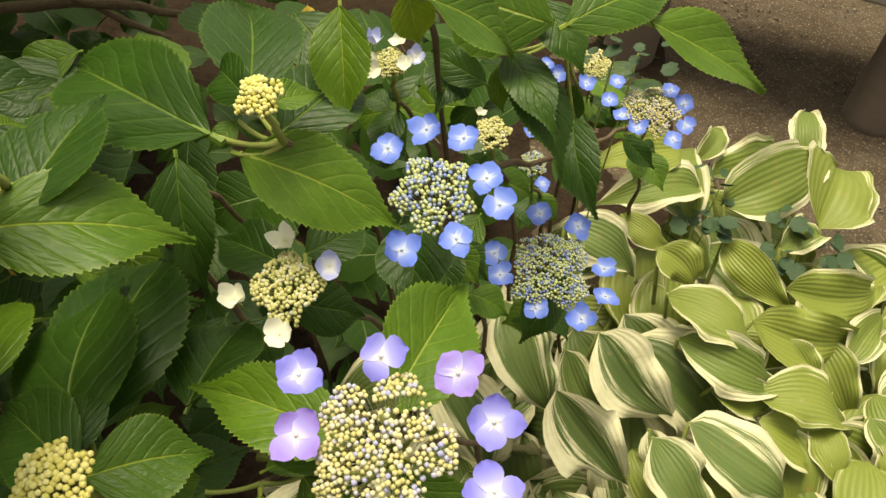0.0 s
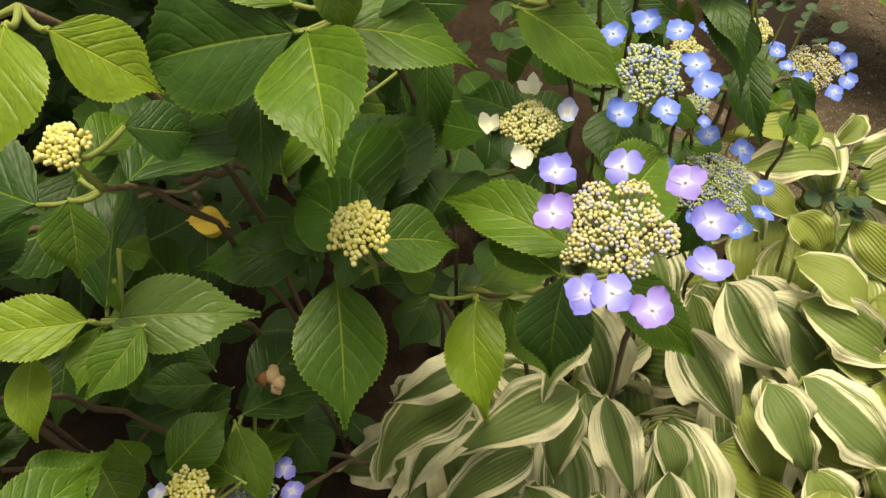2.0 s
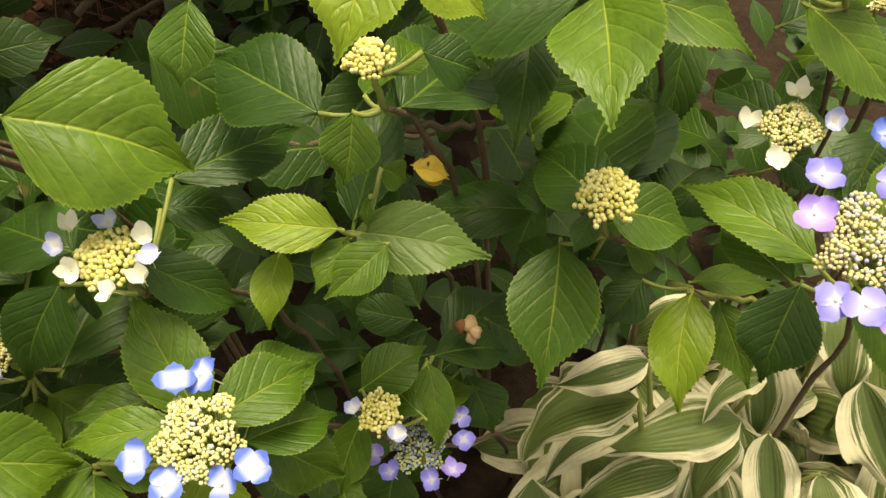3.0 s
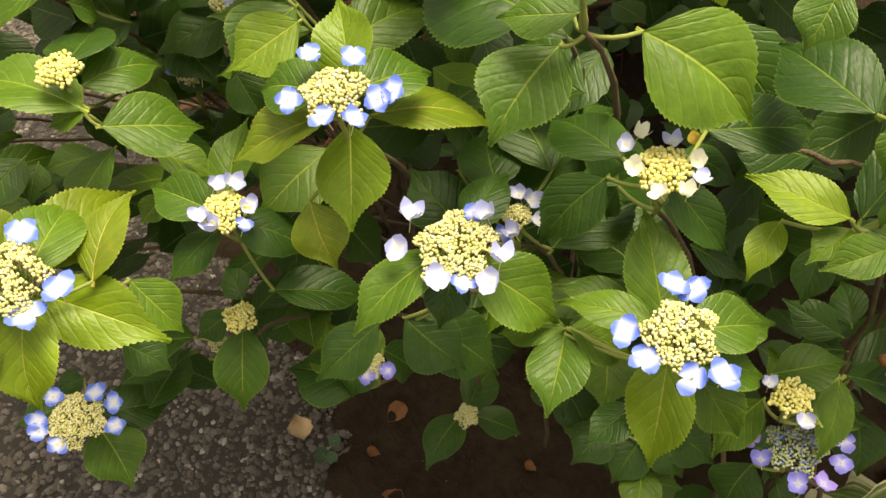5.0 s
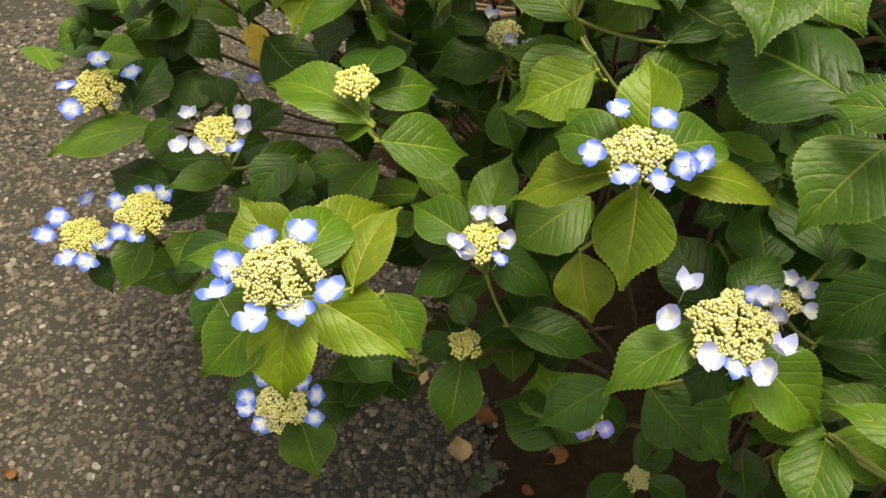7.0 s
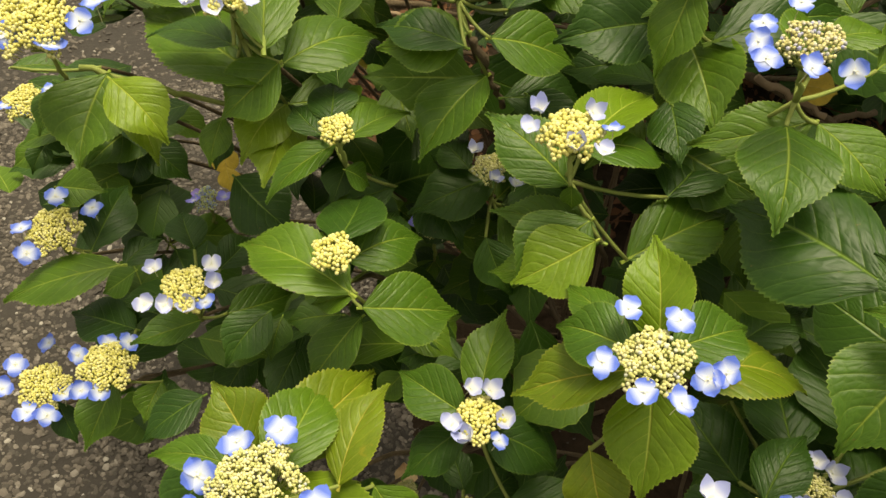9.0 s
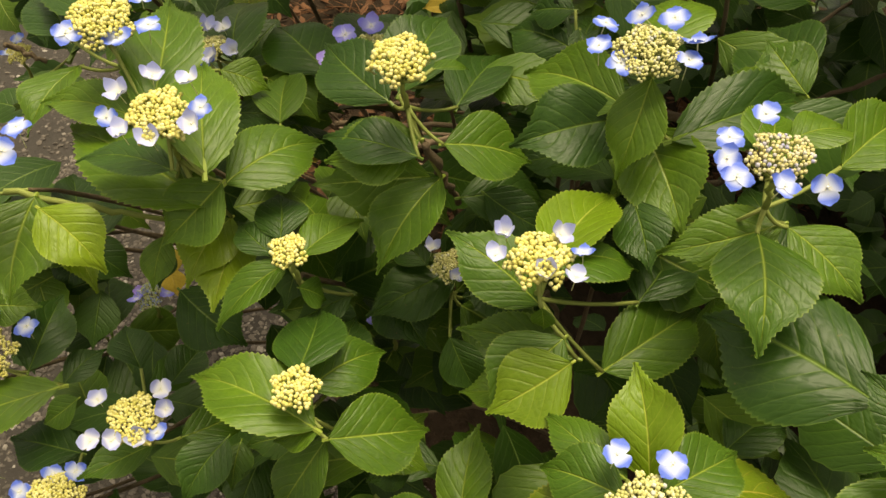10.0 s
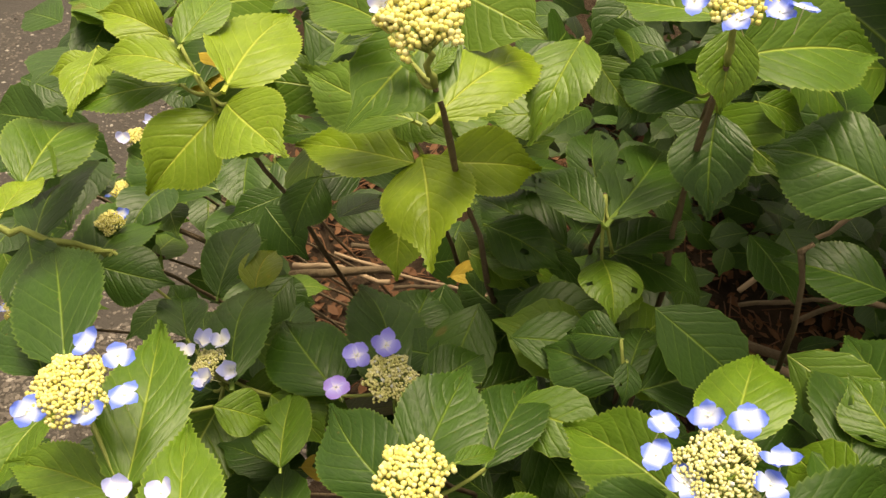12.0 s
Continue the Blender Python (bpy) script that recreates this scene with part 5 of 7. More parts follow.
shoot((-0.90, 0.34, 0.00), (-0.649, -0.046, 1.154), [
    (-0.647, -0.022, 1.134, -0.674, -0.100, 1.104, 0.51, "m"),
    (-0.640, -0.026, 1.138, -0.580, -0.001, 1.116, 0.75, "m"),
    (-0.661, 0.028, 1.160, -0.693, 0.125, 1.160, 0.49, "m"),
    (-0.688, 0.001, 1.170, -0.682, 0.058, 1.170, 0.66, "m"),
    (-0.698, -0.053, 1.080, -0.752, -0.065, 1.080, 0.80, "m"),
    (-0.640, -0.053, 1.140, -0.565, -0.104, 1.124, 0.66, "m"),
    (-0.666, -0.037, 1.175, -0.731, 0.030, 1.157, 0.47, "m"),
    (-0.732, -0.080, 1.097, -0.676, -0.096, 1.079, 0.66, "d"),
], ((-0.642, -0.065, 1.206), 0.0213, (0.14, -0.33, 0.93), "ripe", "whiteblue", [(70, 0.0316, 0.0175), (121, 0.0320, 0.0175), (154, 0.0314, 0.0175), (-180, 0.0309, 0.0175), (-122, 0.0237, 0.0175), (-71, 0.0323, 0.0175)]),
    "flowering hydrangea shoot with blue-rimmed white florets", 35)
shoot((-1.08, 0.27, 0.00), (-0.793, -0.046, 1.138), [
    (-0.789, -0.061, 1.138, -0.900, -0.089, 1.102, 0.52, "m"),
    (-0.795, -0.044, 1.187, -0.861, 0.030, 1.182, 0.59, "m"),
    (-0.778, -0.057, 1.173, -0.744, -0.094, 1.112, 0.65, "m"),
    (-0.748, -0.047, 1.134, -0.754, 0.096, 1.135, 0.42, "d"),
    (-0.844, -0.050, 1.050, -0.868, -0.102, 1.030, 0.60, "d"),
    (-0.814, 0.157, 1.100, -0.907, 0.194, 1.100, 0.67, "d"),
    (-0.781, -0.048, 1.122, -0.690, -0.062, 1.093, 0.73, "m"),
    (-0.794, -0.058, 1.124, -0.804, -0.152, 1.112, 0.69, "d"),
], ((-0.781, -0.065, 1.194), 0.0254, (0.20, -0.32, 0.93), "green", "whiteblue", [(110, 0.0395, 0.0200), (67, 0.0299, 0.0200), (26, 0.0351, 0.0200), (-23, 0.0343, 0.0200), (-50, 0.0290, 0.0200), (177, 0.0221, 0.0200), (141, 0.0356, 0.0200)]),
    "flowering hydrangea shoot with blue-rimmed white florets", 36)
shoot((-1.20, 0.28, 0.00), (-0.862, -0.215, 1.120), [
    (-0.873, -0.218, 1.125, -0.945, -0.148, 1.142, 0.57, "d"),
    (-0.864, -0.229, 1.126, -0.957, -0.251, 1.126, 0.60, "d"),
    (-0.822, -0.220, 1.102, -0.878, -0.279, 1.093, 0.54, "d"),
    (-0.834, -0.194, 1.099, -0.823, -0.114, 1.069, 0.74, "m"),
    (-0.895, -0.153, 1.083, -0.971, -0.070, 1.071, 0.49, "d"),
    (-0.846, -0.186, 1.052, -0.800, -0.260, 1.005, 0.64, "m"),
    (-0.839, -0.170, 1.030, -0.823, -0.083, 1.010, 0.64, "d"),
    (-0.864, -0.195, 1.150, -0.871, -0.159, 1.140, 0.45, "m"),
    (-0.842, -0.211, 1.102, -0.859, -0.284, 1.084, 0.68, "m"),
    (-0.834, -0.149, 1.035, -0.785, -0.104, 1.017, 0.64, "d"),
], ((-0.848, -0.230, 1.174), 0.0230, (0.24, -0.25, 0.94), "yellow", "white", []),
    "hydrangea shoot topped by a tight yellow bud dome", 37)
shoot((-1.25, 0.31, 0.00), (-0.904, -0.387, 1.076), [
    (-0.861, -0.375, 1.094, -0.997, -0.347, 1.099, 0.39, "m"),
    (-0.879, -0.358, 1.064, -0.918, -0.264, 1.056, 0.64, "m"),
    (-0.878, -0.361, 1.067, -0.868, -0.416, 1.023, 0.76, "m"),
    (-0.879, -0.396, 1.087, -0.939, -0.463, 1.066, 0.38, "d"),
    (-0.904, -0.353, 1.002, -0.855, -0.404, 0.983, 0.69, "l"),
    (-0.907, -0.410, 0.995, -0.873, -0.430, 0.968, 0.65, "m"),
    (-0.954, -0.481, 0.999, -0.892, -0.472, 0.961, 0.54, "l"),
    (-0.931, -0.498, 1.031, -0.878, -0.460, 0.996, 0.72, "l"),
    (-0.928, -0.406, 0.900, -0.867, -0.360, 0.870, 0.80, "d"),
    (-0.983, -0.287, 1.030, -1.062, -0.254, 1.030, 0.57, "m"),
    (-0.867, -0.371, 1.051, -1.027, -0.464, 1.033, 0.38, "m"),
    (-0.868, -0.375, 1.051, -0.967, -0.408, 1.033, 0.38, "m"),
], ((-0.888, -0.397, 1.132), 0.0238, (0.26, -0.17, 0.95), "yellow", "white", [(130, 0.0337, 0.0155), (81, 0.0318, 0.0155), (35, 0.0346, 0.0155), (-14, 0.0300, 0.0155), (-45, 0.0274, 0.0155), (-119, 0.0226, 0.0155), (-161, 0.0297, 0.0155), (163, 0.0359, 0.0155)]),
    "flowering hydrangea shoot with white sterile florets", 38)
shoot((-1.39, 0.34, 0.00), (-1.037, -0.410, 1.078), [
    (-0.959, -0.398, 1.082, -1.113, -0.352, 1.099, 0.38, "m"),
    (-0.972, -0.406, 1.068, -1.037, -0.483, 1.057, 0.38, "m"),
    (-1.037, -0.327, 1.060, -1.021, -0.285, 1.040, 0.75, "m"),
    (-1.092, -0.446, 1.080, -1.185, -0.471, 1.080, 0.64, "d"),
    (-1.076, -0.443, 1.060, -1.015, -0.498, 1.040, 0.60, "m"),
    (-1.070, -0.426, 1.106, -1.253, -0.434, 1.088, 0.38, "d"),
], ((-1.018, -0.419, 1.137), 0.0275, (0.31, -0.15, 0.94), "yellow", "whiteblue", [(58, 0.0333, 0.0201), (15, 0.0376, 0.0201), (-30, 0.0397, 0.0201), (-70, 0.0246, 0.0201), (-162, 0.0285, 0.0201)]),
    "flowering hydrangea shoot with blue-rimmed white florets", 39)
shoot((-1.46, 0.25, 0.00), (-1.112, -0.311, 0.999), [
    (-1.071, -0.307, 1.044, -1.216, -0.248, 1.020, 0.38, "d"),
    (-1.162, -0.334, 1.018, -1.239, -0.330, 1.007, 0.56, "d"),
    (-1.068, -0.276, 1.020, -1.014, -0.240, 1.000, 0.80, "m"),
    (-1.111, -0.299, 0.983, -1.102, -0.225, 0.958, 0.76, "m"),
    (-1.121, -0.320, 0.984, -1.187, -0.386, 0.954, 0.78, "d"),
    (-1.103, -0.318, 0.983, -1.027, -0.373, 0.953, 0.79, "m"),
    (-1.084, -0.336, 0.960, -1.104, -0.287, 0.942, 0.93, "m"),
], ((-1.097, -0.320, 1.046), 0.0147, (0.30, -0.17, 0.94), "green", "white", [(46, 0.0214, 0.0163), (-44, 0.0227, 0.0163), (-107, 0.0163, 0.0163), (-137, 0.0179, 0.0163), (174, 0.0239, 0.0163), (142, 0.0231, 0.0163), (97, 0.0188, 0.0163)]),
    "flowering hydrangea shoot with white sterile florets", 40)
shoot((-1.36, 0.28, 0.00), (-1.027, -0.172, 1.016), [
    (-1.032, -0.224, 1.040, -1.152, -0.245, 1.030, 0.61, "d"),
    (-1.113, -0.132, 1.000, -1.176, -0.083, 1.000, 0.79, "d"),
    (-1.009, -0.155, 1.040, -1.040, -0.082, 1.040, 0.67, "d"),
    (-1.014, -0.098, 1.020, -1.035, -0.030, 1.000, 0.70, "d"),
    (-1.027, -0.174, 1.016, -1.213, -0.150, 0.998, 0.40, "d"),
], ((-1.011, -0.186, 1.070), 0.0225, (0.27, -0.23, 0.93), "green", "violet", [(121, 0.0343, 0.0236), (74, 0.0283, 0.0236), (168, 0.0442, 0.0236), (-41, 0.0369, 0.0236)]),
    "flowering hydrangea shoot with violet-blue sterile florets", 41)
shoot((-1.43, 0.31, 0.00), (-1.097, -0.131, 1.225), [
    (-1.096, -0.134, 1.226, -0.983, -0.170, 1.210, 0.57, "l"),
    (-1.088, -0.141, 1.225, -1.181, -0.217, 1.203, 0.48, "l"),
    (-1.084, -0.126, 1.225, -1.071, -0.034, 1.210, 0.61, "l"),
    (-1.153, -0.124, 1.126, -1.104, -0.148, 1.089, 0.80, "l"),
    (-1.027, -0.167, 1.303, -1.114, -0.224, 1.309, 0.50, "m"),
    (-1.029, -0.152, 1.302, -1.092, -0.030, 1.299, 0.40, "l"),
    (-1.153, -0.136, 1.250, -1.087, -0.102, 1.240, 0.68, "m"),
], None,
    "leafy hydrangea shoot without a flower", 42)
shoot((-1.31, 0.34, 0.00), (-0.977, -0.176, 1.357), [
    (-0.989, -0.182, 1.360, -1.006, -0.197, 1.370, 0.50, "m"),
    (-0.987, -0.176, 1.360, -0.998, -0.152, 1.370, 0.49, "m"),
    (-1.012, -0.193, 1.380, -1.102, -0.222, 1.362, 0.38, "m"),
], ((-0.957, -0.194, 1.410), 0.0246, (0.33, -0.30, 0.89), "yellow", "white", [(135, 0.0232, 0.0103)]),
    "flowering hydrangea shoot with white sterile florets", 43)
shoot((-1.51, 0.25, 0.00), (-1.161, -0.283, 1.270), [
    (-1.131, -0.276, 1.276, -1.048, -0.252, 1.279, 0.66, "l"),
    (-1.162, -0.280, 1.252, -1.142, -0.345, 1.201, 0.75, "l"),
    (-1.201, -0.301, 1.259, -1.207, -0.392, 1.244, 0.44, "m"),
    (-1.170, -0.292, 1.283, -1.222, -0.362, 1.277, 0.50, "l"),
    (-1.135, -0.274, 1.289, -1.250, -0.195, 1.289, 0.47, "l"),
    (-1.186, -0.298, 1.300, -1.260, -0.249, 1.310, 0.45, "m"),
    (-1.291, -0.276, 1.240, -1.234, -0.269, 1.220, 0.55, "o"),
    (-1.254, -0.356, 1.260, -1.265, -0.399, 1.250, 0.70, "l"),
    (-1.240, -0.301, 1.280, -1.286, -0.353, 1.290, 0.60, "l"),
    (-1.263, -0.358, 1.269, -1.190, -0.387, 1.251, 0.53, "l"),
], None,
    "leafy hydrangea shoot without a flower", 44)
shoot((-1.35, 0.29, 0.00), (-1.035, 0.007, 1.200), [
    (-1.013, -0.006, 1.190, -1.101, -0.026, 1.189, 0.52, "d"),
    (-1.066, 0.026, 1.172, -1.164, 0.077, 1.175, 0.44, "d"),
    (-1.026, 0.012, 1.136, -0.964, -0.010, 1.122, 0.95, "m"),
    (-1.090, 0.019, 1.097, -1.195, -0.034, 1.102, 0.58, "d"),
    (-1.087, -0.005, 1.061, -1.038, -0.052, 1.037, 0.64, "d"),
    (-1.041, 0.034, 1.126, -1.067, 0.129, 1.126, 0.58, "d"),
    (-1.081, -0.012, 1.080, -1.144, -0.045, 1.070, 0.48, "m"),
    (-1.020, 0.005, 1.185, -1.130, 0.136, 1.167, 0.38, "d"),
    (-1.128, -0.050, 1.112, -1.063, 0.003, 1.094, 0.65, "d"),
], None,
    "insect-eaten dark leafy hydrangea shoot", 45)
shoot((-1.29, 0.35, 0.00), (-0.988, 0.048, 1.320), [
    (-1.003, 0.068, 1.286, -0.948, 0.038, 1.230, 0.70, "d"),
    (-1.100, 0.001, 1.308, -1.037, -0.071, 1.262, 0.51, "m"),
    (-1.038, 0.077, 1.280, -1.102, 0.038, 1.270, 0.70, "d"),
    (-1.121, 0.029, 1.280, -1.073, 0.045, 1.250, 0.70, "m"),
], None,
    "leafy hydrangea shoot without a flower", 46)
shoot((-1.23, 0.34, 0.00), (-0.930, -0.007, 1.372), [
    (-0.948, 0.005, 1.387, -0.923, -0.007, 1.341, 0.66, "m"),
    (-0.952, 0.014, 1.362, -0.950, 0.148, 1.347, 0.52, "m"),
    (-0.972, 0.023, 1.379, -1.045, -0.014, 1.365, 0.63, "m"),
    (-0.988, 0.088, 1.300, -0.970, 0.129, 1.280, 0.68, "m"),
    (-0.864, 0.105, 1.295, -0.947, 0.059, 1.291, 0.87, "d"),
    (-0.935, 0.273, 1.100, -1.012, 0.201, 1.100, 0.60, "d"),
    (-1.043, 0.166, 1.300, -1.002, 0.225, 1.250, 0.69, "m"),
], ((-0.915, -0.027, 1.420), 0.0189, (0.29, -0.37, 0.88), "yellow", "whiteblue", [(153, 0.0236, 0.0157), (-130, 0.0174, 0.0157), (-62, 0.0222, 0.0157), (-53, 0.0331, 0.0157)]),
    "flowering hydrangea shoot with blue-rimmed white florets", 47)
shoot((-1.22, 0.27, 0.00), (-0.915, -0.022, 1.100), [
    (-0.922, -0.023, 1.100, -0.988, -0.060, 1.090, 0.75, "d"),
    (-0.911, -0.014, 1.100, -0.915, 0.101, 1.100, 0.71, "d"),
    (-0.925, -0.016, 1.100, -0.973, 0.033, 1.100, 0.77, "d"),
    (-0.927, -0.020, 1.120, -0.902, -0.035, 1.100, 0.60, "d"),
    (-1.110, -0.021, 1.000, -1.192, -0.044, 1.000, 0.85, "d"),
    (-0.789, 0.135, 1.111, -0.855, 0.135, 1.127, 0.81, "m"),
    (-0.792, 0.093, 1.097, -0.903, 0.211, 1.079, 0.41, "d"),
    (-0.941, -0.019, 1.131, -0.976, -0.047, 1.113, 0.95, "d"),
], None,
    "insect-eaten dark leafy hydrangea shoot", 48)
shoot((-1.60, 0.28, 0.00), (-1.247, -0.383, 1.070), [
    (-1.243, -0.400, 1.060, -1.207, -0.335, 1.051, 0.95, "d"),
    (-1.279, -0.454, 1.080, -1.167, -0.443, 1.040, 0.48, "d"),
    (-1.240, -0.440, 1.162, -1.374, -0.386, 1.140, 0.54, "m"),
    (-1.192, -0.455, 1.170, -1.252, -0.424, 1.160, 0.51, "l"),
    (-1.251, -0.294, 0.982, -1.343, -0.234, 1.001, 0.56, "d"),
    (-1.268, -0.174, 1.101, -1.231, -0.215, 1.060, 0.92, "d"),
    (-1.210, -0.324, 1.000, -1.245, -0.338, 1.020, 0.80, "d"),
    (-1.224, -0.259, 1.000, -1.289, -0.221, 1.000, 0.61, "y"),
    (-1.274, -0.450, 1.076, -1.438, -0.378, 1.058, 0.41, "d"),
], None,
    "leafy hydrangea shoot without a flower", 49)
shoot((-1.34, 0.31, 0.00), (-0.993, -0.508, 1.000), [
    (-0.983, -0.503, 1.000, -0.902, -0.540, 0.960, 0.75, "m"),
    (-1.037, -0.591, 0.980, -1.040, -0.538, 0.970, 0.50, "m"),
    (-1.033, -0.554, 0.900, -1.042, -0.613, 0.880, 0.60, "m"),
    (-1.062, -0.594, 0.800, -1.041, -0.540, 0.800, 0.80, "m"),
    (-0.943, -0.412, 0.950, -0.910, -0.424, 0.930, 0.70, "d"),
    (-0.889, -0.516, 0.830, -0.893, -0.554, 0.800, 0.57, "m"),
    (-0.777, -0.399, 0.869, -0.745, -0.447, 0.841, 0.69, "d"),
    (-0.775, -0.389, 0.860, -0.742, -0.407, 0.840, 0.70, "m"),
    (-0.732, -0.325, 0.894, -0.697, -0.382, 0.860, 0.71, "m"),
    (-0.695, -0.261, 0.870, -0.700, -0.301, 0.860, 0.80, "d"),
], None,
    "leafy hydrangea shoot without a flower", 50)
shoot((0.20, 1.06, 0.00), (0.075, 0.610, 1.100), [
    (0.032, 0.562, 1.100, 0.085, 0.487, 1.050, 0.45, "d"),
    (0.048, 0.572, 1.149, 0.086, 0.527, 1.120, 0.57, "d"),
    (0.061, 0.505, 1.170, 0.145, 0.570, 1.170, 0.38, "m"),
    (0.124, 0.540, 1.162, 0.236, 0.564, 1.101, 0.38, "m"),
    (0.099, 0.601, 1.023, 0.128, 0.520, 0.980, 0.38, "d"),
    (0.096, 0.613, 1.050, 0.096, 0.620, 1.000, 0.53, "d"),
    (0.149, 0.616, 1.000, 0.189, 0.611, 0.970, 0.39, "d"),
    (0.027, 0.565, 1.103, 0.072, 0.490, 1.085, 0.38, "d"),
], None,
    "leafy hydrangea shoot without a flower", 51)
shoot((0.05, 0.93, 0.00), (-0.047, 0.478, 1.200), [
    (-0.029, 0.437, 1.215, 0.029, 0.460, 1.169, 0.55, "m"),
    (-0.046, 0.471, 1.200, -0.034, 0.472, 1.160, 0.68, "l"),
    (0.017, 0.594, 1.050, -0.036, 0.618, 1.060, 0.50, "d"),
    (-0.016, 0.629, 1.050, -0.023, 0.571, 1.030, 0.66, "d"),
    (-0.064, 0.582, 1.020, -0.091, 0.593, 1.020, 0.80, "d"),
    (0.024, 0.607, 1.060, 0.036, 0.597, 1.020, 0.40, "m"),
    (0.010, 0.586, 1.030, -0.006, 0.581, 1.000, 0.79, "d"),
    (-0.020, 0.456, 0.980, 0.013, 0.433, 0.950, 1.00, "m"),
    (0.026, 0.485, 1.000, 0.008, 0.455, 0.980, 0.70, "m"),
    (0.026, 0.442, 0.950, 0.063, 0.440, 0.930, 0.69, "m"),
    (0.111, 0.542, 0.900, 0.088, 0.496, 0.820, 0.38, "d"),
], None,
    "leafy hydrangea shoot without a flower", 52)
shoot((-0.16, 0.88, 0.00), (-0.200, 0.417, 1.050), [
    (-0.184, 0.400, 1.096, -0.155, 0.347, 1.017, 0.42, "d"),
    (-0.233, 0.328, 1.050, -0.211, 0.332, 1.040, 0.60, "m"),
    (-0.186, 0.300, 1.050, -0.200, 0.253, 1.000, 0.90, "d"),
    (-0.144, 0.347, 1.000, -0.154, 0.290, 0.970, 0.80, "d"),
    (-0.270, 0.466, 1.120, -0.316, 0.450, 1.100, 0.70, "m"),
    (-0.179, 0.239, 1.250, -0.177, 0.251, 1.240, 0.68, "m"),
    (-0.230, 0.215, 1.080, -0.259, 0.304, 1.050, 0.65, "m"),
    (-0.195, 0.183, 1.046, -0.221, 0.222, 1.060, 0.78, "d"),
    (-0.140, 0.189, 1.050, -0.116, 0.211, 1.030, 0.78, "m"),
    (-0.174, 0.229, 1.030, -0.149, 0.259, 1.020, 0.50, "m"),
    (-0.106, 0.305, 1.000, -0.085, 0.314, 1.000, 0.70, "d"),
    (-0.134, 0.245, 1.045, -0.122, 0.329, 1.027, 0.67, "d"),
], None,
    "leafy hydrangea shoot without a flower", 53)
shoot((-1.48, 0.31, 0.00), (-1.136, -0.493, 0.600), [
    (-1.139, -0.499, 0.610, -1.191, -0.561, 0.600, 0.67, "d"),
    (-1.114, -0.486, 0.610, -1.016, -0.447, 0.570, 0.70, "d"),
    (-1.117, -0.503, 0.600, -1.012, -0.555, 0.560, 0.70, "d"),
    (-1.134, -0.477, 0.610, -1.137, -0.393, 0.580, 0.70, "m"),
    (-1.138, -0.490, 0.620, -1.251, -0.480, 0.610, 0.58, "d"),
], None,
    "leafy hydrangea shoot without a flower", 54)
shoot((-1.30, 0.34, 0.00), (-0.950, -0.408, 0.580), [
    (-0.942, -0.410, 0.580, -0.888, -0.464, 0.550, 0.70, "d"),
    (-0.951, -0.404, 0.590, -0.997, -0.358, 0.590, 0.59, "m"),
    (-0.954, -0.414, 0.590, -1.040, -0.411, 0.590, 0.64, "m"),
    (-0.940, -0.403, 0.580, -0.879, -0.365, 0.550, 0.70, "d"),
    (-0.920, -0.435, 0.556, -1.010, -0.510, 0.555, 0.49, "d"),
], None,
    "leafy hydrangea shoot without a flower", 55)
shoot((-1.55, 0.25, 0.00), (-1.204, -0.501, 0.740), [
    (-1.206, -0.508, 0.740, -1.248, -0.569, 0.740, 0.60, "d"),
    (-1.187, -0.502, 0.740, -1.144, -0.530, 0.700, 0.70, "d"),
    (-1.203, -0.494, 0.740, -1.232, -0.434, 0.730, 0.60, "m"),
    (-1.191, -0.495, 0.740, -1.147, -0.448, 0.700, 0.70, "d"),
    (-1.203, -0.499, 0.750, -1.313, -0.491, 0.750, 0.49, "d"),
    (-1.216, -0.483, 0.756, -1.155, -0.574, 0.738, 0.76, "m"),
], None,
    "leafy hydrangea shoot without a flower", 56)
shoot((-2.04, 0.28, 0.00), (-1.689, -0.294, 0.840), [
    (-1.675, -0.304, 0.840, -1.587, -0.381, 0.820, 0.67, "d"),
    (-1.686, -0.281, 0.840, -1.779, -0.218, 0.850, 0.52, "m"),
    (-1.649, -0.230, 0.831, -1.851, -0.366, 0.813, 0.38, "d"),
], None,
    "leafy hydrangea shoot without a flower", 57)
shoot((-1.98, 0.31, 0.00), (-1.639, -0.152, 0.860), [
    (-1.655, -0.148, 0.870, -1.547, -0.112, 0.830, 0.73, "d"),
    (-1.668, -0.185, 0.878, -1.568, -0.217, 0.835, 0.71, "d"),
    (-1.637, -0.148, 0.850, -1.545, -0.175, 0.800, 0.68, "d"),
    (-1.656, -0.147, 0.880, -1.768, -0.151, 0.900, 0.59, "d"),
    (-1.619, -0.193, 0.822, -1.502, -0.283, 0.804, 0.55, "d"),
], None,
    "leafy hydrangea shoot without a flower", 58)
shoot((-1.95, 0.34, 0.00), (-1.596, -0.438, 0.920), [
    (-1.648, -0.428, 0.960, -1.486, -0.440, 0.930, 0.59, "d"),
    (-1.493, -0.462, 0.920, -1.409, -0.482, 0.880, 0.73, "d"),
    (-1.697, -0.432, 0.970, -1.623, -0.509, 0.950, 0.59, "m"),
    (-1.580, -0.431, 0.920, -1.610, -0.370, 0.920, 0.70, "d"),
], None,
    "leafy hydrangea shoot without a flower", 59)
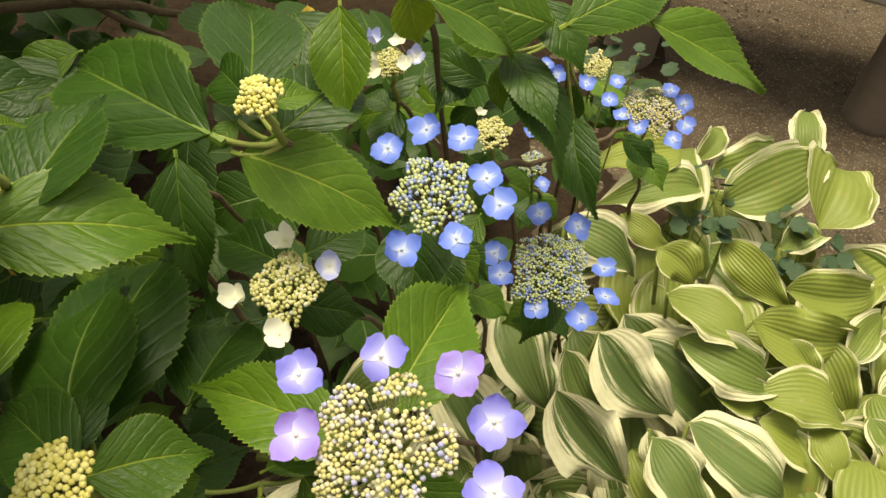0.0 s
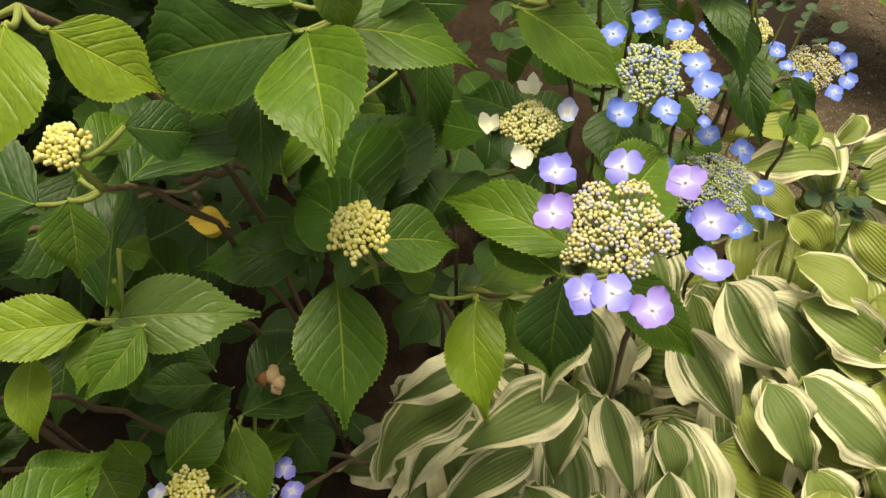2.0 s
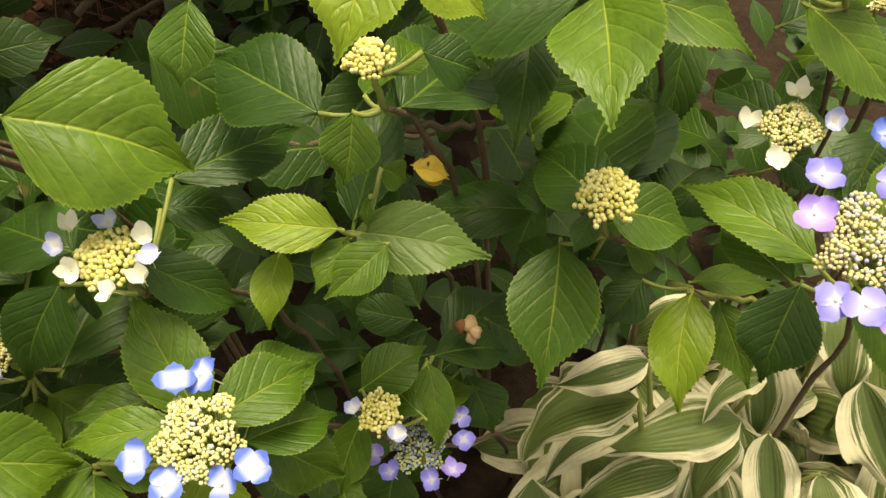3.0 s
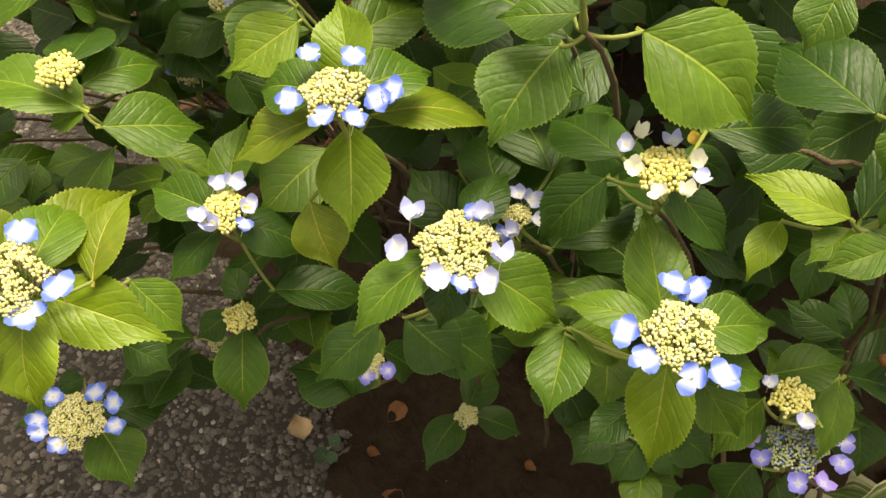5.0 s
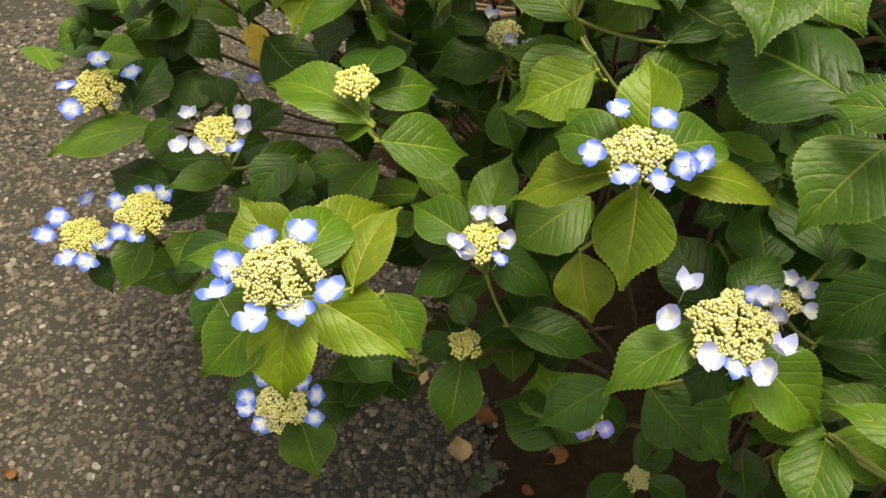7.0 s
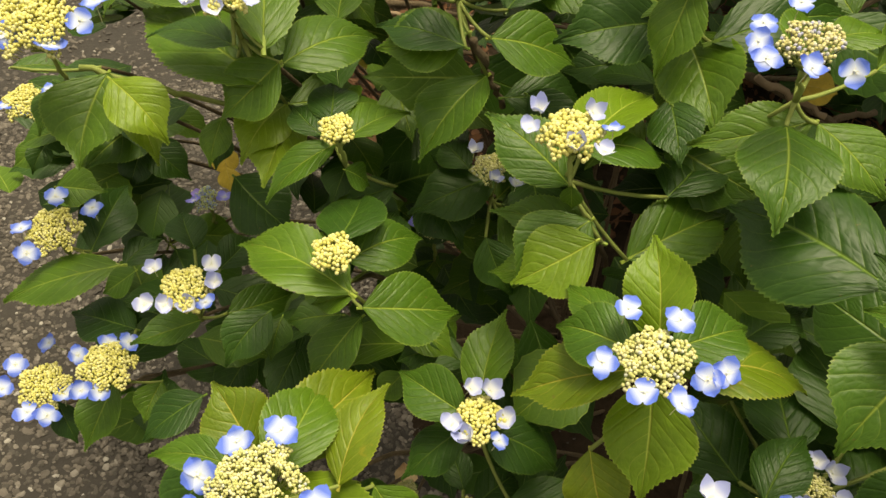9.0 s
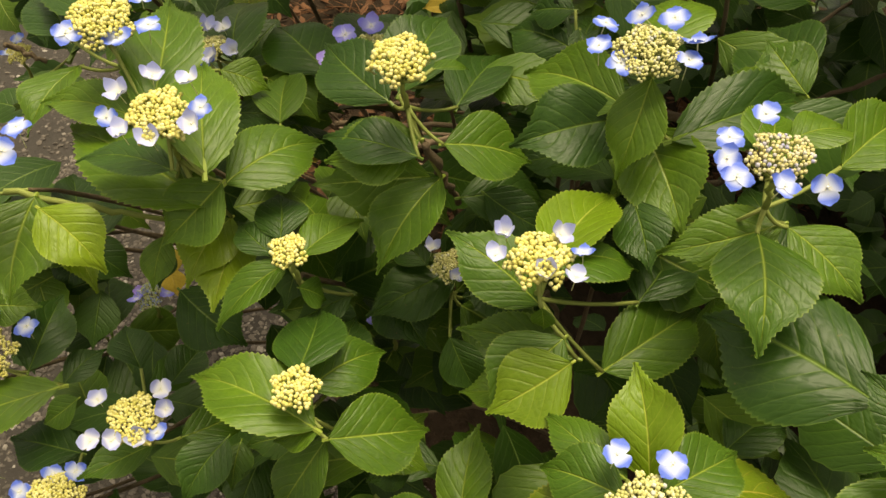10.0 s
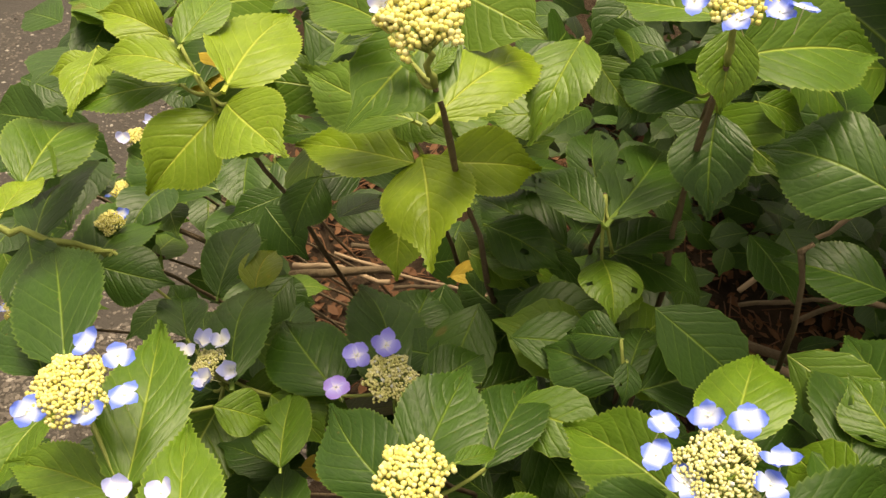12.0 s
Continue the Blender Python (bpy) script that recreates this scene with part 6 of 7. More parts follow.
shoot((-1.82, 0.25, 0.00), (-1.471, -0.216, 0.780), [
    (-1.484, -0.213, 0.790, -1.381, -0.258, 0.760, 0.67, "d"),
    (-1.469, -0.207, 0.790, -1.402, -0.157, 0.770, 0.70, "d"),
    (-1.473, -0.223, 0.790, -1.477, -0.289, 0.770, 0.70, "d"),
    (-1.484, -0.213, 0.790, -1.604, -0.224, 0.800, 0.60, "d"),
], None,
    "leafy hydrangea shoot without a flower", 60)
shoot((0.12, 0.82, 0.00), (-0.002, 0.394, 1.061), [
    (-0.003, 0.445, 1.001, -0.036, 0.459, 0.983, 0.70, "m"),
    (-0.003, 0.445, 1.001, 0.010, 0.405, 0.980, 0.70, "d"),
    (-0.003, 0.445, 1.001, 0.032, 0.426, 0.981, 0.70, "m"),
    (-0.003, 0.445, 1.001, 0.039, 0.432, 0.979, 0.70, "d"),
    (-0.014, 0.402, 1.069, -0.017, 0.330, 1.051, 0.67, "d"),
], ((-0.011, 0.363, 1.129), 0.0255, (-0.13, -0.41, 0.90), "blue", "blue", [(12, 0.0432, 0.0210), (-22, 0.0397, 0.0210), (-67, 0.0343, 0.0210), (-97, 0.0419, 0.0210), (-146, 0.0328, 0.0210), (162, 0.0403, 0.0210), (49, 0.0414, 0.0210)]),
    "flowering hydrangea shoot with blue sterile florets", 102)
shoot((0.25, 0.94, 0.00), (0.108, 0.519, 0.865), [
    (0.117, 0.566, 0.802, 0.073, 0.552, 0.779, 0.70, "m"),
    (0.117, 0.566, 0.802, 0.076, 0.555, 0.781, 0.70, "d"),
    (0.117, 0.566, 0.802, 0.079, 0.597, 0.778, 0.70, "m"),
    (0.117, 0.566, 0.802, 0.144, 0.539, 0.783, 0.70, "d"),
], ((0.095, 0.486, 0.944), 0.0368, (-0.14, -0.39, 0.91), "blue", "blue", [(15, 0.0518, 0.0232), (-25, 0.0474, 0.0232), (-84, 0.0459, 0.0232), (-112, 0.0519, 0.0232), (-144, 0.0509, 0.0232), (166, 0.0370, 0.0232), (103, 0.0438, 0.0232), (78, 0.0507, 0.0232)]),
    "flowering hydrangea shoot with blue sterile florets", 103)
shoot((0.04, 0.99, 0.00), (-0.054, 0.555, 1.049), [
    (-0.060, 0.612, 0.997, -0.019, 0.633, 0.974, 0.70, "m"),
    (-0.060, 0.612, 0.997, -0.078, 0.570, 0.974, 0.70, "d"),
    (-0.060, 0.612, 0.997, -0.103, 0.618, 0.975, 0.70, "m"),
    (-0.060, 0.612, 0.997, -0.061, 0.648, 0.979, 0.70, "d"),
], ((-0.060, 0.527, 1.105), 0.0129, (-0.10, -0.43, 0.90), "green", "cream", [(-17, 0.0176, 0.0124), (-77, 0.0203, 0.0124), (-108, 0.0144, 0.0124), (138, 0.0166, 0.0124), (49, 0.0202, 0.0124), (96, 0.0151, 0.0124)]),
    "flowering hydrangea shoot with small cream florets", 107)
shoot((0.35, 1.16, 0.00), (0.204, 0.742, 0.891), [
    (0.220, 0.798, 0.839, 0.254, 0.762, 0.814, 0.70, "m"),
    (0.220, 0.798, 0.839, 0.251, 0.827, 0.818, 0.70, "d"),
    (0.220, 0.798, 0.839, 0.216, 0.763, 0.822, 0.70, "m"),
    (0.220, 0.798, 0.839, 0.237, 0.835, 0.819, 0.70, "d"),
], ((0.192, 0.708, 0.963), 0.0304, (-0.16, -0.42, 0.89), "ripe", "blue", [(-37, 0.0323, 0.0199), (-70, 0.0358, 0.0199), (-110, 0.0388, 0.0199), (-143, 0.0400, 0.0199), (152, 0.0248, 0.0199), (77, 0.0434, 0.0199), (104, 0.0291, 0.0199)]),
    "flowering hydrangea shoot with blue sterile florets", 108)
shoot((0.15, 0.96, 0.00), (0.034, 0.530, 1.012), [
    (0.036, 0.584, 0.956, 0.079, 0.587, 0.935, 0.70, "m"),
    (0.036, 0.584, 0.956, 0.035, 0.547, 0.938, 0.70, "d"),
    (0.036, 0.584, 0.956, 0.012, 0.555, 0.937, 0.70, "m"),
    (0.036, 0.584, 0.956, 0.055, 0.618, 0.937, 0.70, "d"),
], ((0.025, 0.503, 1.070), 0.0148, (-0.13, -0.42, 0.90), "green", "cream", [(37, 0.0189, 0.0081)]),
    "flowering hydrangea shoot with small cream florets", 109)
shoot((0.29, 1.41, 0.00), (0.172, 0.978, 0.790), [
    (0.182, 1.036, 0.740, 0.187, 1.001, 0.723, 0.70, "m"),
    (0.182, 1.036, 0.740, 0.217, 1.005, 0.717, 0.70, "d"),
    (0.182, 1.036, 0.740, 0.221, 1.036, 0.721, 0.70, "m"),
    (0.182, 1.036, 0.740, 0.226, 1.021, 0.717, 0.70, "d"),
], ((0.163, 0.946, 0.856), 0.0240, (-0.13, -0.43, 0.89), "green", "blue", [(32, 0.0486, 0.0232), (97, 0.0633, 0.0232), (114, 0.0511, 0.0232), (-130, 0.0415, 0.0232), (167, 0.0311, 0.0232)]),
    "flowering hydrangea shoot with blue sterile florets", 110)
shoot((0.21, 1.13, 0.00), (0.091, 0.703, 0.841), [
    (0.098, 0.756, 0.784, 0.113, 0.788, 0.767, 0.70, "m"),
    (0.098, 0.756, 0.784, 0.087, 0.712, 0.761, 0.70, "d"),
    (0.098, 0.756, 0.784, 0.135, 0.736, 0.763, 0.70, "m"),
    (0.098, 0.756, 0.784, 0.101, 0.714, 0.763, 0.70, "d"),
], ((0.083, 0.677, 0.900), 0.0150, (-0.12, -0.41, 0.90), "blue", "blue", [(-156, 0.0277, 0.0174), (147, 0.0335, 0.0174), (9, 0.0370, 0.0174)]),
    "flowering hydrangea shoot with blue sterile florets", 111)
shoot((-1.07, 0.25, 0.00), (-0.736, -0.252, 0.462), [
    (-0.773, -0.241, 0.391, -0.798, -0.273, 0.371, 0.70, "m"),
    (-0.773, -0.241, 0.391, -0.741, -0.261, 0.373, 0.70, "d"),
    (-0.773, -0.241, 0.391, -0.812, -0.232, 0.371, 0.70, "m"),
    (-0.773, -0.241, 0.391, -0.775, -0.280, 0.372, 0.70, "d"),
    (-0.767, -0.301, 0.468, -0.714, -0.286, 0.450, 0.95, "d"),
], ((-0.728, -0.262, 0.524), 0.0135, (0.12, -0.15, 0.98), "green", "white", []),
    "hydrangea shoot topped by a tight yellow bud dome", 130)
shoot((-2.28, 0.25, 0.00), (-1.926, -0.329, 0.737), [
    (-1.986, -0.329, 0.689, -1.948, -0.296, 0.664, 0.70, "m"),
    (-1.986, -0.329, 0.689, -1.946, -0.334, 0.669, 0.70, "d"),
    (-1.986, -0.329, 0.689, -1.973, -0.284, 0.665, 0.70, "m"),
    (-1.986, -0.329, 0.689, -2.018, -0.304, 0.668, 0.70, "d"),
], ((-1.897, -0.337, 0.800), 0.0196, (0.41, -0.11, 0.91), "yellow", "white", [(-176, 0.0224, 0.0222), (29, 0.0340, 0.0222)]),
    "flowering hydrangea shoot with white sterile florets", 147)
shoot((-2.12, 0.25, 0.00), (-1.775, -0.374, 0.739), [
    (-1.833, -0.376, 0.688, -1.785, -0.371, 0.664, 0.70, "m"),
    (-1.833, -0.376, 0.688, -1.871, -0.384, 0.669, 0.70, "d"),
    (-1.833, -0.376, 0.688, -1.843, -0.337, 0.668, 0.70, "m"),
    (-1.833, -0.376, 0.688, -1.864, -0.403, 0.667, 0.70, "d"),
], ((-1.749, -0.381, 0.800), 0.0161, (0.39, -0.10, 0.91), "yellow", "whiteblue", [(-175, 0.0134, 0.0203), (133, 0.0212, 0.0203)]),
    "flowering hydrangea shoot with blue-rimmed white florets", 148)
shoot((-1.97, 0.25, 0.00), (-1.621, -0.390, 0.786), [
    (-1.677, -0.393, 0.732, -1.689, -0.356, 0.713, 0.70, "m"),
    (-1.677, -0.393, 0.732, -1.656, -0.350, 0.708, 0.70, "d"),
    (-1.677, -0.393, 0.732, -1.659, -0.353, 0.711, 0.70, "m"),
    (-1.677, -0.393, 0.732, -1.688, -0.356, 0.713, 0.70, "d"),
], ((-1.595, -0.397, 0.850), 0.0199, (0.38, -0.11, 0.92), "yellow", "whiteblue", [(27, 0.0195, 0.0181)]),
    "flowering hydrangea shoot with blue-rimmed white florets", 149)
shoot((-1.82, 0.25, 0.00), (-1.476, -0.514, 0.788), [
    (-1.529, -0.524, 0.731, -1.564, -0.505, 0.711, 0.70, "m"),
    (-1.529, -0.524, 0.731, -1.568, -0.507, 0.710, 0.70, "d"),
    (-1.529, -0.524, 0.731, -1.578, -0.527, 0.706, 0.70, "m"),
    (-1.529, -0.524, 0.731, -1.573, -0.539, 0.708, 0.70, "d"),
    (-1.480, -0.458, 0.818, -1.686, -0.311, 0.800, 0.41, "d"),
], ((-1.453, -0.519, 0.850), 0.0169, (0.35, -0.07, 0.93), "yellow", "whiteblue", [(180, 0.0131, 0.0174), (83, 0.0199, 0.0174)]),
    "flowering hydrangea shoot with blue-rimmed white florets", 154)
shoot((-1.33, 0.25, 0.00), (-0.990, -0.540, 0.988), [
    (-1.049, -0.549, 0.939, -1.087, -0.548, 0.920, 0.70, "m"),
    (-1.049, -0.549, 0.939, -1.090, -0.551, 0.919, 0.70, "d"),
    (-1.049, -0.549, 0.939, -1.013, -0.584, 0.914, 0.70, "m"),
    (-1.049, -0.549, 0.939, -1.023, -0.511, 0.916, 0.70, "d"),
], ((-0.966, -0.548, 1.070), 0.0357, (0.28, -0.09, 0.96), "yellow", "whiteblue", [(-18, 0.0388, 0.0222), (9, 0.0515, 0.0222), (-71, 0.0295, 0.0222), (-149, 0.0249, 0.0222)]),
    "flowering hydrangea shoot with blue-rimmed white florets", 150)
shoot((-1.51, 0.25, 0.00), (-1.176, -0.609, 0.779), [
    (-1.231, -0.620, 0.725, -1.247, -0.652, 0.708, 0.70, "m"),
    (-1.231, -0.620, 0.725, -1.268, -0.645, 0.703, 0.70, "d"),
    (-1.231, -0.620, 0.725, -1.221, -0.669, 0.701, 0.70, "m"),
    (-1.231, -0.620, 0.725, -1.197, -0.643, 0.705, 0.70, "d"),
], ((-1.154, -0.613, 0.850), 0.0246, (0.29, -0.05, 0.96), "yellow", "whiteblue", [(17, 0.0297, 0.0174), (-95, 0.0116, 0.0174), (-177, 0.0213, 0.0174)]),
    "flowering hydrangea shoot with blue-rimmed white florets", 151)
shoot((-1.50, 0.25, 0.00), (-1.146, -0.427, 0.614), [
    (-1.196, -0.427, 0.553, -1.180, -0.459, 0.535, 0.70, "m"),
    (-1.196, -0.427, 0.553, -1.239, -0.416, 0.531, 0.70, "d"),
    (-1.196, -0.427, 0.553, -1.232, -0.452, 0.531, 0.70, "m"),
    (-1.196, -0.427, 0.553, -1.179, -0.473, 0.528, 0.70, "d"),
], ((-1.128, -0.434, 0.680), 0.0189, (0.25, -0.10, 0.96), "blue", "violet", [(-172, 0.0155, 0.0187), (-15, 0.0245, 0.0187), (134, 0.0137, 0.0187)]),
    "flowering hydrangea shoot with violet-blue sterile florets", 152)
shoot((-1.21, 0.25, 0.00), (-0.879, -0.200, 0.780), [
    (-0.923, -0.181, 0.717, -0.899, -0.217, 0.696, 0.70, "m"),
    (-0.923, -0.181, 0.717, -0.935, -0.220, 0.697, 0.70, "d"),
    (-0.923, -0.181, 0.717, -0.886, -0.159, 0.696, 0.70, "m"),
    (-0.923, -0.181, 0.717, -0.958, -0.199, 0.698, 0.70, "d"),
], ((-0.867, -0.212, 0.840), 0.0121, (0.19, -0.20, 0.96), "green", "violet", [(147, 0.0157, 0.0187), (-40, 0.0143, 0.0187)]),
    "flowering hydrangea shoot with violet-blue sterile florets", 153)

shoot((-1.22, 0.34, 0.00), (-0.895, -0.349, 0.975), [
    (-0.895, -0.349, 0.995, -0.828, -0.390, 0.977, 0.66, "l"),
], None,
    "leafy hydrangea shoot without a flower", 200)

# ---- hostas ----
hosta((0.06, 0.50, 0.00), [
    (-0.073, 0.347, 0.680, -0.161, 0.262, 0.580, 0.550),
    (-0.084, 0.371, 0.720, -0.164, 0.309, 0.680, 0.500),
    (0.044, 0.434, 0.620, -0.080, 0.336, 0.560, 0.450),
    (0.057, 0.439, 0.580, 0.051, 0.367, 0.500, 0.320),
    (0.011, 0.379, 0.550, -0.081, 0.298, 0.480, 0.500),
    (0.082, 0.454, 0.600, 0.154, 0.382, 0.500, 0.320),
    (0.168, 0.481, 0.540, 0.212, 0.419, 0.470, 0.420),
    (0.040, 0.464, 0.680, 0.001, 0.394, 0.640, 0.420),
    (-0.061, 0.391, 0.560, -0.126, 0.291, 0.500, 0.420),
], 0)
hosta((0.22, 0.72, 0.00), [
    (0.089, 0.683, 0.660, 0.176, 0.588, 0.560, 0.550),
    (0.166, 0.843, 0.660, 0.294, 0.821, 0.600, 0.620),
    (0.225, 0.702, 0.600, 0.350, 0.631, 0.530, 0.720),
    (0.168, 0.602, 0.600, 0.283, 0.533, 0.500, 0.620),
    (0.183, 0.681, 0.580, 0.262, 0.619, 0.500, 0.500),
], 1)
hosta((0.42, 0.82, 0.00), [
    (0.325, 0.791, 0.600, 0.480, 0.745, 0.540, 0.520),
    (0.386, 0.967, 0.580, 0.414, 1.172, 0.580, 0.420),
    (0.391, 1.012, 0.620, 0.213, 0.946, 0.620, 0.450),
    (0.350, 1.042, 0.660, 0.194, 0.985, 0.640, 0.500),
    (0.468, 0.805, 0.550, 0.680, 0.858, 0.500, 0.420),
    (0.436, 0.943, 0.570, 0.552, 0.864, 0.520, 0.520),
    (0.312, 0.859, 0.620, 0.377, 0.827, 0.580, 0.900),
    (0.460, 0.681, 0.540, 0.640, 0.676, 0.480, 0.520),
    (0.530, 0.799, 0.530, 0.581, 0.748, 0.480, 0.600),
    (0.345, 0.737, 0.570, 0.521, 0.722, 0.520, 0.420),
    (0.393, 0.679, 0.540, 0.515, 0.720, 0.510, 0.420),
], 2)
hosta((0.42, 0.82, 0.00), [
    (0.260, 0.920, 0.620, 0.349, 0.904, 0.580, 0.500),
], 13)
hosta((0.60, 0.95, 0.00), [
    (0.443, 1.022, 0.580, 0.650, 1.196, 0.580, 0.500),
    (0.623, 1.042, 0.540, 0.718, 1.244, 0.540, 0.850),
    (0.638, 1.210, 0.540, 0.653, 1.356, 0.580, 0.500),
    (0.440, 1.114, 0.560, 0.607, 1.244, 0.560, 0.420),
    (0.412, 1.125, 0.580, 0.444, 1.220, 0.600, 0.500),
    (0.532, 0.881, 0.550, 0.724, 0.951, 0.520, 0.500),
    (0.545, 0.980, 0.540, 0.646, 1.036, 0.530, 0.600),
    (0.620, 0.860, 0.500, 0.720, 0.830, 0.460, 0.600),
], 3)
hosta((0.62, 0.66, 0.00), [
    (0.642, 0.699, 0.500, 0.679, 0.603, 0.440, 0.600),
    (0.552, 0.678, 0.510, 0.602, 0.587, 0.460, 0.420),
    (0.632, 0.797, 0.500, 0.719, 0.901, 0.500, 0.500),
], 4)
hosta((0.36, 0.52, 0.00), [
    (0.359, 0.621, 0.540, 0.535, 0.572, 0.470, 0.620),
    (0.304, 0.602, 0.540, 0.358, 0.535, 0.480, 0.500),
    (0.301, 0.577, 0.560, 0.399, 0.507, 0.480, 0.600),
], 5)
hosta((0.80, 0.80, 0.00), [], 6)
hosta((0.16, 0.36, 0.00), [], 7)
hosta((0.50, 0.38, 0.00), [], 8)
hosta((0.78, 0.56, 0.00), [], 9)

# ---- withered leaves, dead parts and stems ----
withered_leaf((-0.352, 0.277, 0.930), (-0.319, 0.291, 0.920), 0.80, "o")
withered_leaf((-0.365, 0.433, 0.960), (-0.342, 0.387, 0.930), 0.45, "o")
withered_leaf((-0.347, 0.274, 0.930), (-0.322, 0.296, 0.920), 0.80, "o")
withered_leaf((-1.093, -0.410, 0.800), (-1.052, -0.405, 0.780), 0.70, "o")
withered_leaf((-1.055, -0.407, 0.800), (-1.028, -0.405, 0.780), 0.80, "o")
withered_leaf((-1.075, -0.322, 0.880), (-1.058, -0.322, 0.860), 0.70, "o")
withered_leaf((-1.186, -0.056, 1.000), (-1.173, -0.002, 1.000), 0.50, "o")
withered_leaf((-1.110, 0.471, 0.750), (-1.086, 0.537, 0.740), 0.80, "o")
withered_leaf((-0.490, 0.157, 0.950), (-0.476, 0.154, 0.940), 0.80, "o")
withered_leaf((-0.501, 0.172, 0.950), (-0.489, 0.193, 0.940), 0.70, "o")
withered_leaf((-0.310, 0.375, 1.000), (-0.301, 0.366, 0.980), 0.50, "o")
withered_leaf((-0.176, 0.758, 1.000), (-0.170, 0.743, 0.980), 0.90, "o")
withered_leaf((-1.036, -0.261, 0.950), (-1.034, -0.234, 0.930), 0.80, "o")
withered_leaf((-0.758, -0.367, 0.500), (-0.741, -0.286, 0.500), 0.40, "y")
dead_flower((-0.222, 0.159, 0.925))
loose_stem((-0.105, 0.270, 0.950), (-0.028, 0.276, 0.970), 0.0030, STEM, 0.000)
loose_stem((0.019, 0.506, 1.030), (0.176, 0.697, 0.950), 0.0028, WOOD, -0.010)
loose_stem((-1.279, -0.487, 1.100), (-1.249, -0.387, 1.060), 0.0034, STEM, 0.005)
loose_stem((-0.996, -0.527, 1.000), (-0.939, -0.397, 0.980), 0.0030, STEM, 0.000)
loose_stem((-1.261, -0.514, 0.980), (-1.249, -0.478, 0.960), 0.0030, WOOD, 0.000)
loose_stem((-0.718, 1.023, 0.750), (-0.413, 1.080, 0.750), 0.0080, WOOD, 0.020)
loose_stem((-0.607, 1.031, 0.800), (-0.475, 1.088, 0.700), 0.0060, WOOD, 0.000)
loose_stem((-0.847, -0.203, 1.090), (-0.862, -0.157, 1.000), 0.0035, WOOD, 0.000)
loose_stem((-0.920, -0.014, 0.900), (-0.916, 0.117, 0.920), 0.0060, WOOD, 0.010)
loose_stem((-0.968, -0.017, 0.900), (-0.940, 0.083, 0.850), 0.0040, WOOD, 0.000)
loose_stem((-0.979, 0.109, 0.900), (-0.958, 0.160, 0.900), 0.0040, CANE, 0.000)
loose_stem((-0.462, 0.121, 1.000), (-0.349, 0.306, 0.950), 0.0030, WOOD, 0.000)
loose_stem((-0.349, 0.292, 0.950), (-0.342, 0.287, 0.930), 0.0030, WOOD, 0.000)
loose_stem((-0.398, 0.344, 0.900), (-0.322, 0.387, 0.920), 0.0040, WOOD, 0.000)
loose_stem((-1.693, -0.204, 0.600), (-1.642, 0.052, 0.600), 0.0090, WOOD, 0.010)
loose_stem((-1.828, -0.095, 0.500), (-1.669, 0.051, 0.550), 0.0060, CANE, 0.010)
loose_stem((-1.273, 0.387, 0.700), (-1.140, 0.655, 0.600), 0.0080, WOOD, 0.020)
loose_stem((-1.197, 0.583, 0.550), (-1.170, 0.758, 0.600), 0.0070, WOOD, 0.010)
loose_stem((-1.140, 0.415, 0.750), (-1.080, 0.529, 0.700), 0.0060, CANE, 0.000)
for k in range(9):
    side = random.Random(k + 70)
    x, y, z = side.uniform(-2.0, -1.7), side.uniform(-0.05, 0.15), side.uniform(0.25, 0.60)
    loose_stem((x, y, z), (x + side.uniform(0.05, 0.35), y + side.uniform(0.30, 0.55), z + side.uniform(-0.12, 0.12)), side.uniform(0.003, 0.008), CANE if k % 3 else WOOD, side.uniform(-0.02, 0.03))
for k in range(6):
    side = random.Random(k + 90)
    x, y, z = side.uniform(-1.55, -1.30), side.uniform(0.75, 1.0), side.uniform(0.20, 0.55)
    loose_stem((x, y, z), (x + side.uniform(-0.1, 0.3), y + side.uniform(0.20, 0.45), z + side.uniform(-0.15, 0.25)), side.uniform(0.003, 0.007), CANE if k % 2 else WOOD, side.uniform(-0.02, 0.03))
bare_cane([(-0.910, 0.108, 1.220), (-0.910, 0.099, 1.215), (-0.918, 0.126, 1.170), (-0.922, 0.146, 1.110), (-0.950, 0.192, 1.000)])
dry_leaf((-0.810, -0.121, 0.012), 0)
dry_leaf((-0.863, -0.052, 0.012), 1)
dry_leaf((-0.703, -0.020, 0.012), 2)
dry_leaf((-0.543, 0.231, 0.012), 2)
dry_leaf((-0.610, -0.029, 0.012), 3)
dry_leaf((-0.754, 0.054, 0.012), 1)
dry_leaf((-0.981, -0.161, 0.012), 0)
dry_leaf((-0.941, -0.910, 0.012), 2)
dry_leaf((-0.864, -0.051, 0.012), 1)
seedling((-0.745, -0.107, 0.000))
weed((0.368, 0.937, 0.600), 1215)
weed((0.411, 0.965, 0.600), 1260)
weed((0.554, 1.018, 0.570), 1395)
weed((0.615, 0.981, 0.540), 1455)
weed((0.434, 1.043, 0.600), 1275)
weed((0.149, 0.756, 1.000), 1090)
weed((0.173, 0.757, 1.000), 1130)
weed((0.536, 0.950, 0.550), 1380)


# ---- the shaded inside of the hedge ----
# points along the camera's way, used to keep filler leaves off its sight lines
CAMERA_SPOTS = [Vector(p) for p in ((0.0, 0.0, 1.47), (-0.10, -0.22, 1.46), (-0.15, -0.45, 1.45), (-0.35, -0.43, 1.49), (-0.55, -0.34, 1.57))]


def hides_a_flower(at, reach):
    """Whether a leaf there would hide a flower head or a hosta leaf from one of the camera's spots."""
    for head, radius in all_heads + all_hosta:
        for p in CAMERA_SPOTS:
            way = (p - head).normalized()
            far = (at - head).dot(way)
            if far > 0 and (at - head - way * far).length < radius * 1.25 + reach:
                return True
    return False


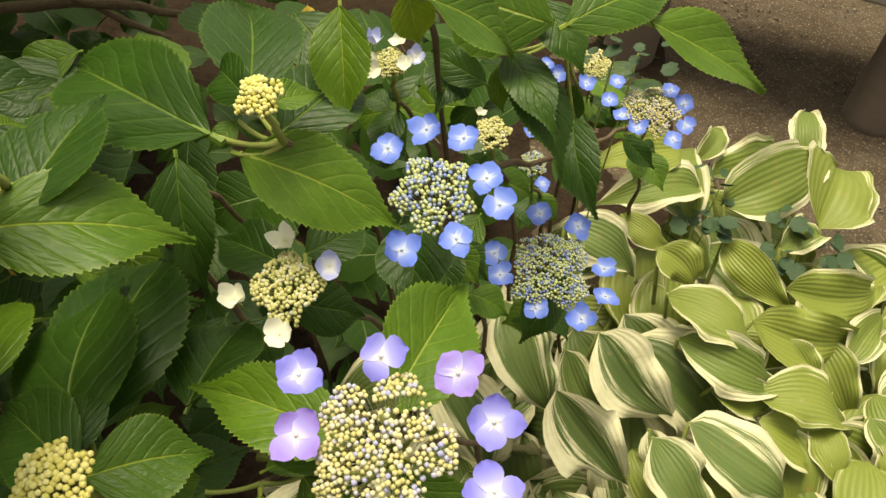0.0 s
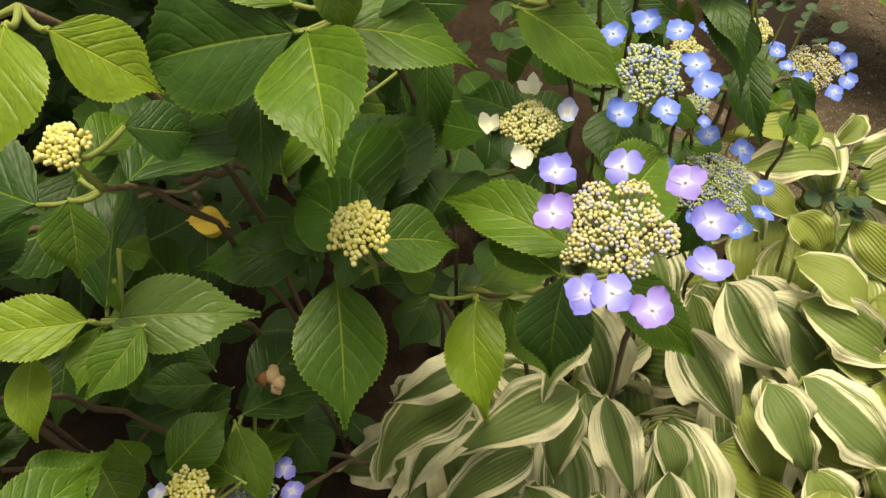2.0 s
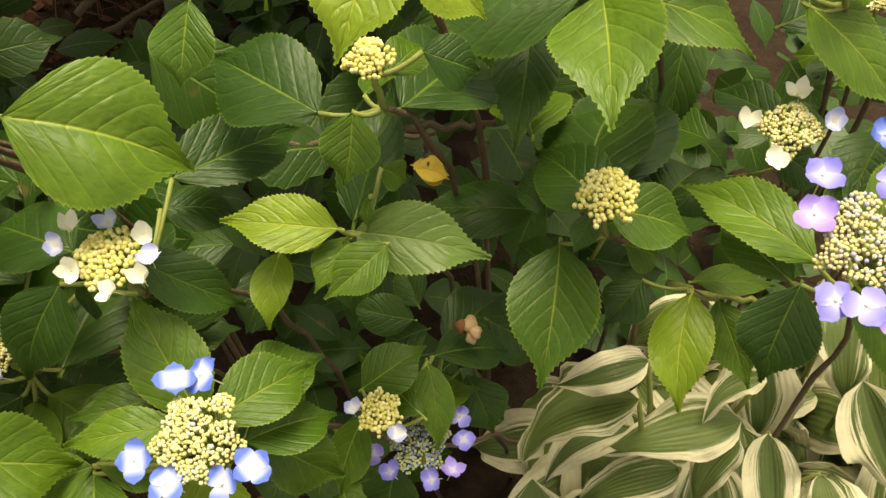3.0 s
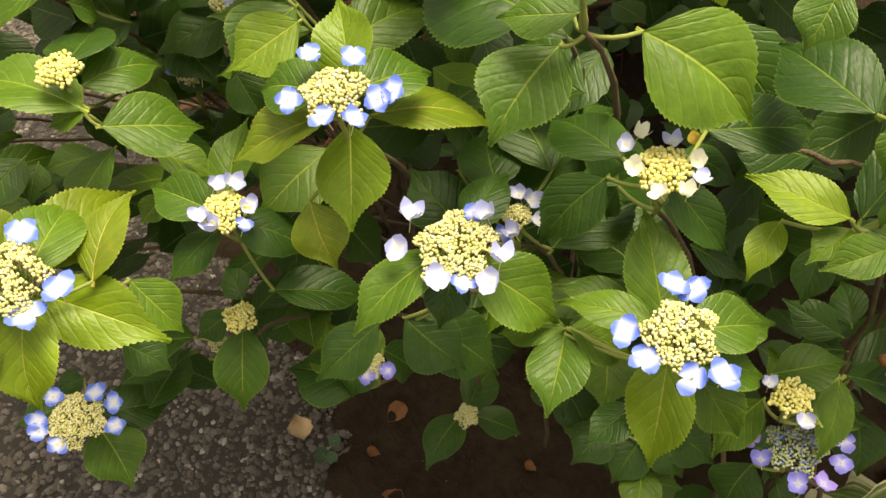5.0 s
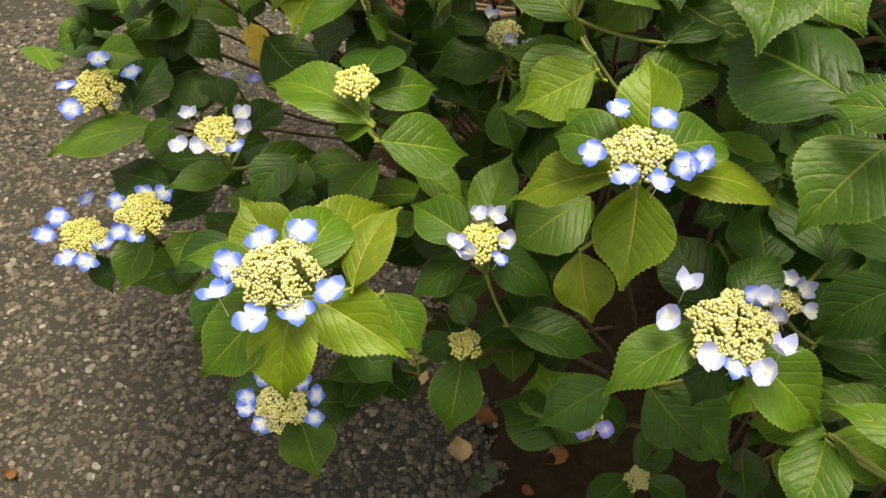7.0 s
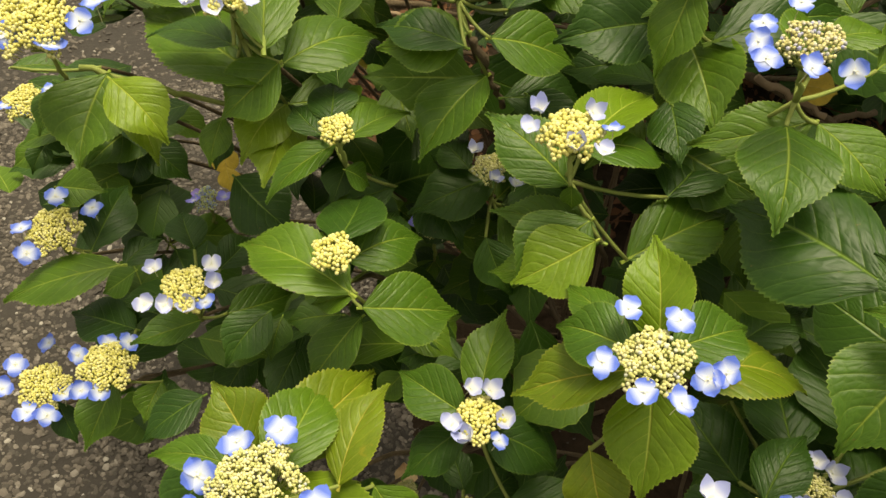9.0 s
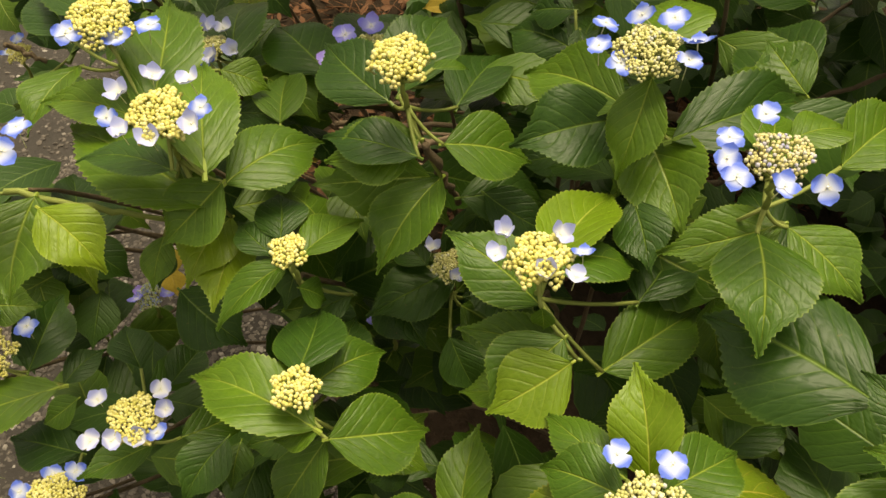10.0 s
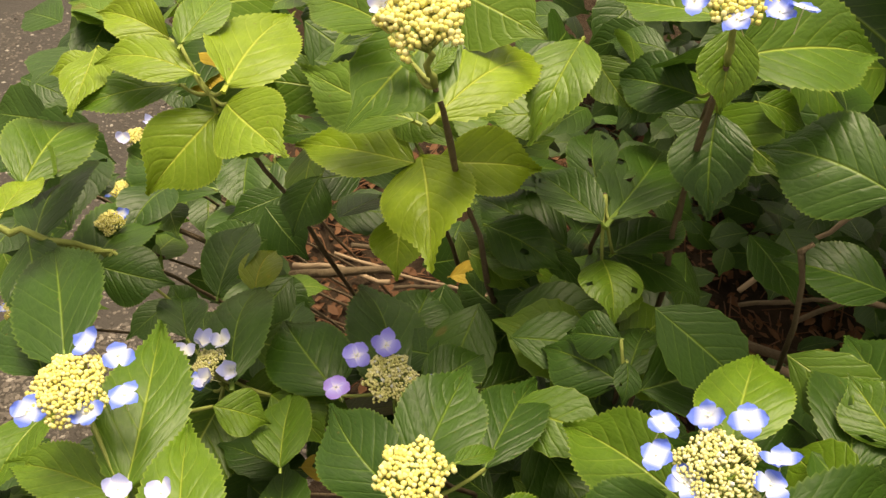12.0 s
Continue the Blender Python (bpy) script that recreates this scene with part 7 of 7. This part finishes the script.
def hides_bare_soil(at):
    """Whether a leaf there would cover the open ground under the hedge's front in the camera's view."""
    eye = Vector((-0.16, -0.46, 1.45))
    way = at - eye
    x, y = eye.x - way.x * eye.z / way.z, eye.y - way.y * eye.z / way.z
    return (-0.97 < x < -0.42 and -0.30 < y < 0.22 + 0.35 * (x + 0.97) and at.z < 0.8) or (y < -0.28 and at.z < 0.62) or (y < -0.42 and x > -1.25)


def hides_hollow(at):
    """Whether a leaf there would cover, in the camera's late view, the hollows where twigs and litter show."""
    eye = Vector((-0.55, -0.35, 1.57))
    way = at - eye
    if way.z > -0.05:
        return False
    x, y = eye.x - way.x * eye.z / way.z, eye.y - way.y * eye.z / way.z
    return (-2.46 < x < -2.14 and 0.04 < y < 0.46) or (-1.98 < x < -1.58 and 1.05 < y < 1.60)


def leaf_mass(name, spots, tone, label, seed):
    """Many plain leaves in one mesh, at spots of (place, way, size)."""
    rnd = random.Random(seed)
    bm = bmesh.new()
    uv = bm.loops.layers.uv.new("leaf")
    for at, along, size in spots:
        facing = facing_view(at) * 0.6 + Vector((rnd.uniform(-0.7, 0.7), rnd.uniform(-0.7, 0.7), 0.2))
        inner_leaf(bm, uv, basis(at - along.normalized() * size / 2, along, facing, size), rnd.uniform(0.6, 0.85), rnd)
    me = bpy.data.meshes.new(name)
    bm.to_mesh(me)
    bm.free()
    me.materials.append(LEAF[tone])
    return tagged(new(name, me), label, "foliage", kind="stuff")


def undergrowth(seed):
    """Inner leaves behind and below the outer ones as the camera sees them, and an unseen canopy added for shade."""
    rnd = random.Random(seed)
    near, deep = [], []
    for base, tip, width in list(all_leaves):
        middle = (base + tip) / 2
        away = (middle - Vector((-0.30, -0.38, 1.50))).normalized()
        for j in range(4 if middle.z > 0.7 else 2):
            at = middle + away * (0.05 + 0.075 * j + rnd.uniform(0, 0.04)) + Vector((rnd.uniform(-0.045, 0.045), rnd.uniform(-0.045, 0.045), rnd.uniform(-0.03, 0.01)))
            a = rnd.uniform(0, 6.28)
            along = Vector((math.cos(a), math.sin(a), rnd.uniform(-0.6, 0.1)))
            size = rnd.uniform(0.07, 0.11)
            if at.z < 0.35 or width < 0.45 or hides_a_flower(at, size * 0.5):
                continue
            if hides_bare_soil(at) or hides_hollow(at):
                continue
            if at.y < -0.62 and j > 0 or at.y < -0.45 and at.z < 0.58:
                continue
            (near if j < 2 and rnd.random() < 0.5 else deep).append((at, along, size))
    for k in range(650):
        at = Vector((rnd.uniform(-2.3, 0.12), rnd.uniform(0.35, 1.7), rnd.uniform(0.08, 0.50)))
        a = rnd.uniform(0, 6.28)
        if (at.x < -0.25 or at.y > 0.55) and not hides_a_flower(at, 0.02) and not hides_hollow(at):
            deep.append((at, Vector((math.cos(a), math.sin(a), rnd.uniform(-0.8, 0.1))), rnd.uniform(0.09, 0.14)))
    # unseen canopy above the view, added to keep sky light off the inside
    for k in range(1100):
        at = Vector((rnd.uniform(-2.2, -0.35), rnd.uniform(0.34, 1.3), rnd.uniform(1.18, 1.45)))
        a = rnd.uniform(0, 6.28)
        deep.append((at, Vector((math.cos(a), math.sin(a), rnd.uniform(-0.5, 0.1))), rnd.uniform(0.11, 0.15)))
    # second, higher unseen layer, added for the same shade
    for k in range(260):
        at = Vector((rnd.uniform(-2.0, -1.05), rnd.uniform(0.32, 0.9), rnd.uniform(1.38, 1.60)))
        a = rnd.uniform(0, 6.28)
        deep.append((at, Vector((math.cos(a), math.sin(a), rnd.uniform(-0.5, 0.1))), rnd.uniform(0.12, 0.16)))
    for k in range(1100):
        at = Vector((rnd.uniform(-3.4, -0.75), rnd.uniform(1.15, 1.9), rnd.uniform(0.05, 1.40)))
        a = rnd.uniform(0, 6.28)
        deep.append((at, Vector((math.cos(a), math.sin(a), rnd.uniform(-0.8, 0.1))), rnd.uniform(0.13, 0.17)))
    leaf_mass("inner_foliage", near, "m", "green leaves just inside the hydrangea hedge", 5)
    leaf_mass("deep_foliage", deep, "d", "dense dark green leaves deep inside the hydrangea hedge, with an unseen canopy added for shade", 6)


def inner_leaf(bm, uv, m, width, rnd):
    fold, arch = rnd.uniform(0.05, 0.25), rnd.uniform(0.03, 0.1)
    grid = []
    for i in range(13):
        v = i / 12
        half = max(0.004, 0.45 * width * hydrangea_outline(v, 0.72, 0.85))
        if 0 < i < 12:
            half += 0.012 if i % 2 else -0.008
        row = []
        for u in (-1, -0.5, 0, 0.5, 1):
            w = half * u
            row.append((bm.verts.new(m @ Vector((w, v + 0.4 * half * abs(u) * (1 - v), fold * abs(w) - 0.4 * w * w + arch * 4 * v * (1 - v)))), u, v))
        grid.append(row)
    for a, b in zip(grid, grid[1:]):
        for k in range(4):
            quad = (a[k], a[k + 1], b[k + 1], b[k])
            f = bm.faces.new([q[0] for q in quad])
            f.smooth = True
            for loop, q in zip(f.loops, quad):
                loop[uv].uv = (q[1], q[2])


undergrowth(21)


# ---- bench behind the hostas ----
def concrete_bench():
    top = thing("concrete_bench", (1.25, 2.24, 0.0), "weathered concrete bench slab on thick round posts", "bench")
    bm = bmesh.new()
    bmesh.ops.create_cube(bm, size=1.0, matrix=Matrix.Diagonal((2.2, 0.52, 0.09, 1)))
    bmesh.ops.bevel(bm, geom=bm.edges[:], offset=0.012, segments=2, affect="EDGES")
    slab = part("seat_slab", bm, CONCRETE, top, smooth=False)
    slab.location = (0.15, 0.07, 0.445)
    slab.rotation_euler = (0, 0, radians(-13))
    for x, y in ((0.0, -0.06), (1.1, -0.30), (-0.75, 0.1)):
        bm = bmesh.new()
        tube(bm, [(0, 0, -0.03), (0, 0, 0.02), (0, 0, 0.2), (0, 0, 0.40)], [0.088, 0.084, 0.080, 0.079], 24)
        post = part("post", bm, POST, top, "thick round grey-brown post")
        post.location = (x, y, 0)
    return top


concrete_bench()


def litter(seed):
    """Fallen leaf scraps and twigs on the soil behind the hedge front, in one mesh."""
    rnd = random.Random(seed)
    bm = bmesh.new()
    for k in range(2600):
        x, y = rnd.uniform(-2.9, -1.45), rnd.uniform(-0.03, 1.75)
        at, s = Vector((x, y, rnd.uniform(0.012, 0.06))), rnd.uniform(0.006, 0.028)
        rot = Euler((rnd.uniform(-0.7, 0.7), rnd.uniform(-0.7, 0.7), rnd.uniform(0, 6))).to_matrix()
        pts = [bm.verts.new(at + rot @ Vector(p) * s) for p in ((0, -1, 0), (0.5, -0.2, 0.2), (0.35, 0.5, 0.1), (0, 1, 0.15), (-0.4, 0.4, 0.2), (-0.45, -0.3, 0.1))]
        bm.faces.new(pts[:4])
        bm.faces.new((pts[0], pts[3], pts[4], pts[5]))
    for k in range(700):
        a = Vector((rnd.uniform(-2.9, -1.45), rnd.uniform(-0.03, 1.75), rnd.uniform(0.015, 0.10)))
        b = a + Vector((rnd.uniform(-0.14, 0.14), rnd.uniform(-0.14, 0.14), rnd.uniform(-0.02, 0.03)))
        tube(bm, [a, (a + b) / 2 + Vector((0, 0, 0.008)), b], [0.0022, 0.0019, 0.0013], 4)
    return tagged(part("leaf_litter", bm, LITTER), "orange-brown leaf and twig litter under the hedge", "leaf litter", kind="stuff")


litter(9)
